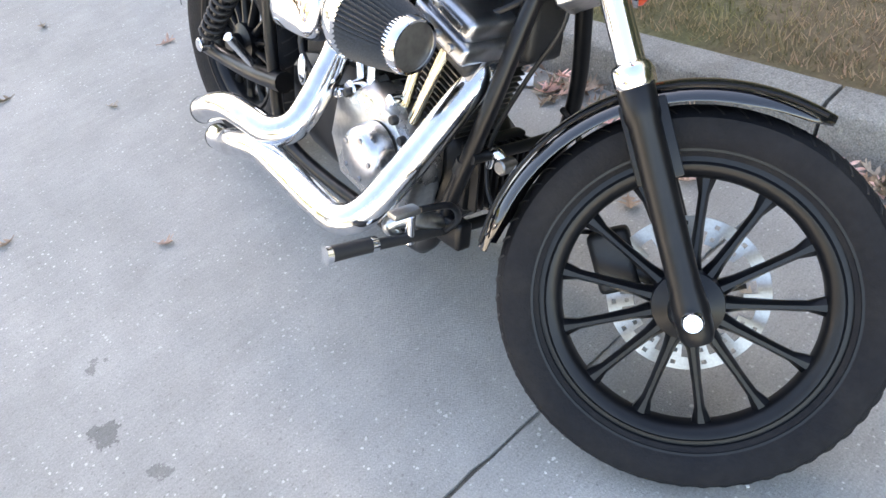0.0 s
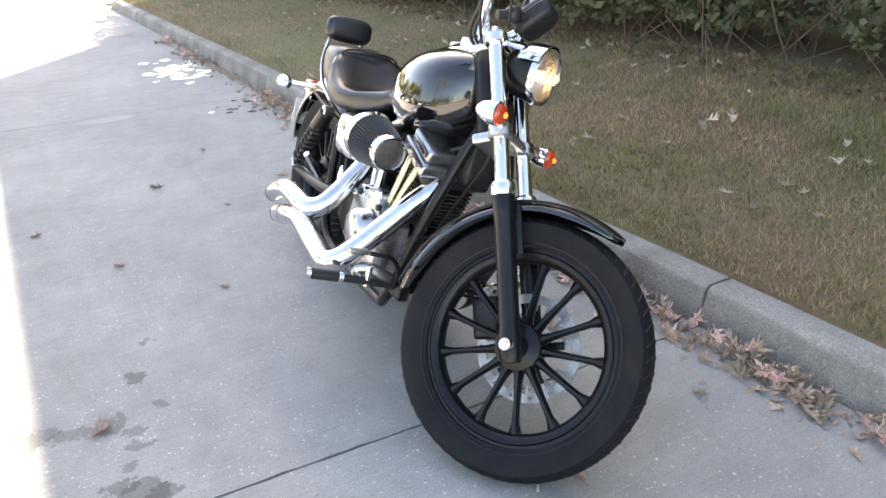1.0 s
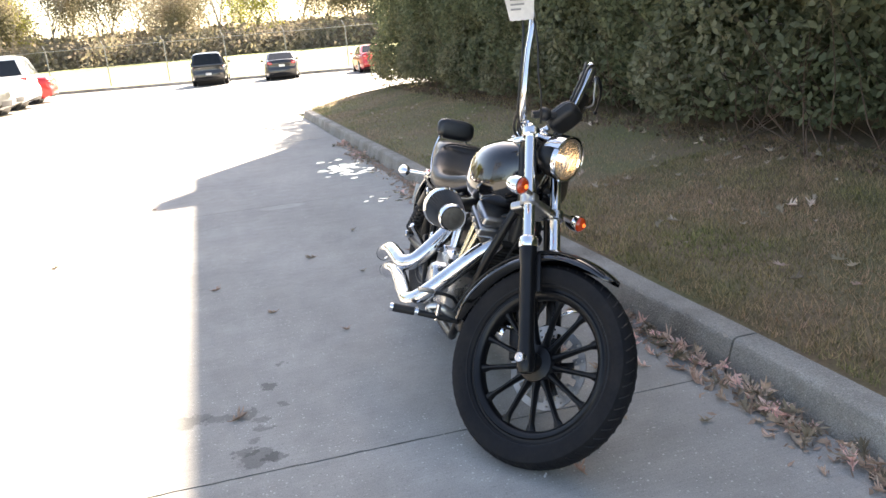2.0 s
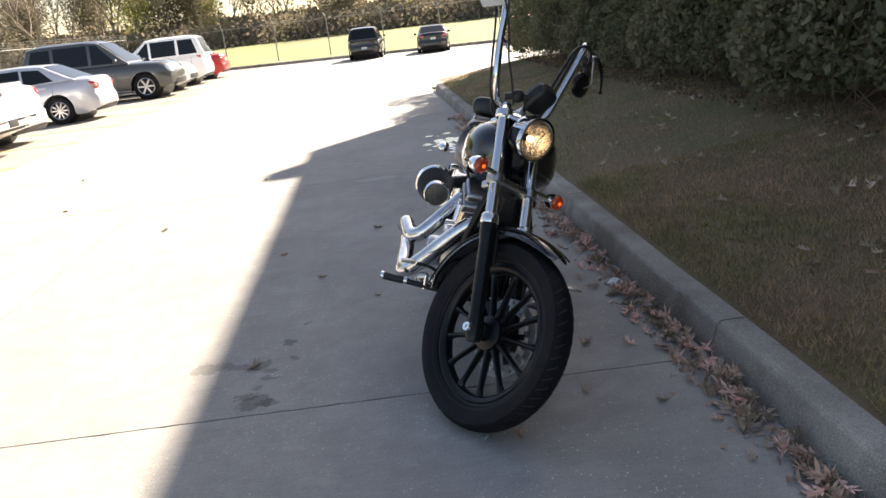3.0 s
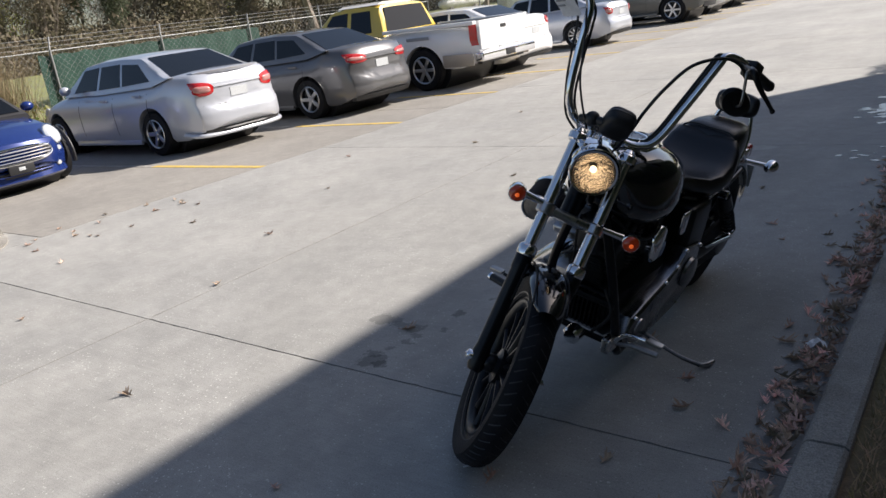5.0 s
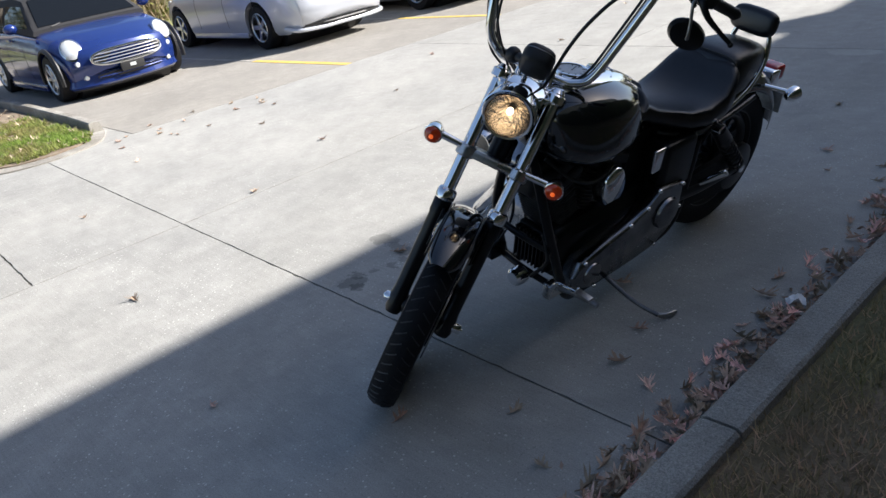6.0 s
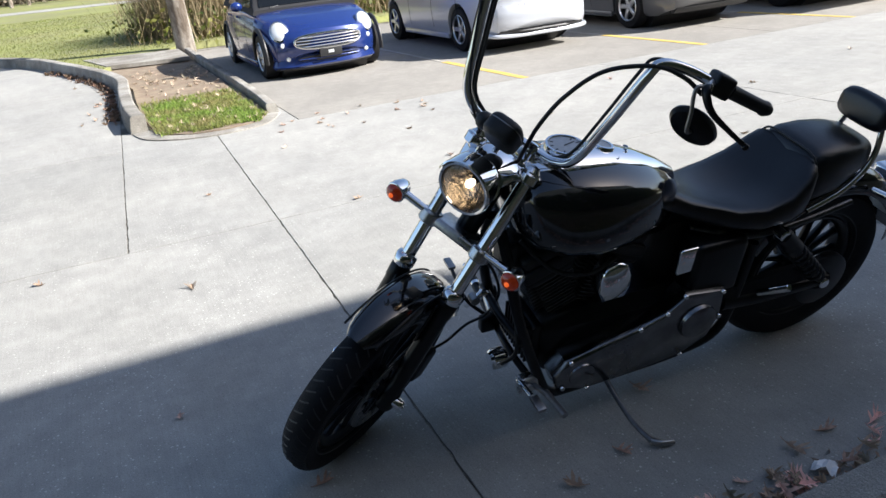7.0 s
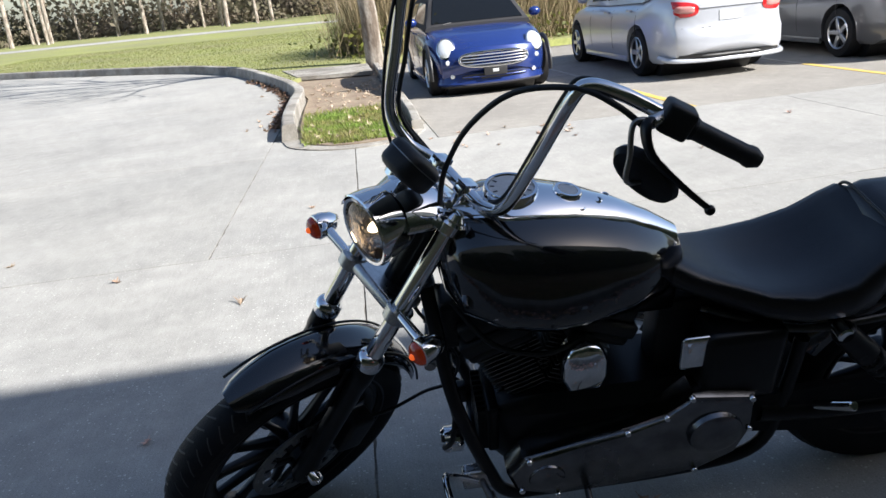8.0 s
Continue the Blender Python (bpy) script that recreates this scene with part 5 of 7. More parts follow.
# west lawn, soil of the island, walk behind it
bm = B()
poly_prism(bm, [(-5.46, 0.36), (-5.1, 0.40), (-4.84, 0.68), (-4.78, 1.0), (-4.9, 1.35), (-5.3, 1.54), (-8, 1.52), (-13.2, 1.54), (-13.2, 0.0), (-10.9, 0.02), (-9.8, 0.27), (-8.8, 0.38), (-7.6, 0.34), (-6.3, 0.32)], -0.04, 0.03)
solid("island_soil", bm, SOIL, "bare brown soil of the planted island", "soil", "structure")
bm = B()
lip = smooth_path([(-5.48, 0.15, 0), (-5.05, 0.26, 0), (-4.74, 0.6, 0), (-4.66, 1.0, 0), (-4.8, 1.42, 0), (-5.25, 1.66, 0)], 6)
loft(bm, [[(p.x, p.y, -0.02), (p.x, p.y, 0.012), (p.x + 0.5 * (-5.3 - p.x) * 0.4, p.y + (1.0 - p.y) * 0.2, 0.02), (p.x + 0.5 * (-5.3 - p.x) * 0.4, p.y + (1.0 - p.y) * 0.2, -0.02)] for p in lip])
solid("island_edge", bm, KERB, "low pale concrete edge round the island's nose", "kerb", "structure")
bm = B()
back = [(x - 0.16, y + 0.16) for x, y in isl_left[5:]]
poly_prism(bm, back + [(-120, -24), (-120, 70), (-13.9, 70), (-13.9, 2.0), (-13.2, 1.0)], -0.04, 0.10)
solid("west_lawn", bm, FIELD, "sunlit green lawn beyond the kerb", "lawn", "structure")
bm = B()
poly_prism(bm, [(-11.6, 0.15), (-11.2, 1.5), (-12.9, 1.5), (-13.3, -0.2)], 0.05, 0.115)
solid("footpath", bm, KERB, "short worn concrete footpath by the tree", "path", "structure")
bm = B()
poly_prism(bm, [(-46, -9), (-48, -40), (-52, -40), (-50, -9), (-44, 6), (-41, 6)], 0.05, 0.125)
solid("far_road", bm, CONCRETE, "pale far road beyond the lawn", "road", "structure")
# ground past the far kerb
FIELD_RISE = 0.95
FK0, FK1 = Vector((-14.0, 43.2)), Vector((30.0, 27.6))
bm = B()
kd = (FK1 - FK0).normalized()
kn = Vector((-kd.y, kd.x))
near_l, near_r = FK0 + kn * 0.2, FK1 + kn * 0.2
rows = [[(-60, 44), tuple(near_l), tuple(near_r), (140, 24)], [(-60, 86), (-14, 86), (40, 86), (140, 86)], [(-60, 140), (-14, 140), (50, 140), (140, 140)]]
grid = [[bm.verts.new((x, y, z)) for x, y in row] for row, z in zip(rows, (0.12, FIELD_RISE, FIELD_RISE))]
for r0, r1 in zip(grid, grid[1:]):
    for i in range(3):
        bm.faces.new((r0[i], r0[i + 1], r1[i + 1], r1[i]))
low_edge = [bm.verts.new((v.co.x, v.co.y, -0.04)) for v in grid[0]]
for i in range(3):
    bm.faces.new((low_edge[i], low_edge[i + 1], grid[0][i + 1], grid[0][i]))
solid("far_field", bm, FIELD, "sunlit grass field behind the fence", "field", "structure")
kerb_far = thing("kerb_at_the_far_field", "low concrete kerb along the far field", "kerb", kind="structure")
kerb_run([tuple(FK1.lerp(FK0, k / 12)) for k in range(13)], 0.14, kerb_far)

# paint lines
def line(x0, x1, y0, y1, material, w=0.10):
    bm = B()
    d = Vector((x1 - x0, y1 - y0)).normalized()
    n_ = Vector((-d.y, d.x)) * w / 2
    rng = random.Random(int(x0 * 100 + y0 * 10))
    k = 16
    up, dn = [], []
    for i in range(k + 1):
        p = Vector((x0, y0)).lerp(Vector((x1, y1)), i / k)
        up.append(tuple(p + n_ * rng.uniform(0.9, 1.06))), dn.append(tuple(p - n_ * rng.uniform(0.9, 1.06)))
    poly_prism(bm, up + dn[::-1], -0.01, 0.004)
    return solid("parking_line", bm, material, "worn painted parking line on the paving", "marking", "structure")


for k in range(13):
    y = 1.72 + 2.62 * k if k == 0 else 4.35 + 2.62 * (k - 1)
    if k:
        line(-4.70, -6.75, y + 0.03, y - 0.04, YELLOWLINE)
        line(-6.76, -9.6, y - 0.04, y - 0.12, WHITELINE, 0.07)


# ---------------------------------------------------------------- parked cars
def car_paint(name, color, metal=0.35, rough=0.28):
    return mat(name, color, rough, metal, coat=0.9, var=0.03, fine=300)


def car(name, label, m, L, W, H, paint, deck, cabin, axles, rw, windows, clear=0.19, cab_paint=None, tail_box=None, head_box=None, spokes=8, sill=None, round_=1.0):
    """A parked car; x runs from its tail (0) to its nose (L), y to its left. deck: (x, z) of hood, belt and boot line; cabin: (x, z) of the glasshouse."""
    c = thing(name, label, "car", m)
    dx, dz = [p[0] for p in deck], [p[1] for p in deck]
    ra = rw + 0.055

    def plan(x):
        u = abs(2 * x / L - 1)
        return W / 2 * (1 - 0.16 * u ** 7 - 0.02 * u ** 2)

    def zbot(x):
        z = clear + 0.10 * max(0, abs(2 * x / L - 1) - 0.86) / 0.14
        for a in axles:
            if abs(x - a) < ra:
                z = max(z, rw + math.sqrt(ra * ra - (x - a) ** 2))
        return z
    xs = set(np.round(np.linspace(0.0, L, 30), 3))
    for a in axles:
        xs |= set(np.round(a + ra * np.cos(np.linspace(0, math.pi, 15)), 3))
    xs |= {0.008, 0.02, 0.04, 0.07, 0.12, L - 0.008, L - 0.02, L - 0.04, L - 0.07, L - 0.12}
    rings = []
    for x in sorted(float(v) for v in xs if 0 <= v <= L):
        top = float(np.interp(x, dx, dz))
        e = min(1.0, 0.86 + math.sqrt(min(x, L - x) / 0.12) * 0.14) if min(x, L - x) < 0.12 else 1.0
        w, zb = plan(x) * (0.93 + 0.07 * e if e < 1 else 1), zbot(x)
        top = 0.45 * H * (1 - e) + top * e
        lev = ((0.90, 0.0), (0.955, 0.06), (0.985, 0.25), (1.0, 0.52), (0.995, 0.66), (0.965, 0.82), (0.90, 0.93), (0.80, 0.985), (0.4, 1.015), (0.0, 1.02))
        zl, al = [clear + (top - clear) * f for _, f in lev], [a for a, _ in lev]
        side = [(x, w * float(np.interp(max(z, zb), zl, al)), max(z, zb + 0.0015 * k)) for k, z in enumerate(zl)]
        rings.append(side + [(x, -y, z) for x, y, z in side[-2::-1]])
    def dfm(bm):
        for v in bm.verts:
            x, y, z = v.co
            q = min(1.0, abs(y) / (W / 2))
            t = max(0.0, 1 - x / 0.9) ** 1.5
            u = max(0.0, 1 - (L - x) / 0.9) ** 1.5
            x += t * (0.24 * round_ * q ** 4.5 + float(np.interp(z / H, (0.1, 0.2, 0.28, 0.40, 0.43, 0.47, 0.62, 0.72, 0.85), (0.16, 0.05, 0.0, 0.01, 0.05, 0.075, 0.07, 0.10, 0.16))) * (0.35 + 0.65 * round_))
            x -= u * (0.36 * round_ * q ** 2.6 + float(np.interp(z / H, (0.1, 0.2, 0.30, 0.40, 0.46, 0.6, 0.8), (0.12, 0.03, 0.0, 0.02, 0.06, 0.14, 0.3))))
            v.co.x = x
        return bm

    def shell(lo, hi, out=0.006):
        b_ = box(B(), lo, hi)
        bmesh.ops.subdivide_edges(b_, edges=b_.edges[:], cuts=5, use_grid_fill=True)
        for v in b_.verts:
            lim = plan(min(max(v.co.x, 0.0), L)) * 0.985 + out
            if abs(v.co.y) > lim:
                v.co.y = math.copysign(lim, v.co.y)
        return dfm(b_)

    def lens(u0, u1, z0, z1, sg, front=False, out=0.012, power=3.2, skew=0.0):
        """A rounded lamp that lies on the end of the body and wraps round its corner; u runs outwards along the skin."""
        b_ = B()
        lim = plan(0.0) * 0.955
        rings_ = []
        for f, o in ((1.0, -0.012), (1.0, out * 0.6), (0.88, out), (0.6, out * 1.25), (0.3, out * 1.35), (0.06, out * 1.4)):
            ring = []
            for i in range(28):
                c_, s_ = math.cos(2 * math.pi * i / 28), math.sin(2 * math.pi * i / 28)
                u = (u0 + u1) / 2 + f * (u1 - u0) / 2 * math.copysign(abs(c_) ** (2 / power), c_)
                z = (z0 + z1) / 2 + f * (z1 - z0) / 2 * math.copysign(abs(s_) ** (2 / power), s_) + skew * (u - u0)
                wrap = max(0.0, u - lim)
                yy, xx = min(u, lim) + (o if wrap else 0) + 0.10 * wrap, -o * (0.3 if wrap else 1) + wrap
                ring.append(((L - xx) if front else xx, sg * yy, z))
            rings_.append(ring)
        return dfm(loft(b_, rings_))
    r0, r1 = rings[0], rings[-1]
    zc = 0.5 * (clear + 0.5 * H)
    cap = lambda r, x: [[(x, y * k, zc + (z - zc) * k) for _, y, z in r] for k in (0.08, 0.25, 0.45, 0.62, 0.78, 0.9, 0.97)]
    rings = cap(r0, 0.0) + rings + cap(r1, L)[::-1]
    bm = dfm(loft(B(), rings))
    body = part("body", bm, paint, c, "", 32)
    # wheel wells
    for a in axles:
        part("wheel_well", cyl(B(), (a, -W * 0.36, rw + 0.0), (a, W * 0.36, rw + 0.0), ra + 0.012, None, 24), TRIM, body)
    # glasshouse
    yb, yt = W / 2 * 0.90, W / 2 * 0.70
    zr = max(z for _, z in cabin)

    def width(x, z):
        zb_ = float(np.interp(x, dx, dz)) - 0.02
        f = max(0.0, min(1.0, (z - zb_) / (zr - zb_)))
        return yb + (yt - yb) * f
    rings = []
    cx, cz = [p[0] for p in cabin], [p[1] for p in cabin]
    for x in np.linspace(cx[0], cx[-1], 26):
        x = float(x)
        zt, zb_ = float(np.interp(x, cx, cz)), float(np.interp(x, dx, dz)) - 0.03
        zt = max(zt, zb_ + 0.005)
        ring = []
        for f, k in ((0, 1), (0.45, 1), (0.82, 0.995), (0.94, 0.96), (1.0, 0.80), (1.025, 0.4), (1.03, 0.0)):
            z = zb_ + (zt - zb_) * f
            ring.append((x, width(x, z) * k, z))
        rings.append(ring + [(a, -b, z) for a, b, z in ring[-2::-1]])
    cab = part("cabin", loft(B(), rings), cab_paint or paint, c, "", 35)
    # side glass
    for sg in (-1, 1):
        for pts in windows:
            bm = B()
            lo = [(x, sg * (width(x, z) + 0.004), z) for x, z in pts]
            hi = [(x, sg * (width(x, z) - 0.03), z) for x, z in pts]
            loft(bm, [hi, lo])
            part("side_window", bm, TINT, cab)
    # front and rear glass, laid on the slopes
    def slope_glass(x0, z0, x1, z1, k0, k1, nm):
        bm = B()
        d = Vector((x1 - x0, 0, z1 - z0)).normalized()
        nrm = Vector((-d.z, 0, d.x)) * (0.008 if x1 > x0 else -0.008)
        if nrm.z < 0:
            nrm = -nrm
        rows = []
        for f in np.linspace(0.07, 0.93, 5):
            x, z = x0 + (x1 - x0) * f, z0 + (z1 - z0) * f
            w = width(x, z) * (k0 + (k1 - k0) * f)
            rows.append([(x + nrm.x, w * q, z + nrm.z + 0.03 * (zr - z0) * f * (1 - abs(q) ** 3) * 0.5) for q in np.linspace(-1, 1, 9)])
        under = [[(x - 4 * nrm.x, y, z - 4 * nrm.z) for x, y, z in r] for r in rows]
        loft(bm, [a + b[::-1] for a, b in zip(rows, under)])
        return part(nm, bm, TINT, cab)
    slope_glass(cx[0], cz[0], cx[1], cz[1], 0.86, 0.84, "rear_window")
    slope_glass(cx[-1], cz[-1], cx[-2], cz[-2], 0.9, 0.86, "windscreen")
    # wheels
    for a in axles:
        for sg in (-1, 1):
            wm = Matrix.Translation((a, sg * (W / 2 - 0.12), rw)) @ Matrix.Rotation(-sg * math.pi / 2, 4, "X")
            wh = part("wheel", lathe(B(), [(rw * 0.62, -0.1), (rw * 0.66, -0.105), (rw * 0.9, -0.1), (rw, -0.07), (rw, 0.07), (rw * 0.93, 0.1), (rw * 0.68, 0.11), (rw * 0.64, 0.1), (rw * 0.62, 0.02)], wm, 36), RUBBER, c)
            bm = lathe(B(), [(rw * 0.66, 0.105), (rw * 0.62, 0.108), (rw * 0.59, 0.09), (rw * 0.58, 0.02), (0, 0.015)], wm, 36)
            part("rim_dish", bm, TRIM if spokes < 12 else ALLOY, wh)
            bm = B()
            for k in range(spokes):
                box(bm, (0.0, -0.02 - 0.012 * (10 - spokes) / 5, 0.05), (rw * 0.63, 0.02 + 0.012 * (10 - spokes) / 5, 0.092), wm @ Matrix.Rotation(2 * math.pi * k / spokes, 4, "Z") @ Matrix.Rotation(radians(-3), 4, "Y"), 0.01, 1)
            lathe(bm, [(rw * 0.665, 0.104), (rw * 0.63, 0.112), (rw * 0.59, 0.1), (rw * 0.59, 0.06)], wm, 36)
            cyl(bm, (0, 0, 0.04), (0, 0, 0.108), 0.05, 0.04, 16, wm, 0.006)
            part("rim", bm, ALLOY, wh, "silver alloy rim")
    # lamps
    if tail_box:
        (a0, b0, c0), (a1, b1, c1) = tail_box
        for sg in (-1, 1):
            if round_ < 0.5:
                o = part("tail_lamp", shell((a0, b0 if sg > 0 else -b1, c0), (a1, b1 if sg > 0 else -b0, c1), 0.012), REDLENS, c, "upright red tail lamp")
                part("clear_lens", shell((a0 - 0.006, b0 + 0.03 if sg > 0 else -b1 + 0.03, c0 + 0.06), (a0 + 0.02, b1 - 0.03 if sg > 0 else -b0 - 0.03, c0 + 0.14)), PALELENS, o)
                continue
            u1 = b1 + a1 * 0.8
            o = part("tail_lamp", lens(b0, u1, c0, c1, sg, skew=0.05 if round_ > 0.5 else 0), REDLENS, c, "red tail lamp")
            part("clear_lens", lens(b0 + 0.05, b0 + (u1 - b0) * 0.40, c0 + 0.05, c1 - 0.05, sg, out=0.02, skew=0.05 if round_ > 0.5 else 0), PALELENS, o)
    if head_box:
        (a0, b0, c0), (a1, b1, c1) = head_box
        for sg in (-1, 1):
            part("head_lamp", lens(b0, b1 + 0.22, c0, c1, sg, True), HEADLENS, c, "clear head lamp")
    part("rear_plate", shell((-0.008, -0.15, 0.70 if H < 1.6 else 0.58), (0.03, 0.15, 0.82 if H < 1.6 else 0.7)), PLATE, c)
    part("boot_shut_line", shell((-0.004, -W * 0.36, 0.445 * H), (0.05, W * 0.36, 0.445 * H + 0.012), 0.0), TRIM, body)
    part("boot_garnish", shell((-0.012, -W * 0.24, 0.615 * H), (0.03, W * 0.24, 0.615 * H + 0.022)), paint, body)
    part("rear_valance", shell((-0.01, -W * 0.38, clear + 0.04), (0.1, W * 0.38, clear + 0.12)), TRIM, c)
    if head_box:
        part("front_grille", shell((L - 0.06, -W * 0.3, 0.38), (L + 0.008, W * 0.3, 0.54)), TRIM, c)
    for sg in (-1, 1):
        xm = cx[-1] - 0.32
        zm = float(np.interp(xm, dx, dz)) + 0.08
        part("door_mirror", ball(B(), (xm, sg * (W / 2 + 0.07), zm), 0.09, I4, 14, (0.75, 1.0, 0.75)), TRIM if name == "pickup_truck" else paint, c)
        # door gaps and handles
        for xg in ((cx[0] + cx[-1]) / 2 + 0.02, cx[-1] - 0.42, cx[0] + 0.52):
            top = float(np.interp(xg, dx, dz))
            zg = np.linspace(clear + 0.12, top - 0.03, 9)
            yg = [plan(xg) * float(np.interp((z - clear) / (top - clear), (0.0, 0.06, 0.25, 0.52, 0.66, 0.82, 0.93, 1.0), (0.90, 0.955, 0.985, 1.0, 0.995, 0.965, 0.90, 0.78))) for z in zg]
            part("door_gap", loft(B(), [[(xg, sg * (y - 0.01), float(z)), (xg + 0.008, sg * (y - 0.01), float(z)), (xg + 0.008, sg * (y + 0.0025), float(z)), (xg, sg * (y + 0.0025), float(z))] for y, z in zip(yg, zg)]), TRIM, body)
        for xg in ((cx[0] + cx[-1]) / 2 + 0.14, cx[0] + 0.64):
            zh = float(np.interp(xg, dx, dz)) - 0.14
            part("door_handle", box(B(), (xg, sg * plan(xg) * 0.985 - 0.014, zh), (xg + 0.18, sg * plan(xg) * 0.985 + 0.014, zh + 0.03), I4, 0.008), paint, c)
        part("sill", box(B(), (axles[0] + rw + 0.1, sg * W * 0.47 - 0.03, clear - 0.03), (axles[1] - rw - 0.1, sg * W * 0.47 + 0.02, clear + 0.05), I4, 0.02), sill or paint, c)
    return c


def facing(x, y, nose_west):
    """Tail at (x, y) with the nose to the west, or nose at (x, y) facing east."""
    return Matrix.Translation((x, y, 0)) @ Matrix.Rotation(math.pi, 4, "Z") if nose_west else Matrix.Translation((x, y, 0))


SILVER = car_paint("silver_paint", (0.56, 0.58, 0.63), 0.35)
GREY = car_paint("grey_paint", (0.12, 0.12, 0.125), 0.35)
DARKGREY = car_paint("dark_grey_paint", (0.095, 0.097, 0.093), 0.35)
WHITE = car_paint("white_paint", (0.86, 0.86, 0.86), 0.0, 0.3)
YELLOW = car_paint("yellow_paint", (0.72, 0.5, 0.05), 0.0, 0.35)
BEIGE = car_paint("beige_paint", (0.42, 0.38, 0.33), 0.4, 0.35)
BLUE = car_paint("blue_paint", (0.014, 0.034, 0.17), 0.25, 0.22)
REDP = car_paint("red_paint", (0.45, 0.02, 0.02), 0.1)
BLACKP = car_paint("black_paint", (0.012, 0.012, 0.014), 0.1)
SOFTTOP = mat("soft_top", (0.02, 0.02, 0.023), 0.85, var=0.2, fine=120, bump=0.2)


def sedan_deck(L, boot=1.0, belt=0.94, hood=0.9, nose=0.68):
    return [(0, boot - 0.10), (0.07, boot), (0.5, boot + 0.02), (0.95, belt + 0.05), (L * 0.5, belt), (L - 1.45, belt - 0.0), (L - 1.2, hood + 0.03), (L - 0.5, hood - 0.09), (L - 0.12, nose + 0.03), (L, nose - 0.06)]


def sedan_cabin(L, H, belt=0.94):
    return [(0.52, belt + 0.06), (1.28, H - 0.03), (1.75, H), (2.3, H - 0.01), (2.75, H - 0.06), (L - 1.2, belt - 0.01)]


def sedan_windows(H, belt=0.94):
    return [[(1.0, belt + 0.08), (1.68, belt + 0.04), (1.72, H - 0.1), (1.32, H - 0.12)], [(1.74, belt + 0.04), (2.3, belt + 0.02), (2.26, H - 0.1), (1.78, H - 0.09)], [(2.37, belt + 0.02), (2.98, belt + 0.0), (2.72, H - 0.13), (2.33, H - 0.1)]]


car("sedan", "silver sedan with a small boot spoiler parked nose in", facing(-6.42, 5.74, True), 4.45, 1.74, 1.40, SILVER, sedan_deck(4.45, 1.07), sedan_cabin(4.45, 1.40, 0.96), (1.0, 3.58), 0.315, sedan_windows(1.40, 0.96), tail_box=((-0.015, 0.42, 0.755), (0.34, 0.84, 0.945)), head_box=((4.05, 0.5, 0.6), (4.43, 0.8, 0.75)), spokes=5)
_sp = [o for o in bpy.data.objects if o.name == "sedan"][0]
part("boot_spoiler", loft(B(), [[(x + 0.16 * abs(y / 0.6) ** 2.5, y, z - 0.018 * abs(y / 0.6) ** 3) for x, z in ((0.14, 1.035), (0.105, 1.065), (0.10, 1.09), (0.13, 1.10), (0.20, 1.097), (0.34, 1.07), (0.34, 1.03))] for y in (-0.58, -0.5, -0.35, -0.18, 0, 0.18, 0.35, 0.5, 0.58)]), SILVER, _sp)
part("lower_bumper", tube(B(), [(0.40, -0.80, 0.28), (0.16, -0.74, 0.25), (0.08, -0.45, 0.235), (0.06, 0, 0.235), (0.08, 0.45, 0.235), (0.16, 0.74, 0.25), (0.40, 0.80, 0.28)], 0.026, 10, I4, 6, (1.2, 0.9)), SILVER, _sp)
part("lower_grille", tube(B(), [(0.16, -0.62, 0.29), (0.055, -0.35, 0.285), (0.045, 0, 0.285), (0.055, 0.35, 0.285), (0.16, 0.62, 0.29)], 0.022, 8, I4, 5), TRIM, _sp)
car("compact_sedan", "dark grey compact sedan parked nose in", facing(-6.0, 8.42, True), 4.5, 1.80, 1.40, GREY, sedan_deck(4.5, 1.07), sedan_cabin(4.5, 1.40, 0.97), (0.98, 3.6), 0.325, sedan_windows(1.40, 0.97), tail_box=((-0.015, 0.36, 0.80), (0.48, 0.885, 0.955)), head_box=((4.05, 0.5, 0.62), (4.46, 0.83, 0.78)), spokes=5)

# pickup: cab, open bed
_deck = [(0, 1.06), (0.05, 1.12), (2.05, 1.12), (2.1, 1.1), (3.6, 1.12), (4.1, 1.14), (5.2, 1.08), (5.5, 1.0), (5.6, 0.86)]
_cab = [(2.12, 1.12), (2.26, 1.64), (2.5, 1.69), (3.2, 1.70), (3.55, 1.65), (4.15, 1.13)]
_win = [[(2.42, 1.17), (2.98, 1.16), (2.98, 1.58), (2.5, 1.58)], [(3.08, 1.16), (3.85, 1.15), (3.5, 1.57), (3.08, 1.59)]]
pk = car("pickup_truck", "white pickup truck with a yellow cab and beige lower panels", facing(-5.42, 11.2, True), 5.6, 1.98, 1.8, WHITE, _deck, _cab, (1.2, 4.55), 0.385, _win, 0.36, YELLOW, tail_box=((-0.02, 0.80, 0.74), (0.12, 0.99, 1.1)), head_box=((5.4, 0.55, 0.75), (5.6, 0.95, 0.95)), spokes=6, sill=BEIGE, round_=0.25)
part("bed_floor", box(B(), (0.08, -0.82, 1.10), (2.0, 0.82, 1.145), I4, 0.01), TRIM, pk)
for sg in (-1, 1):
    part("bed_rail", box(B(), (0.0, sg * 0.91 - 0.06, 1.10), (2.08, sg * 0.91 + 0.06, 1.17), I4, 0.02), WHITE, pk)
    for a, b in ((0.05, 0.72), (1.68, 4.05)):
        part("lower_panel", box(B(), (a, sg * 0.985 - 0.02, 0.40), (b, sg * 0.985 + 0.008, 0.62), I4, 0.012), BEIGE, pk)
part("tailgate", box(B(), (-0.025, -0.8, 0.66), (0.05, 0.8, 1.16), I4, 0.015), WHITE, pk)
part("tailgate_handle", box(B(), (-0.04, -0.09, 0.98), (0.0, 0.09, 1.04), I4, 0.01), TRIM, pk)
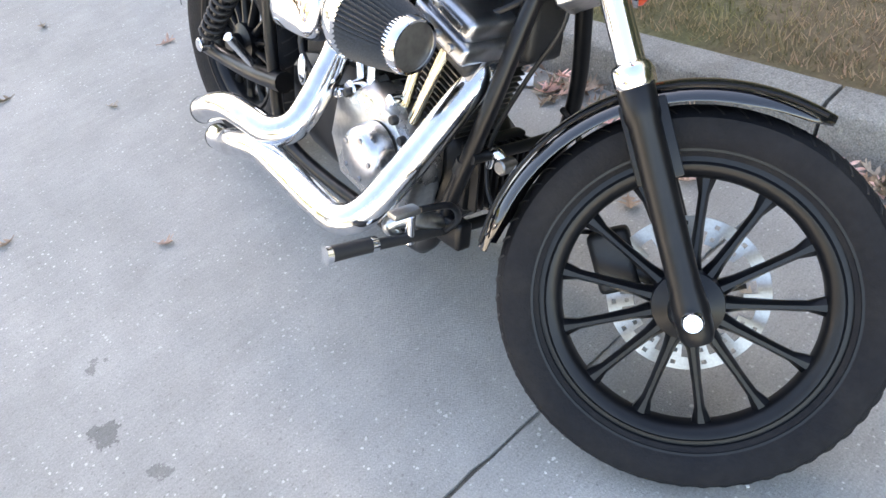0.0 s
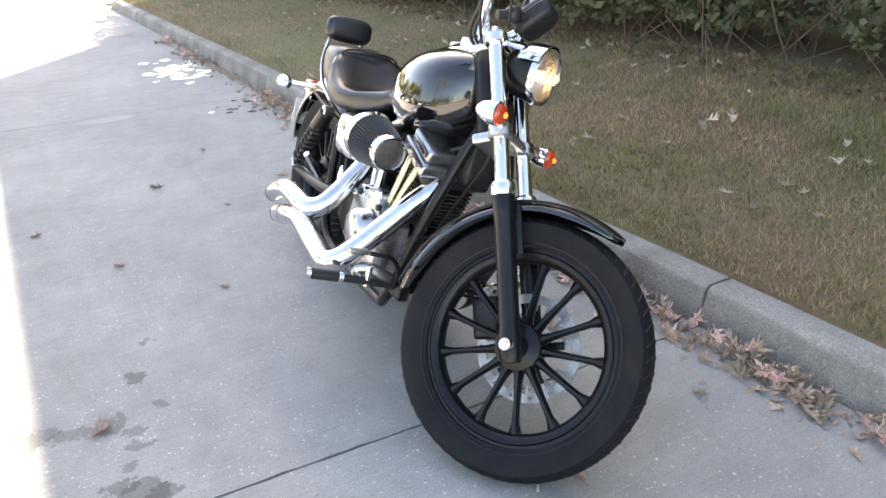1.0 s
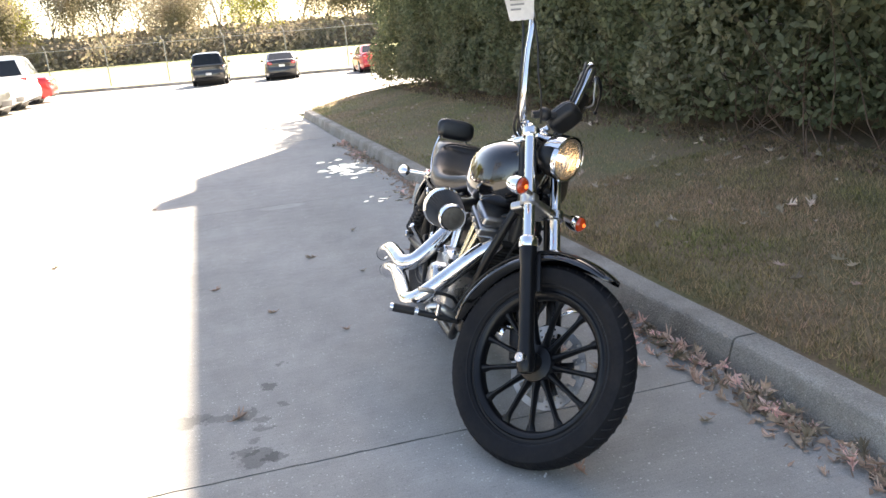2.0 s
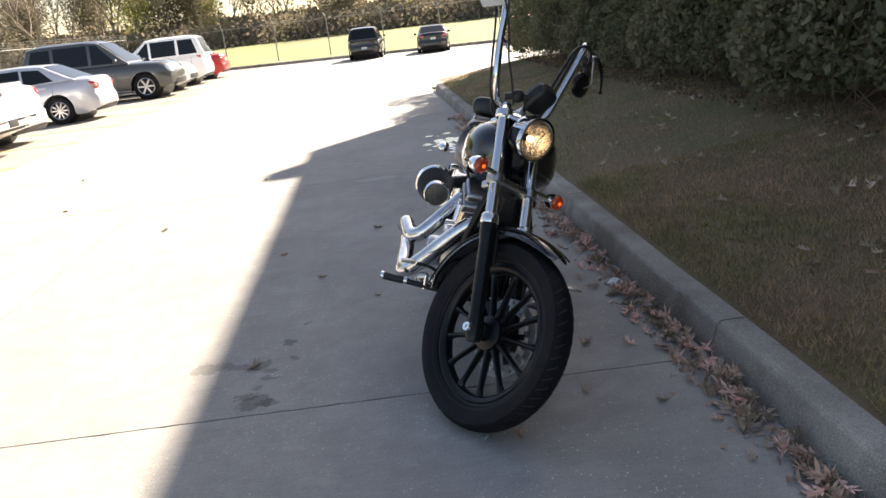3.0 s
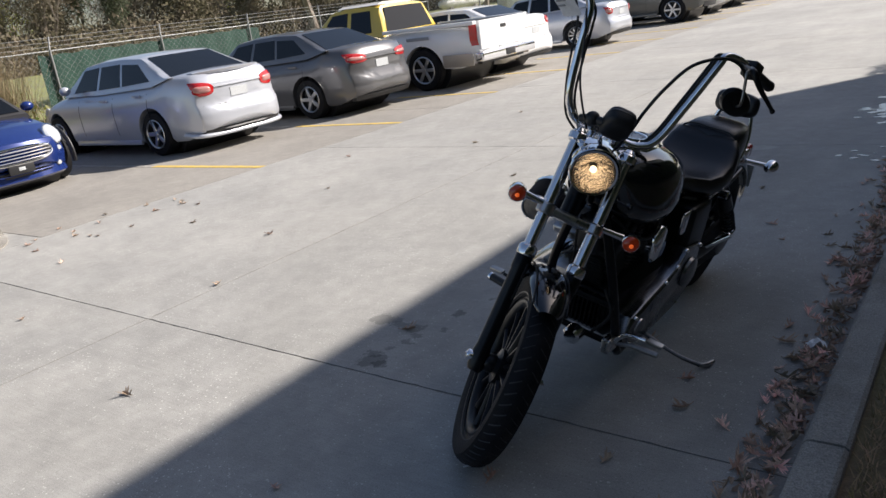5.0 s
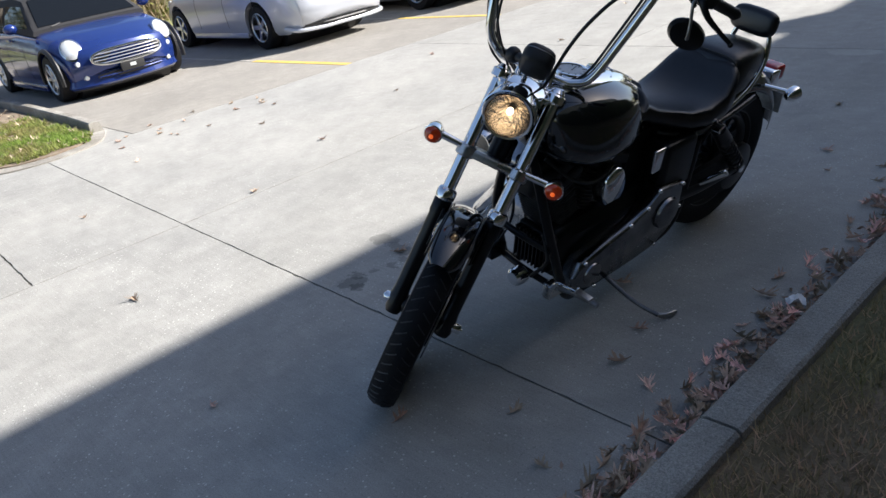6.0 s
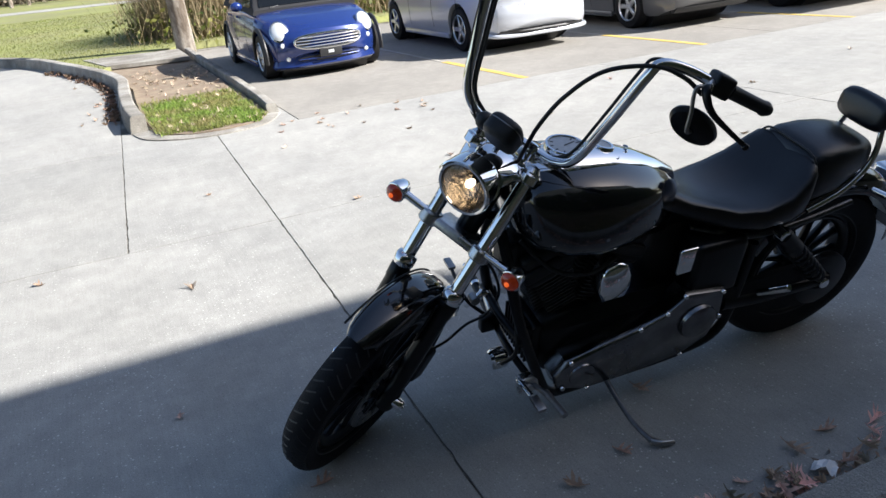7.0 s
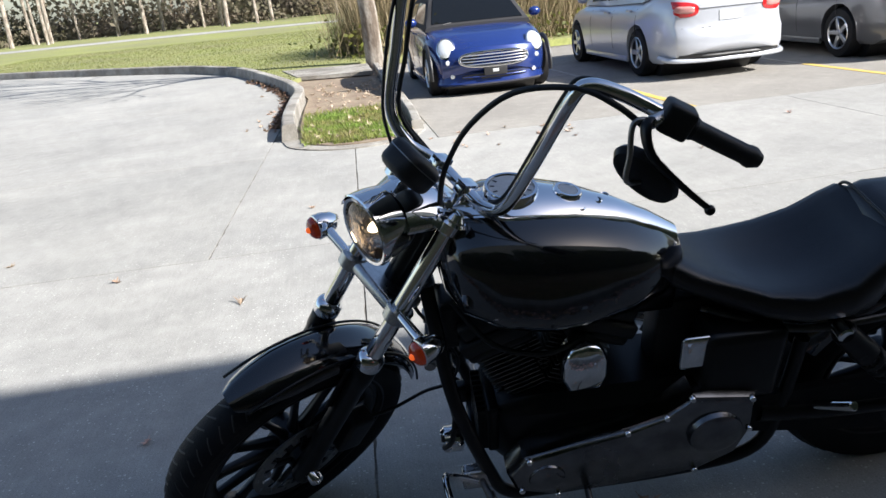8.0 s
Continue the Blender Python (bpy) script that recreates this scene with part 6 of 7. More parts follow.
part("rear_bumper", box(B(), (-0.14, -0.95, 0.46), (0.04, 0.95, 0.62), I4, 0.03, 3), CHROME, pk, "chrome rear bumper")
part("rear_plate_holder", box(B(), (-0.15, -0.16, 0.48), (-0.12, 0.16, 0.6), I4, 0.006), TRIM, pk)
part("bed_decal", box(B(), (0.98, 0.985, 0.93), (1.5, 0.994, 0.985), I4, 0.002), INK, pk, "unreadable lettering strip drawn as a plain bar")
part("cab_roof", loft(B(), [[(x, y, z) for y, z in ((-0.66, 1.675), (-0.5, 1.725), (0.5, 1.725), (0.66, 1.675))] for x in (2.36, 3.4)]), WHITE, pk)

car("white_sedan", "white sedan parked nose in beside the pickup", facing(-5.75, 13.2, True), 4.8, 1.82, 1.38, WHITE, sedan_deck(4.8, 1.06), sedan_cabin(4.8, 1.38, 0.97), (1.05, 3.85), 0.33, sedan_windows(1.38, 0.97), tail_box=((-0.015, 0.5, 0.84), (0.25, 0.88, 1.0)), head_box=((4.4, 0.5, 0.6), (4.76, 0.83, 0.75)), spokes=10)
car("saloon_car", "silver saloon car with five-spoke wheels parked nose in", facing(-5.75, 17.7, True), 4.45, 1.72, 1.40, SILVER, sedan_deck(4.45, 1.0), sedan_cabin(4.45, 1.4, 0.92), (0.98, 3.68), 0.32, sedan_windows(1.4, 0.92), tail_box=((-0.015, 0.5, 0.72), (0.22, 0.84, 0.9)), head_box=((4.05, 0.45, 0.6), (4.42, 0.78, 0.73)), spokes=10)


def suv_deck(L, belt=1.12, hood=1.12):
    return [(0, belt - 0.06), (0.05, belt), (L * 0.5, belt), (L - 1.55, belt), (L - 1.3, hood), (L - 0.3, hood - 0.05), (L - 0.08, hood - 0.14), (L, hood - 0.3)]


def suv_cabin(L, H, belt=1.12):
    return [(0.04, belt), (0.3, H - 0.06), (0.7, H), (L - 2.7, H), (L - 2.25, H - 0.05), (L - 1.4, belt)]


def suv_windows(L, H, belt=1.12):
    return [[(0.3, belt + 0.06), (1.0, belt + 0.05), (1.0, H - 0.14), (0.46, H - 0.14)], [(1.1, belt + 0.05), (L * 0.45, belt + 0.04), (L * 0.45, H - 0.13), (1.1, H - 0.13)], [(L * 0.47, belt + 0.04), (L - 1.75, belt + 0.03), (L - 2.3, H - 0.15), (L * 0.47, H - 0.13)]]


car("sport_utility", "dark grey full-size utility vehicle backed into its space", facing(-10.1, 23.9, False), 4.7, 1.98, 1.92, DARKGREY, suv_deck(4.7, 1.16, 1.14), suv_cabin(4.7, 1.92, 1.16), (0.98, 3.72), 0.40, suv_windows(4.7, 1.92, 1.16), 0.3, tail_box=((-0.02, 0.85, 0.8), (0.1, 0.98, 1.2)), head_box=((4.4, 0.55, 0.76), (4.68, 0.95, 0.97)), spokes=6)
car("white_hatchback", "white car parked nose out beside the utility vehicle", facing(-10.2, 26.6, False), 4.6, 1.8, 1.5, WHITE, suv_deck(4.6, 0.98, 0.98), suv_cabin(4.6, 1.5, 0.98), (0.95, 3.7), 0.33, suv_windows(4.6, 1.5, 0.98), 0.2, tail_box=((-0.02, 0.75, 0.7), (0.1, 0.88, 1.0)), head_box=((4.3, 0.5, 0.6), (4.56, 0.85, 0.78)), spokes=6)
car("white_utility", "white boxy utility vehicle parked nose in", facing(-5.6, 29.6, True), 4.5, 1.85, 1.85, WHITE, suv_deck(4.5), suv_cabin(4.5, 1.85), (0.95, 3.6), 0.37, suv_windows(4.5, 1.85), 0.25, tail_box=((-0.02, 0.8, 0.75), (0.12, 0.91, 1.15)), head_box=((4.2, 0.5, 0.75), (4.46, 0.85, 0.95)), spokes=6)
car("red_car", "red car at the end of the parking row", facing(-5.6, 33.2, True), 4.3, 1.75, 1.4, REDP, sedan_deck(4.3, 1.0), sedan_cabin(4.3, 1.4, 0.92), (0.95, 3.45), 0.31, sedan_windows(1.4, 0.92), tail_box=((-0.015, 0.5, 0.75), (0.2, 0.85, 0.9)), head_box=((3.95, 0.5, 0.6), (4.26, 0.8, 0.75)), spokes=8)
# cars parked along the far kerb, tails towards the drive
north = lambda x, y: Matrix.Translation((x, y, 0)) @ Matrix.Rotation(math.pi / 2 + radians(-4), 4, "Z") @ Matrix.Diagonal((0.8, 0.8, 0.8, 1))
car("far_pickup", "dark pickup with a cab-high canopy parked at the far kerb", north(0.35, 33.6), 4.9, 1.95, 1.75, BLACKP, suv_deck(4.9, 1.1), suv_cabin(4.9, 1.75, 1.1), (1.1, 4.0), 0.38, suv_windows(4.9, 1.75, 1.1), 0.3, tail_box=((-0.02, 0.82, 0.75), (0.1, 0.95, 1.05)), head_box=((4.6, 0.55, 0.75), (4.86, 0.92, 0.95)), spokes=6)
car("far_sedan", "black sedan parked at the far kerb", north(3.4, 32.7), 4.7, 1.85, 1.45, BLACKP, sedan_deck(4.7, 1.06), sedan_cabin(4.7, 1.45, 0.96), (1.05, 3.75), 0.33, sedan_windows(1.45, 0.96), tail_box=((-0.015, 0.5, 0.82), (0.2, 0.88, 0.98)), head_box=((4.3, 0.5, 0.6), (4.66, 0.83, 0.75)), spokes=8)
car("far_red_car", "red car half hidden by the hedge beyond", north(7.3, 31.4), 4.6, 1.82, 1.45, REDP, sedan_deck(4.6, 1.04), sedan_cabin(4.6, 1.45, 0.95), (1.02, 3.68), 0.33, sedan_windows(1.45, 0.95), tail_box=((-0.015, 0.5, 0.8), (0.2, 0.87, 0.96)), head_box=((4.25, 0.5, 0.6), (4.56, 0.82, 0.75)), spokes=8)

# small blue two-door, nose to the drive
ML = 3.6
_deck = [(0, 0.85), (0.06, 0.91), (0.4, 0.93), (1.8, 0.91), (2.5, 0.86), (2.7, 0.845), (3.2, 0.77), (3.45, 0.69), (3.6, 0.61)]
_cab = [(0.25, 0.92), (0.5, 1.22), (0.8, 1.305), (1.6, 1.32), (2.05, 1.27), (2.62, 0.89)]
_win = [[(0.75, 0.95), (1.3, 0.94), (1.3, 1.2), (0.85, 1.19)], [(1.38, 0.94), (2.4, 0.92), (2.08, 1.19), (1.38, 1.21)]]
mini = car("small_hatchback", "blue two-door hatchback with black soft top and round headlamps", facing(-10.87, 2.89, False), ML, 1.68, 1.32, BLUE, _deck, _cab, (0.62, 2.98), 0.30, _win, 0.15, SOFTTOP, tail_box=((-0.01, 0.6, 0.7), (0.1, 0.75, 0.9)), spokes=8)
def front_x(y, z):
    return 3.6 - 0.36 * (abs(y) / 0.84) ** 2.6 - float(np.interp(z / 1.32, (0.1, 0.2, 0.30, 0.40, 0.46, 0.6, 0.8), (0.12, 0.03, 0.0, 0.02, 0.06, 0.14, 0.3)))


def mouth(w, z0, z1, out, n=24, power=2.8):
    """Outline of a wide rounded opening on the bowed front."""
    pts = []
    for i in range(n):
        c_, s_ = math.cos(2 * math.pi * i / n), math.sin(2 * math.pi * i / n)
        y = w * math.copysign(abs(c_) ** (2 / power), c_)
        z = (z0 + z1) / 2 + (z1 - z0) / 2 * math.copysign(abs(s_) ** (2 / power), s_)
        pts.append((front_x(y, z) + out, y, z))
    return pts


for ax_ in (0.62, 2.98):
    for sg in (-1, 1):
        part("arch_trim", tube(B(), [(ax_ + 0.365 * math.cos(radians(a)), sg * 0.815, 0.30 + 0.365 * math.sin(radians(a))) for a in range(-12, 193, 12)], 0.03, 8, I4, 1, (1, 0.7)), TRIM, mini, "black wheel arch trim")
for sg in (-1, 1):
    hm_ = Matrix.Translation((3.335, sg * 0.595, 0.615)) @ Matrix.Rotation(radians(58), 4, "Y") @ Matrix.Rotation(radians(sg * -16), 4, "X") @ Matrix.Diagonal((1.22, 1, 1, 1))
    o = part("head_lamp", lathe(B(), [(0.112, -0.06), (0.124, 0.012), (0.126, 0.03), (0.112, 0.038)], hm_, 30), CHROME, mini, "round head lamp")
    part("head_lamp_glass", lathe(B(), [(0.112, 0.03), (0.09, 0.05), (0.05, 0.062), (0, 0.066)], hm_, 30), HEADLENS, o)
    part("side_lamp", cyl(B(), (3.36, sg * 0.6, 0.45), (front_x(0.6, 0.45) + 0.012, sg * 0.6, 0.45), 0.036, 0.032, 18, I4, 0.008), HEADLENS, mini)
    part("fog_lamp", cyl(B(), (3.36, sg * 0.55, 0.27), (front_x(0.55, 0.27) + 0.012, sg * 0.55, 0.27), 0.034, 0.03, 18, I4, 0.008), HEADLENS, mini)


bm = B()
loft(bm, [[(x - 0.12, y * 0.9, z) for x, y, z in mouth(0.45, 0.385, 0.56, 0)], mouth(0.45, 0.385, 0.56, 0.012)])
gb = part("grille_back", bm, TRIM, mini)
part("grille_surround", tube(B(), mouth(0.455, 0.38, 0.565, 0.018, 36) + mouth(0.455, 0.38, 0.565, 0.018, 36)[:1], 0.016, 8, I4, 2), CHROME, mini, "chrome grille surround")
for k in range(4):
    z = 0.413 + 0.038 * k
    w = 0.435 - 0.012 * abs(k - 1.5)
    part("grille_bar", tube(B(), [(front_x(w * f, z) + 0.02, w * f, z) for f in (-1, -0.7, -0.35, 0, 0.35, 0.7, 1)], 0.0085, 8, I4, 3), CHROME, mini, "chrome grille bar")
bm = B()
loft(bm, [[(x - 0.12, y * 0.9, z) for x, y, z in mouth(0.44, 0.215, 0.285, 0)], mouth(0.44, 0.215, 0.285, 0.02)])
part("lower_intake", bm, TRIM, mini)
part("intake_bar", tube(B(), [(front_x(0.42 * f, 0.25) + 0.022, 0.42 * f, 0.25) for f in (-1, -0.5, 0, 0.5, 1)], 0.009, 8, I4, 3), BLUE, mini)
part("front_plate", box(B(), (3.59, -0.155, 0.26), (3.625, 0.155, 0.37), I4, 0.006), TRIM, mini, "dark front plate holder")
part("front_plate_emblem", box(B(), (3.624, -0.04, 0.30), (3.63, 0.04, 0.34), I4, 0.004), PLATE, mini)
part("bonnet_badge", ball(B(), (3.46, 0, 0.60), 0.03, I4, 12, (0.5, 1.8, 0.5)), CHROME, mini)
bow = smooth_path([(3.10, -0.78, 0), (3.36, -0.66, 0), (3.52, -0.35, 0), (3.555, 0, 0), (3.52, 0.35, 0), (3.36, 0.66, 0), (3.10, 0.78, 0)], 5)
part("bumper_skirt", loft(B(), [[(p.x - 0.10, p.y * 0.9, 0.15), (p.x - 0.02, p.y, 0.14), (p.x + 0.015, p.y * 1.01, 0.165), (p.x, p.y, 0.22), (p.x - 0.02, p.y * 0.99, 0.30), (p.x - 0.12, p.y * 0.9, 0.30)] for p in bow]), BLUE, mini)
part("air_dam", loft(B(), [[(p.x - 0.16, p.y * 0.9, 0.11), (p.x - 0.07, p.y * 0.97, 0.11), (p.x - 0.05, p.y * 0.98, 0.15), (p.x - 0.16, p.y * 0.9, 0.15)] for p in bow]), TRIM, mini)
part("wiper", tube(B(), [(2.62, -0.5, 0.905), (2.5, -0.1, 0.95), (2.48, 0.3, 0.97)], 0.008, 6), TRIM, mini)


# ---------------------------------------------------------------- fence, tanks
def fence(p0, p1, label, screen=None, gap=3.0, h=2.1):
    p0, p1 = Vector(p0), Vector(p1)
    n = max(1, round((p1 - p0).length / gap))
    f = thing("chain_link_fence", label, "fence", kind="structure")
    d = (p1 - p0) / n
    post = None
    for i in range(n + 1):
        p = p0 + d * i
        if post is None:
            bm = cyl(B(), (0, 0, 0), (0, 0, h + 0.05), 0.03, None, 10, I4, 0.008)
            tube(bm, [(0, 0, h), (-0.12, 0.12, h + 0.32)], 0.018, 6, I4, 1)
            post = part("post", bm, GALV, f)
            post.location = p
        else:
            o = new("post", post.data)
            o.parent, o.location = f, p
    part("top_rail", tube(B(), [p0 + Vector((0, 0, h)), p1 + Vector((0, 0, h))], 0.015, 8, I4, 1), GALV, f)
    for k in range(3):
        o = Vector((-0.04 * (k + 1), 0.04 * (k + 1), h + 0.1 * (k + 1)))
        part("barbed_wire", tube(B(), [p0 + o, p1 + o], 0.006, 4, I4, 1), GALV, f)
    # woven mesh, opened up so that it reads at a distance
    t = (p1 - p0).normalized()
    ln = (p1 - p0).length
    verts, faces = [], []
    step = 0.16
    r = 0.0026
    for k in range(int(ln / step) + int(h / step)):
        for sgn in (1, -1):
            s0 = k * step - (h if sgn > 0 else 0)
            a0, a1 = s0, s0 + sgn * h
            z0, z1 = 0.05, h
            if sgn < 0:
                a0, a1 = s0, s0 - h
            lo, hi = 0.0, 1.0
            if a1 != a0:
                ts = sorted(((0 - a0) / (a1 - a0), (ln - a0) / (a1 - a0)))
                lo, hi = max(0, ts[0]), min(1, ts[1])
            if hi <= lo:
                continue
            q0, q1 = p0 + t * (a0 + (a1 - a0) * lo) + Vector((0, 0, z0 + (z1 - z0) * lo)), p0 + t * (a0 + (a1 - a0) * hi) + Vector((0, 0, z0 + (z1 - z0) * hi))
            b = len(verts)
            w = t * r
            verts += [q0 - w, q0 + w, q1 + w, q1 - w]
            faces.append((b, b + 1, b + 2, b + 3))
    o = new("mesh", quads("mesh", [tuple(v) for v in verts], faces, GALV))
    o.parent = f
    tagged(o, kind="stuff")
    if screen:
        a, b = screen
        qa, qb = p0.lerp(p1, a), p0.lerp(p1, b)
        nn = Vector((-t.y, t.x, 0)) * 0.03
        k = 40
        verts = []
        bm = B()
        rings = []
        for i in range(k + 1):
            q = qa.lerp(qb, i / k) + nn * (1 + 0.8 * math.sin(i * 1.7))
            rings.append([tuple(q + Vector((0, 0, 0.05))), tuple(q + Vector((0, 0, h - 0.06 - 0.05 * abs(math.sin(i * 0.9))))), tuple(q + nn * 0.2 + Vector((0, 0, h - 0.06 - 0.05 * abs(math.sin(i * 0.9))))), tuple(q + nn * 0.2 + Vector((0, 0, 0.05)))])
        part("privacy_screen", loft(bm, rings), SCREEN, f, "dark green windscreen cloth")
    return f


fence((-16.0, 5.2, 0.08), (-16.5, 24.0, 0.08), "galvanised chain-link fence with barbed wire and a green screen", (0.15, 0.52), 2.9, 1.62)
fk = [FK0 + kn * 2.2, FK1 + kn * 2.2]
fence((fk[0].x, fk[0].y, 0.1), (fk[1].x, fk[1].y, 0.1), "galvanised chain-link fence along the far field", None, 3.2, 2.0)
fence((-16.5, 24.0, 0.0), (fk[0].x, fk[0].y, 0.1), "galvanised chain-link fence behind the parking row")

for x, y in ((-22.0, 39.5), (-22.0, 45.6)):
    tk_ = thing("storage_tank", "white vertical storage tank with a ladder on a plinth", "tank", Matrix.Translation((x, y, 0.05)) @ Matrix.Diagonal((0.64, 0.64, 0.95, 1)))
    part("shell", lathe(B(), [(0, 0.5), (1.05, 0.5), (1.1, 0.55), (1.1, 1.3), (1.12, 1.32), (1.1, 1.34), (1.1, 2.62), (1.07, 2.7), (0.4, 2.8), (0, 2.82)], I4, 40), TANKWHITE, tk_)
    part("plinth", cyl(B(), (0, 0, 0), (0, 0, 0.5), 1.2, None, 32, I4, 0.03), KERB, tk_)
    for dx_ in (-0.2, 0.2):
        part("ladder_rail", tube(B(), [(1.16, dx_, 0.5), (1.16, dx_, 3.5)], 0.025, 6, I4, 1), GALV, tk_)
    part("pipe", tube(B(), [(0.5, 1.0, 0.5), (0.5, 1.25, 1.5), (0.5, 1.25, 3.6)], 0.05, 8), TANKWHITE, tk_)
pt = thing("propane_tank", "white horizontal gas tank on two saddles", "tank", Matrix.Translation((-20.0, 31.6, 1.05)) @ Matrix.Rotation(radians(75), 4, "Z") @ Matrix.Diagonal((1.0, 0.42, 0.46, 1)))
part("shell", lathe(B(), [(0, -1.5), (0.3, -1.42), (0.48, -1.2), (0.5, -1.0), (0.5, 1.0), (0.48, 1.2), (0.3, 1.42), (0, 1.5)], Matrix.Translation((0, 0, 0.95)) @ Matrix.Rotation(math.pi / 2, 4, "Y"), 28), TANKWHITE, pt)
for x in (-0.8, 0.8):
    part("saddle", box(B(), (x - 0.1, -0.4, -2.15), (x + 0.1, 0.4, 0.6), I4, 0.02), KERB, pt)


# ---------------------------------------------------------------- plants
def leaf_cloud(name, centres, size, material, seed, up=0.0, jitter=0.35, slim=0.55):
    """One mesh of many small rhombic leaves at the given centres."""
    rng = np.random.default_rng(seed)
    n = len(centres)
    d = rng.normal(size=(n, 3))
    d[:, 2] = d[:, 2] * (1 - up) + up * 1.2
    d /= np.linalg.norm(d, axis=1)[:, None]
    e = np.cross(d, rng.normal(size=(n, 3)))
    e /= np.linalg.norm(e, axis=1)[:, None]
    s = size * (1 + jitter * rng.uniform(-1, 1, size=(n, 1)))
    v = np.stack([centres - d * s, centres + e * s * slim, centres + d * s, centres - e * s * slim], 1).reshape(-1, 3)
    me = bpy.data.meshes.new(name)
    me.from_pydata(v.tolist(), [], np.arange(4 * n).reshape(-1, 4).tolist())
    me.materials.append(material)
    return me


def blades(name, pts, height, lean, width, material, seed):
    """One mesh of grass blades: thin triangles rooted at pts."""
    rng = np.random.default_rng(seed)
    n = len(pts)
    a = rng.uniform(0, 2 * np.pi, n)
    h = height * rng.uniform(0.5, 1.3, n)
    l = lean * rng.uniform(0.2, 1.4, n)
    dirs = np.stack([np.cos(a), np.sin(a), np.zeros(n)], 1)
    side = np.stack([-np.sin(a), np.cos(a), np.zeros(n)], 1) * width
    tip = pts + dirs * (h * l)[:, None]
    tip[:, 2] += h
    v = np.stack([pts - side, pts + side, tip], 1).reshape(-1, 3)
    me = bpy.data.meshes.new(name)
    me.from_pydata(v.tolist(), [], np.arange(3 * n).reshape(-1, 3).tolist())
    me.materials.append(material)
    return me


def grow(bm, seed, height, spread, r0, levels, up=0.25, first=0.32, n_kids=(3, 4), seg=6, crook=0.18, taper=0.55, limbs=None):
    """Trunk and limbs into bm; returns the twig ends."""
    rng = random.Random(seed)
    ends = []
    todo = [(Vector((0, 0, -0.1)), Vector((rng.uniform(-0.08, 0.08), rng.uniform(-0.08, 0.08), 1)).normalized(), height * first, r0, 0)]
    while todo:
        p, d, ln, r, lev = todo.pop()
        pts, q, dd = [p], p, d
        for _ in range(3):
            dd = (dd + Vector((rng.uniform(-1, 1), rng.uniform(-1, 1), rng.uniform(-0.5, 0.8))) * crook * (0.5 if lev == 0 else 1)).normalized()
            q = q + dd * ln / 3
            pts.append(q)
        tube(bm if lev == 0 or limbs is None else limbs, pts, [r, r * 0.88, r * 0.76, r * 0.62], seg if lev < 2 else (4 if lev < 3 else 3), I4, 1)
        if lev >= levels:
            ends.append(q)
            continue
        if lev >= levels - 1:
            ends.append(pts[2])
        k = rng.choice(n_kids)
        off = rng.uniform(0, 6.28)
        for i in range(k):
            a = off + 2 * math.pi * i / k + rng.uniform(-0.4, 0.4)
            t = spread * rng.uniform(0.6, 1.25)
            x = dd.orthogonal().normalized()
            y = dd.cross(x)
            nd = (dd * math.cos(t) + (x * math.cos(a) + y * math.sin(a)) * math.sin(t) + Vector((0, 0, up))).normalized()
            todo.append((pts[rng.choice((2, 3, 3))], nd, ln * rng.uniform(0.62, 0.92), r * (taper if lev else 0.5), lev + 1))
    return ends


def tree(name, label, m, seed, height, spread, r0, levels, leaf=None, leaf_size=0.1, per_end=0, cloud=0.5, droop=1.0, **kw):
    t = thing(name, label, "tree", m)
    bm = B()
    limbs = None if leaf else B()
    ends = grow(bm, seed, height, spread, r0, levels, limbs=limbs, **kw)
    part("trunk", bm, BARK, t, smooth=60)
    if limbs:
        tagged(part("branchwork", limbs, GREYBARK, t, "bare grey-brown limbs and twigs", 60), kind="stuff")
    if leaf and per_end:
        rng = np.random.default_rng(seed)
        e = np.array([tuple(v) for v in ends])
        c = np.repeat(e, per_end, 0) + rng.normal(size=(len(e) * per_end, 3)) * (cloud, cloud, cloud * droop)
        c[:, 2] = np.maximum(c[:, 2] - (droop - 1.0) * cloud * 0.9, 0.15)
        o = new("crown", leaf_cloud("crown", c, leaf_size, leaf, seed))
        o.parent = t
    return t


AT = lambda x, y, z=0.08, r=0.0, s=1.0: Matrix.Translation((x, y, z)) @ Matrix.Rotation(r, 4, "Z") @ Matrix.Diagonal((s, s, s, 1))
# near trunk by the island; its bare crown throws branching shade on the drive
tree("oak_tree", "grey-barked leaning tree with a bare branching crown by the island", AT(-13.1, 1.66) @ Matrix.Rotation(radians(9), 4, "X"), 5, 9.5, 0.6, 0.2, 5, LEAFYELLOW, 0.06, 1, 0.3, first=0.36, crook=0.22)
tree("bare_tree", "wide bare winter tree behind the parked cars", AT(-18.0, 19.3, 0.08, 1.0, 1.8), 14, 9.5, 0.62, 0.105, 6, None, n_kids=(4, 4, 4), first=0.15, up=0.10, crook=0.24, taper=0.66)
tree("yellowing_tree", "tree with thinning yellow-green leaves behind the fence", AT(-18.6, 25.5, 0.08, 2.0), 21, 8.0, 0.6, 0.2, 5, LEAFYELLOW, 0.062, 60, 0.45, first=0.28)
tree("yellowing_tree", "broad tree with yellow and green autumn leaves", AT(-20.0, 12.5 + 21, 0.08, 0.5), 23, 9.0, 0.55, 0.2, 5, LEAFYELLOW, 0.065, 56, 0.5, first=0.3)
tree("bare_tree", "brown bare tree rising from green undergrowth", AT(-18.0, 46.5, 0.08, 0.3), 31, 12.0, 0.55, 0.2, 6, None, n_kids=(3, 4, 4), first=0.2, up=0.14, crook=0.24, taper=0.66)

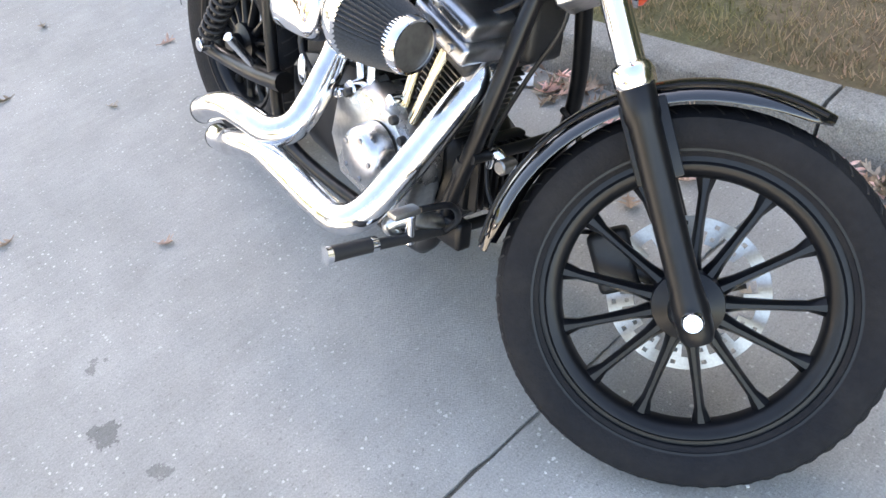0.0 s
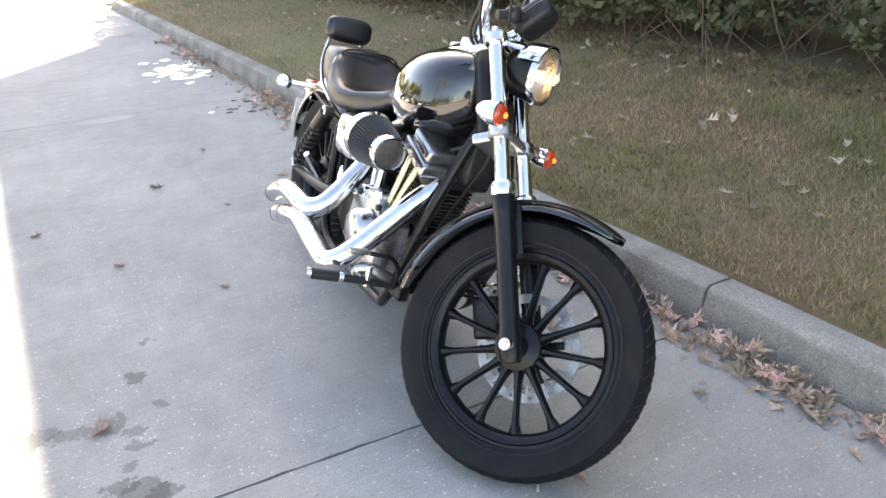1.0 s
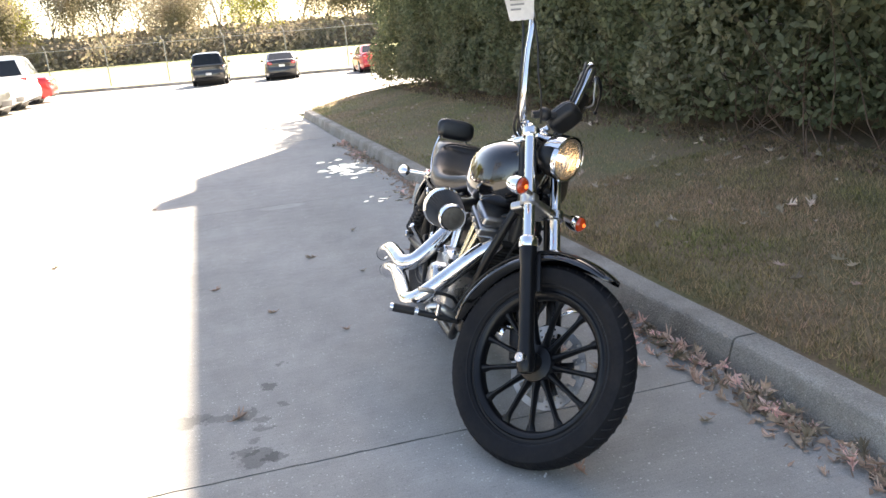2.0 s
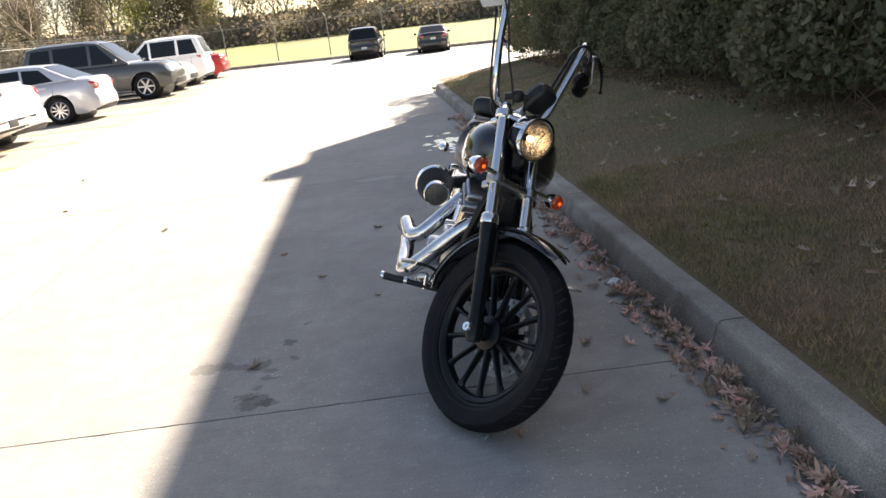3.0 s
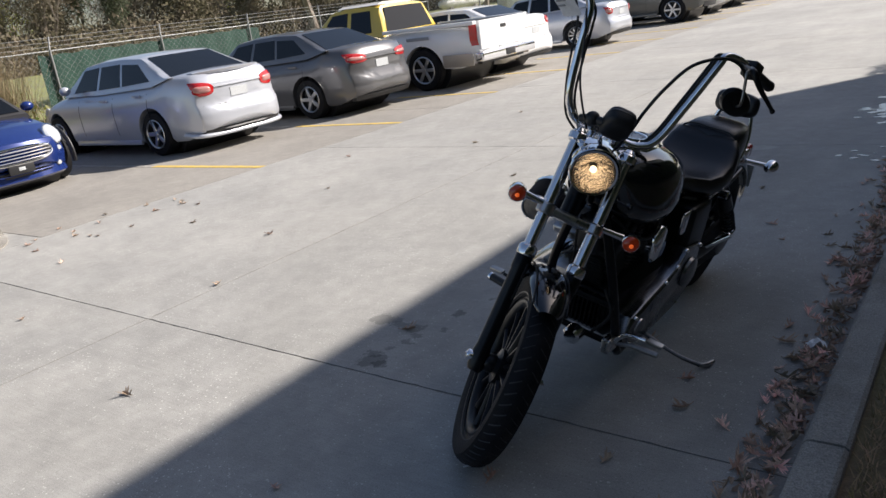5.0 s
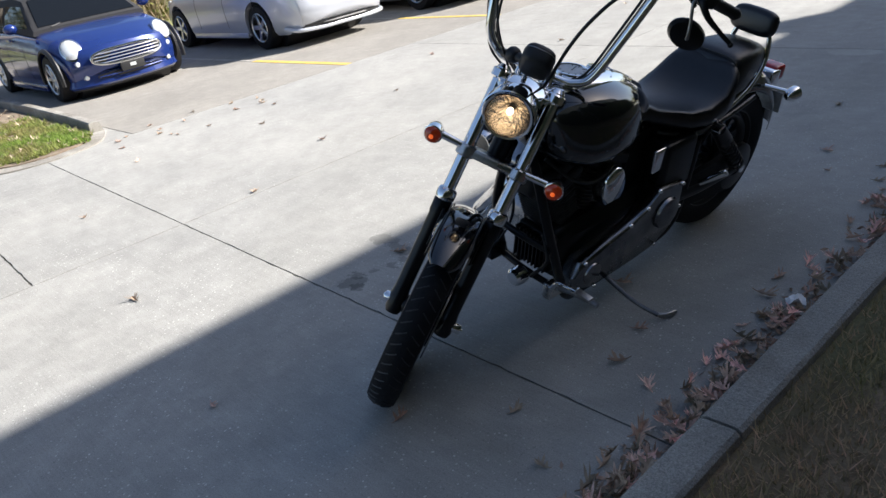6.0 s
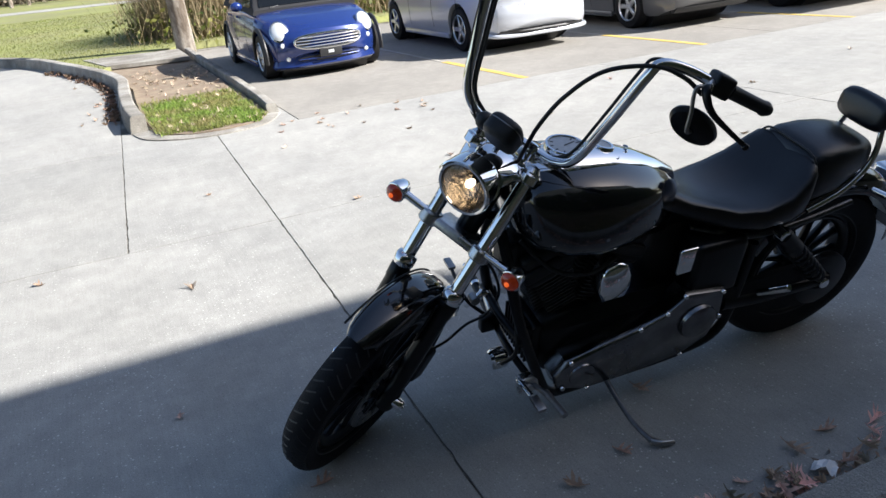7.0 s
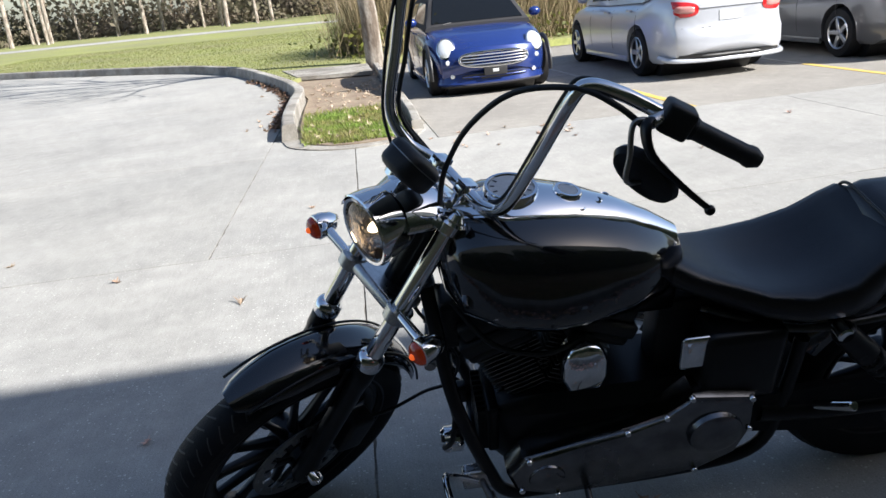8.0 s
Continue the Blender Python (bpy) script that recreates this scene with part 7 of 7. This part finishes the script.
# far woods: a few tree kinds, each copied
kinds = []
for k, (h, sp, lf, ls, pe, cl) in enumerate(((11, 0.42, FARLEAF, 0.13, 46, 0.6), (13, 0.35, PINELEAF, 0.13, 40, 0.5), (9, 0.55, FARLEAF, 0.13, 46, 0.65), (13, 0.42, None, 0, 0, 0), (10, 0.5, LEAFYELLOW, 0.13, 18, 0.7))):
    kinds.append(tree("woodland_tree", ("dark green woodland tree in the far treeline", "tall dark woodland tree in the far treeline", "rounded dark woodland tree in the far treeline", "bare brown woodland tree in the far treeline", "thin yellowish woodland tree in the far treeline")[k],
                      AT(-78 - 4 * k, 76, 0.0), 100 + k, h, sp, 0.16, 4 if lf else 5, lf, ls, pe, cl, n_kids=(3, 3, 4) if lf else (3,), first=0.3, seg=5, taper=0.62, droop=2.6))
    tagged(kinds[-1], group="far treeline")
rng = random.Random(7)
spots = [(-76 + 3.1 * i + rng.uniform(-1.5, 1.5), 90 + rng.uniform(-4, 9)) for i in range(54)]
spots += [(-86 + rng.uniform(-4, 4), -2 + 2.7 * i + rng.uniform(-1, 1)) for i in range(36)]
spots += [(-97 + rng.uniform(-4, 4), -4 + 4.0 * i + rng.uniform(-1, 1)) for i in range(27)]
spots += [(-70 + 7 * i, 104 + rng.uniform(-3, 6)) for i in range(22)]
for x, y in spots:
    copy_thing(kinds[rng.choice((0, 1, 3, 2, 3, 3, 4, 0))], AT(x, y, FIELD_RISE - 0.05 if y > 85 and x > -60 else 0.0, rng.uniform(0, 6.28), rng.uniform(0.75, 1.2)))

# pines along the far road
pine = thing("pine_tree", "tall thin pine with a bare trunk and a high crown", "tree", AT(-62, -20, 0.0), "pines by the far road")
bm = B()
tube(bm, [(0, 0, -0.1), (0.1, 0.05, 5), (0, 0.1, 11), (0.15, 0, 15)], [0.17, 0.14, 0.1, 0.04], 7, I4, 3)
for k in range(16):
    z = 7 + k * 0.5
    a = k * 2.4
    tube(bm, [(0.05, 0.05, z), (1.3 * math.cos(a), 1.3 * math.sin(a), z + 0.3)], 0.03, 4, I4, 1)
part("trunk", bm, BARK, pine, smooth=60)
r_ = np.random.default_rng(3)
cc_ = np.concatenate([np.array([1.2 * math.cos(k * 2.4), 1.2 * math.sin(k * 2.4), 7.2 + k * 0.5]) + r_.normal(size=(90, 3)) * (0.55, 0.55, 0.3) for k in range(16)])
o = new("crown", leaf_cloud("crown", cc_, 0.16, PINELEAF, 9))
o.parent = pine
for i in range(52):
    copy_thing(pine, AT(-58 - rng.uniform(0, 20), -46 + 1.1 * i + rng.uniform(-0.8, 0.8), 0.0, rng.uniform(0, 6), rng.uniform(0.7, 1.1)))


def shrub_points(seed, n, w, d, h):
    """Leaf places in an uneven mass: mostly near its outside."""
    g = np.random.default_rng(seed)
    lobes = np.stack([g.uniform(-w / 2, w / 2, 22), g.uniform(-d * 0.28, d * 0.28, 22), g.uniform(0.2, h * 0.92, 22)], 1)
    rad = g.uniform(0.32, 0.58, 22)
    k = g.integers(0, 22, n)
    v = g.normal(size=(n, 3))
    v /= np.linalg.norm(v, axis=1)[:, None]
    return lobes[k] + v * (rad[k] * g.uniform(0.72, 1.06, n) ** 0.5)[:, None] * (1, 1, 1)


hedge_kinds = []
for k in range(3):
    h = thing("hedge_shrub", "tall dense dark green shrub with dry twigs at its foot", "shrub", AT(4.62, -6.2 - 1.1 * k, 0.36), "hedge along the lawn")
    p = shrub_points(60 + k, 17500, 1.5, 1.5, 3.6)
    p = p[p[:, 2] > 0.12]
    o = new("foliage", leaf_cloud("foliage", p, 0.036, HEDGELEAF, 70 + k))
    o.parent = h
    bm = B()
    g = random.Random(80 + k)
    for _ in range(26):
        a, b = Vector((g.uniform(-0.7, 0.7), g.uniform(-0.6, 0.6), -0.05)), Vector((g.uniform(-0.8, 0.8), g.uniform(-0.8, 0.8), g.uniform(0.3, 1.1)))
        tube(bm, [a, a.lerp(b, 0.5) + Vector((g.uniform(-0.2, 0.2), g.uniform(-0.2, 0.2), 0)), b], [0.005, 0.0035, 0.0015], 4, I4, 2)
    tagged(part("dry_brushwood", bm, DRYTWIG, h, "dry grey-brown twigs"), kind="stuff")
    hedge_kinds.append(h)
g = random.Random(5)
for i in range(22):
    y = -5.1 + 1.02 * i
    copy_thing(hedge_kinds[i % 3], AT(4.58 + g.uniform(-0.12, 0.15), y, 0.36, math.pi / 2 + g.choice((0, math.pi)) + g.uniform(-0.2, 0.2), g.uniform(0.88, 1.06)))
# litter under the hedge
r_ = np.random.default_rng(17)
n = 2600
x = 3.84 + np.abs(r_.normal(size=n)) * 0.28
c = np.stack([x, r_.uniform(-6, 16, n), lawn_z(x) + r_.uniform(0.01, 0.04, n)], 1)
o = new("leaf_litter", leaf_cloud("leaf_litter", c, 0.022, mat("hedge_litter", (0.15, 0.10, 0.065), 0.9, island=0.35), 18, up=0.75))
tagged(o, "brown leaf litter under the hedge", "leaves", kind="stuff")

# grass
r_ = np.random.default_rng(21)
n = 150000
x = KBACK + 0.03 + 2.3 * r_.uniform(0, 1, n)
y = np.concatenate([r_.uniform(-2.5, 3.5, n // 2), r_.uniform(-6, 15, n - n // 2)])
o = new("lawn_grass", blades("lawn_grass", np.stack([x, y, lawn_z(x) - 0.004], 1), 0.032, 1.0, 0.0026, BLADE, 22))
tagged(o, "short dormant lawn grass, straw brown with green patches", "grass", kind="stuff")
n = 9000
x = r_.uniform(-7.3, -4.86, n)
y = 0.36 + r_.uniform(0, 1.0, n) ** 0.9 * 1.12
keep = (x < -5.1) | (np.abs(y - 0.9) < 0.5)
clump = np.array([noise.noise(Vector((float(a) * 2.6, float(b) * 2.6, 1.0))) for a, b in zip(x, y)])
keep &= clump > -0.32 + 0.12 * (x > -5.1)
keep &= r_.uniform(0, 1, n) < np.clip((x + 7.6) / 1.1, 0.15, 1)
o = new("island_grass", blades("island_grass", np.stack([x, y, np.full(n, 0.028)], 1)[keep], 0.05, 1.3, 0.007, GREENBLADE, 23))
tagged(o, "bright green tufty grass on the island", "grass", kind="stuff")
n = 60000
x = r_.uniform(-34, -11, n)
y = r_.uniform(-12, 3.5, n)
edge = np.interp(x, [p[0] for p in isl_left[::-1]], [p[1] for p in isl_left[::-1]])
keep = (y > edge + 0.35) & ((x < -13.6) | (y < 0.1))
o = new("far_lawn_grass", blades("far_lawn_grass", np.stack([x, y, np.full(n, 0.098)], 1)[keep], 0.035, 0.9, 0.01, leafy(mat("lawn_blade", (0.2, 0.23, 0.06), 0.8, color2=(0.25, 0.24, 0.1), scale=0.5, island=0.25)), 24))
tagged(o, "sunlit green lawn grass", "grass", kind="stuff")

# dry brush behind the blue car
DRYREED = mat("dry_reed", (0.3, 0.24, 0.14), 0.85, color2=(0.19, 0.15, 0.08), scale=1.2, island=0.3)
brush = None
for i in range(15):
    if brush is None:
        brush = thing("dry_brush", "clump of tall dry winter brush with green undergrowth", "shrub", AT(-16.8, 1.9), "dry brush behind the cars")
        r_ = np.random.default_rng(31)
        n = 1400
        o = new("dry_reed", blades("dry_reed", np.stack([r_.normal(size=n) * 0.42, r_.normal(size=n) * 0.42, np.zeros(n)], 1), 1.7, 0.5, 0.007, DRYREED, 32))
        o.parent = brush
        c = np.stack([r_.normal(size=700) * 0.55, r_.normal(size=700) * 0.55, np.abs(r_.normal(size=700)) * 0.32], 1)
        o = new("undergrowth", leaf_cloud("undergrowth", c, 0.06, LEAFGREEN, 33))
        o.parent = brush
    else:
        copy_thing(brush, AT(-15.2 - g.uniform(0, 2.4) - (1.2 if i > 11 else 0), 2.0 + 0.42 * i + g.uniform(-0.2, 0.2) - (4.5 if i > 11 else 0), 0.08, g.uniform(0, 6), g.uniform(0.75, 1.25)))
# thick undergrowth at the foot of the far woods
r_ = np.random.default_rng(91)
n = 56000
a = np.stack([r_.uniform(-80, 70, n), 87 + r_.normal(size=n) * 2.2, FIELD_RISE + np.abs(r_.normal(size=n)) * 1.3], 1)
b = np.stack([-83 + r_.normal(size=n) * 2.4, r_.uniform(-12, 92, n), np.abs(r_.normal(size=n)) * 1.9], 1)
c = np.stack([-72 + r_.normal(size=n // 2) * 2.2, r_.uniform(-50, 30, n // 2), np.abs(r_.normal(size=n // 2)) * np.where(r_.uniform(0, 1, n // 2) < 0.5, 1.9, 0.7)], 1)
o = new("far_undergrowth", leaf_cloud("far_undergrowth", np.concatenate([a, b, c]), 0.25, FARLEAF, 92))
k = 26000
d = np.stack([r_.uniform(-95, 75, k), 101 + r_.normal(size=k) * 2.0, FIELD_RISE + 3.4 * r_.uniform(0, 1, k) ** 1.5], 1)
e = np.stack([-93 + r_.normal(size=k) * 2.0, r_.uniform(-12, 105, k), 4.5 * r_.uniform(0, 1, k) ** 1.5], 1)
deep = new("deep_thicket", leaf_cloud("deep_thicket", np.concatenate([d, e]), 0.5, FARLEAF, 93))
tagged(deep, "dense brown thicket deep in the far woods", "bushes", kind="stuff")
tagged(o, "brown and olive undergrowth at the foot of the woods", "bushes", kind="stuff")


LEAFBIT = mat("leaf_bit", (0.5, 0.4, 0.3), 0.8, island=0.4)


# ---------------------------------------------------------------- fallen leaves and litter
def leaf_mesh_data(seed):
    """A dry oak leaf about 11 cm long: a narrow blade with curled, pointed lobes."""
    g = random.Random(seed)
    bm = B()
    size, bow, curl = 0.11, g.uniform(0.10, 0.3), g.uniform(0.35, 0.9)

    def at(t, w):
        return (size * (t - 0.5), w, size * bow * (2 * t - 1) ** 2 * 0.6 + abs(w) * curl + 0.25 * w * (t - 0.5))
    stations = [(0.0, 0.0015), (0.2, 0.002), (0.30, 0.007), (0.44, 0.009), (0.56, 0.008), (0.70, 0.010), (0.82, 0.011), (1.0, 0.001)]
    rows = [[bm.verts.new(at(t, -w)), bm.verts.new(Vector(at(t, 0)) - Vector((0, 0, 0.002))), bm.verts.new(at(t, w))] for t, w in stations]
    for p, q in zip(rows, rows[1:]):
        bm.faces.new((p[0], p[1], q[1], q[0])), bm.faces.new((p[1], p[2], q[2], q[1]))
    for i, reach, sweep in ((2, 0.030, 0.10), (3, 0.012, 0.06), (4, 0.040, 0.20), (5, 0.026, 0.24)):
        for sg, col in ((-1, 0), (1, 2)):
            r, f = reach * g.uniform(0.65, 1.25), sweep * g.uniform(0.6, 1.4)
            t0, t1 = stations[i][0], stations[i + 1][0]
            tip = bm.verts.new(at(t0 * 0.5 + t1 * 0.5 + f, sg * r))
            mid_a, mid_b = bm.verts.new(at(t0 + f * 0.4, sg * r * 0.6)), bm.verts.new(at(t1 + f * 0.45, sg * r * 0.62))
            bm.faces.new((rows[i][col], rows[i + 1][col], mid_b, mid_a)), bm.faces.new((mid_a, mid_b, tip))
    low = min(v.co.z for v in bm.verts)
    for v in bm.verts:
        v.co.z -= low - 0.001
    return finish(bm, "fallen_leaf", OAKLEAF, 0)


LEAVES = [leaf_mesh_data(300 + k) for k in range(6)]
PALES = [m.copy() for m in LEAVES[:3]]
for m_ in PALES:
    m_.materials.clear()
    m_.materials.append(PALELEAF)


def drop_leaf(x, y, z, g, pale=False, tilt=14, s=1.0):
    ob = new("fallen_leaf", g.choice(PALES if pale else LEAVES))
    ob.matrix_world = Matrix.Translation((x, y, z)) @ Matrix.Rotation(g.uniform(0, 6.28), 4, "Z") @ Matrix.Rotation(radians(g.uniform(-tilt, tilt)), 4, "X") @ Matrix.Diagonal((s, s, s, 1))
    return tagged(ob, "dry curled pale oak leaf" if pale else "dry curled brown oak leaf lying on the ground", "leaf", "fallen leaves")


g = random.Random(77)
count = 0
while count < 165:
    y = g.choice((g.uniform(-1.6, 0.9), g.uniform(1.0, 6.6), g.uniform(1.0, 5.5), g.uniform(4, 8.5)))
    dens = 0.5 + 0.5 * noise.noise(Vector((0, y * 1.9, 3.3)))
    if g.random() > dens + 0.12:
        continue
    x = KX - 0.03 - abs(g.gauss(0, 0.07 if y < 1.0 else 0.13))
    near = KX - x
    drop_leaf(x, y, 0.001 + (g.uniform(0, 0.045) if near < 0.14 else 0.0), g, g.random() < 0.3, 28 if near < 0.14 else 10, g.uniform(0.42, 0.75))
    count += 1
for x, y in ((1.42, 0.97), (1.36, 1.18), (0.33, -0.06), (-1.75, 1.36), (-0.05, 1.19), (0.52, 1.95), (0.8, 2.9), (0.55, 3.4), (-0.1, 3.0), (0.2, 2.4), (-0.9, 0.15), (-2.6, 0.5), (-2.3, 2.3), (-2.9, 3.6), (-3.4, 2.4), (-1.2, 4.2), (-2.5, 5.6), (-0.6, 6.0), (-3.8, 4.9), (-3.0, 7.5), (1.1, 1.45), (1.0, 0.3), (-1.5, -0.6), (0.95, 4.0), (1.2, 3.2), (1.3, 0.55), (-3.6, 1.3), (-2.1, -1.4), (-4.2, 2.9)):
    drop_leaf(x, y, 0.0008, g, g.random() < 0.35, 8, g.uniform(0.55, 0.85))
for k in range(52):
    x, y = g.uniform(2.1, 4.0), g.uniform(-1.5, 10)
    drop_leaf(x, y, float(lawn_z(x)) + 0.024, g, g.random() < 0.55, 22, g.uniform(0.45, 0.8))
for k in range(28):
    t = g.random()
    x = -6.2 - 4.5 * t
    drop_leaf(x, float(np.interp(x, [p[0] for p in isl_left[::-1]], [p[1] for p in isl_left[::-1]])) - abs(g.gauss(0, 0.12)) - 0.03, 0.001, g, False, 15, 0.9)
for k in range(16):
    drop_leaf(g.uniform(-4.9, -3.9), g.uniform(1.4, 3.2), 0.001, g, False, 10, 0.7)
# crumbled leaf bits packed into the gutter
r_ = np.random.default_rng(55)
n = 1500
y = np.concatenate([r_.uniform(-1.6, 0.7, n // 4), r_.uniform(0.9, 8.5, n - n // 4)])
w = 0.5 + 0.5 * np.sin(y * 3.1) * np.sin(y * 1.3 + 1)
x = KX - 0.015 - np.abs(r_.normal(size=n)) * (0.03 + 0.07 * w)
c = np.stack([x, y, 0.004 + np.abs(r_.normal(size=n)) * 0.014 * np.exp(-(KX - x) / 0.08)], 1)
o = new("leaf_crumbs", leaf_cloud("leaf_crumbs", c, 0.02, OAKLEAF, 56, up=0.55, slim=0.35))
tagged(o, "crumbled brown leaf bits along the gutter", "leaves", kind="stuff")


def leaf_drift(name, places, materials, label, seed):
    """Many whole leaves, too many to count, joined into one mesh; places are (x, y, z, tilt, size)."""
    g = random.Random(seed)
    verts, faces = [], []
    for x, y, z, tilt, size in places:
        src = g.choice(LEAVES)
        m = Matrix.Translation((x, y, z)) @ Matrix.Rotation(g.uniform(0, 6.28), 4, "Z") @ Matrix.Rotation(radians(g.uniform(-tilt, tilt)), 4, "X") @ Matrix.Rotation(radians(g.uniform(-tilt, tilt)), 4, "Y") @ Matrix.Diagonal((size, size * g.uniform(0.8, 1.2), size * g.uniform(0.9, 1.8), 1))
        b = len(verts)
        verts += [tuple(m @ v.co) for v in src.vertices]
        faces += [tuple(b + i for i in p.vertices) for p in src.polygons]
    ob = new(name, quads(name, verts, faces, materials))
    return tagged(ob, label, "leaves", kind="stuff")


DRIFTLEAF = mat("drift_leaf", (0.54, 0.385, 0.29), 0.65, var=0.25, fine=60, island=0.75)
heap = []
for yc in [g.uniform(-1.5, 9.0) for _ in range(34)] + [-0.9, -0.65, -0.35, -0.2, 0.0, 0.05, 0.12, 0.3, 0.36, 0.5, 1.1, 1.3, 1.6, 2.0, 2.4, 2.7]:
    for _ in range(g.randint(5, 12)):
        x, y = KX - 0.03 - abs(g.gauss(0, 0.06 if yc < 1.0 else 0.085)), yc + g.gauss(0, 0.13)
        near = max(0.0, 1 - (KX - x) / 0.16)
        heap.append((x, y, 0.003 + g.uniform(0, 0.055) * near, 22 + 38 * near, g.uniform(0.5, 0.9)))
leaf_drift("leaf_drift", heap, DRIFTLEAF, "drift of dry pinkish-brown oak leaves in the gutter", 61)
heap = [(x, g.uniform(-2.0, 11.0), float(lawn_z(x)) + 0.026, 30, g.uniform(0.45, 0.8)) for x in (2.1 + 1.9 * g.random() ** 0.8 for _ in range(170))]
leaf_drift("lawn_leaf_scatter", heap, LEAFBIT, "pale dry leaves scattered over the lawn", 62)
# leaves along the island kerb; their dark colour paints in part of its shadow
heap = []
for _ in range(230):
    x = -6.3 - 6.5 * g.random() ** 1.1
    d = abs(g.gauss(0, 0.07))
    heap.append((x, float(np.interp(x, [p[0] for p in isl_left[::-1]], [p[1] for p in isl_left[::-1]])) - 0.03 - d, 0.002 + 0.04 * max(0.0, 1 - d / 0.15) * g.random(), 25, g.uniform(0.6, 1.0)))
leaf_drift("kerbside_leaf_drift", heap, mat("shadowed_leaf", (0.16, 0.10, 0.065), 0.85, var=0.25, fine=60, island=0.4), "dry leaves along the island kerb, coloured dark like the kerb's shadow", 63)
heap = [(g.uniform(-10.5, -4.95), 0.42 + 1.05 * g.random(), 0.036, 20, g.uniform(0.5, 0.9)) for _ in range(190)]
leaf_drift("island_leaf_scatter", heap, LEAFBIT, "pale dry leaves scattered over the island soil", 64)
bm = B()
box(bm, (-0.012, -0.003, 0), (0.012, 0.003, 0.004), I4, 0.001)
solid("paint_chip", bm, PAPER, "small white chip lying on the concrete", "debris", m=Matrix.Translation((0.885, 0.325, 0.0)) @ Matrix.Rotation(0.9, 4, "Z"))
bm = B()
vs = {}
gg = random.Random(4)
for i in range(6):
    for j in range(5):
        vs[i, j] = bm.verts.new((-0.055 + 0.022 * i, -0.04 + 0.02 * j, 0.004 + 0.022 * gg.random() + (0.012 if 1 < i < 4 else 0)))
for i in range(5):
    for j in range(4):
        bm.faces.new((vs[i, j], vs[i + 1, j], vs[i + 1, j + 1], vs[i, j + 1]))
solid("crumpled_paper", bm, PAPER, "crumpled scrap of white paper in the gutter", "litter", m=Matrix.Translation((1.745, 1.615, 0.004)) @ Matrix.Rotation(0.5, 4, "Z") @ Matrix.Diagonal((0.62, 0.7, 1.0, 1)), smooth=0)
# shallow water standing in the gutter
bm = B()
gg = random.Random(12)
for k in range(64):
    far = k > 50
    cx_, cy_ = (1.5 + gg.gauss(0, 0.13), 5.05 + gg.gauss(0, 0.2)) if far else (1.42 + gg.gauss(0, 0.17), 6.95 + gg.gauss(0, 0.33))
    rx = gg.uniform(0.01, 0.04) if far else gg.uniform(0.015, 0.085)
    ry = rx * gg.uniform(0.5, 1.1)
    rim = [(min(cx_, KX - 0.14) + rx * r * math.cos(a), cy_ + ry * r * math.sin(a)) for r, a in ((gg.uniform(0.55, 1.2), 2 * math.pi * i / 14) for i in range(14))]
    poly_prism(bm, rim, -0.004, 0.0025 + 0.00002 * k)
solid("puddle", bm, mat("standing_water", (0.16, 0.155, 0.14), 0.04, spec=0.6, rough_var=0.03, scale=8), "shallow broken puddle of water in the gutter", "puddle", "stuff", smooth=0)
# inspection tag hung on the throttle-side bar
ty, tz = Vector((0.91, -0.41, 0.0)).normalized(), Vector((-0.25, -0.36, 0.9))
tz = (tz - ty * tz.dot(ty)).normalized()
tagm = Matrix.Translation((1.116, 0.884, 1.472)) @ Matrix((ty.cross(tz), ty, tz)).transposed().to_4x4()
tg = thing("paper_tag", "white printed paper tag hung from the handlebar", "tag", tagm)
part("sheet", loft(B(), [[(x + 0.005 * math.sin(z * 50) - 1.6 * y * y, y, z) for y, z in [(-0.054 + 0.0135 * k, 0.056 - 0.003 * (k % 3)) for k in range(9)] + [(0.048 - 0.0105 * k, -0.052 - 0.002 * (k % 2)) for k in range(9)]] for x in (0.0, 0.0012)]), TAGPAPER, tg)
part("punch_hole", cyl(B(), (0.0, -0.02, 0.04), (0.0068, -0.02, 0.04), 0.0042, None, 14), INK, tg, "dark punched hole")
for k in range(3):
    part("print_line", box(B(), (0.0045, -0.03, 0.025 - 0.018 * k), (0.0062, 0.03 - 0.012 * k, 0.031 - 0.018 * k)), INK, tg)
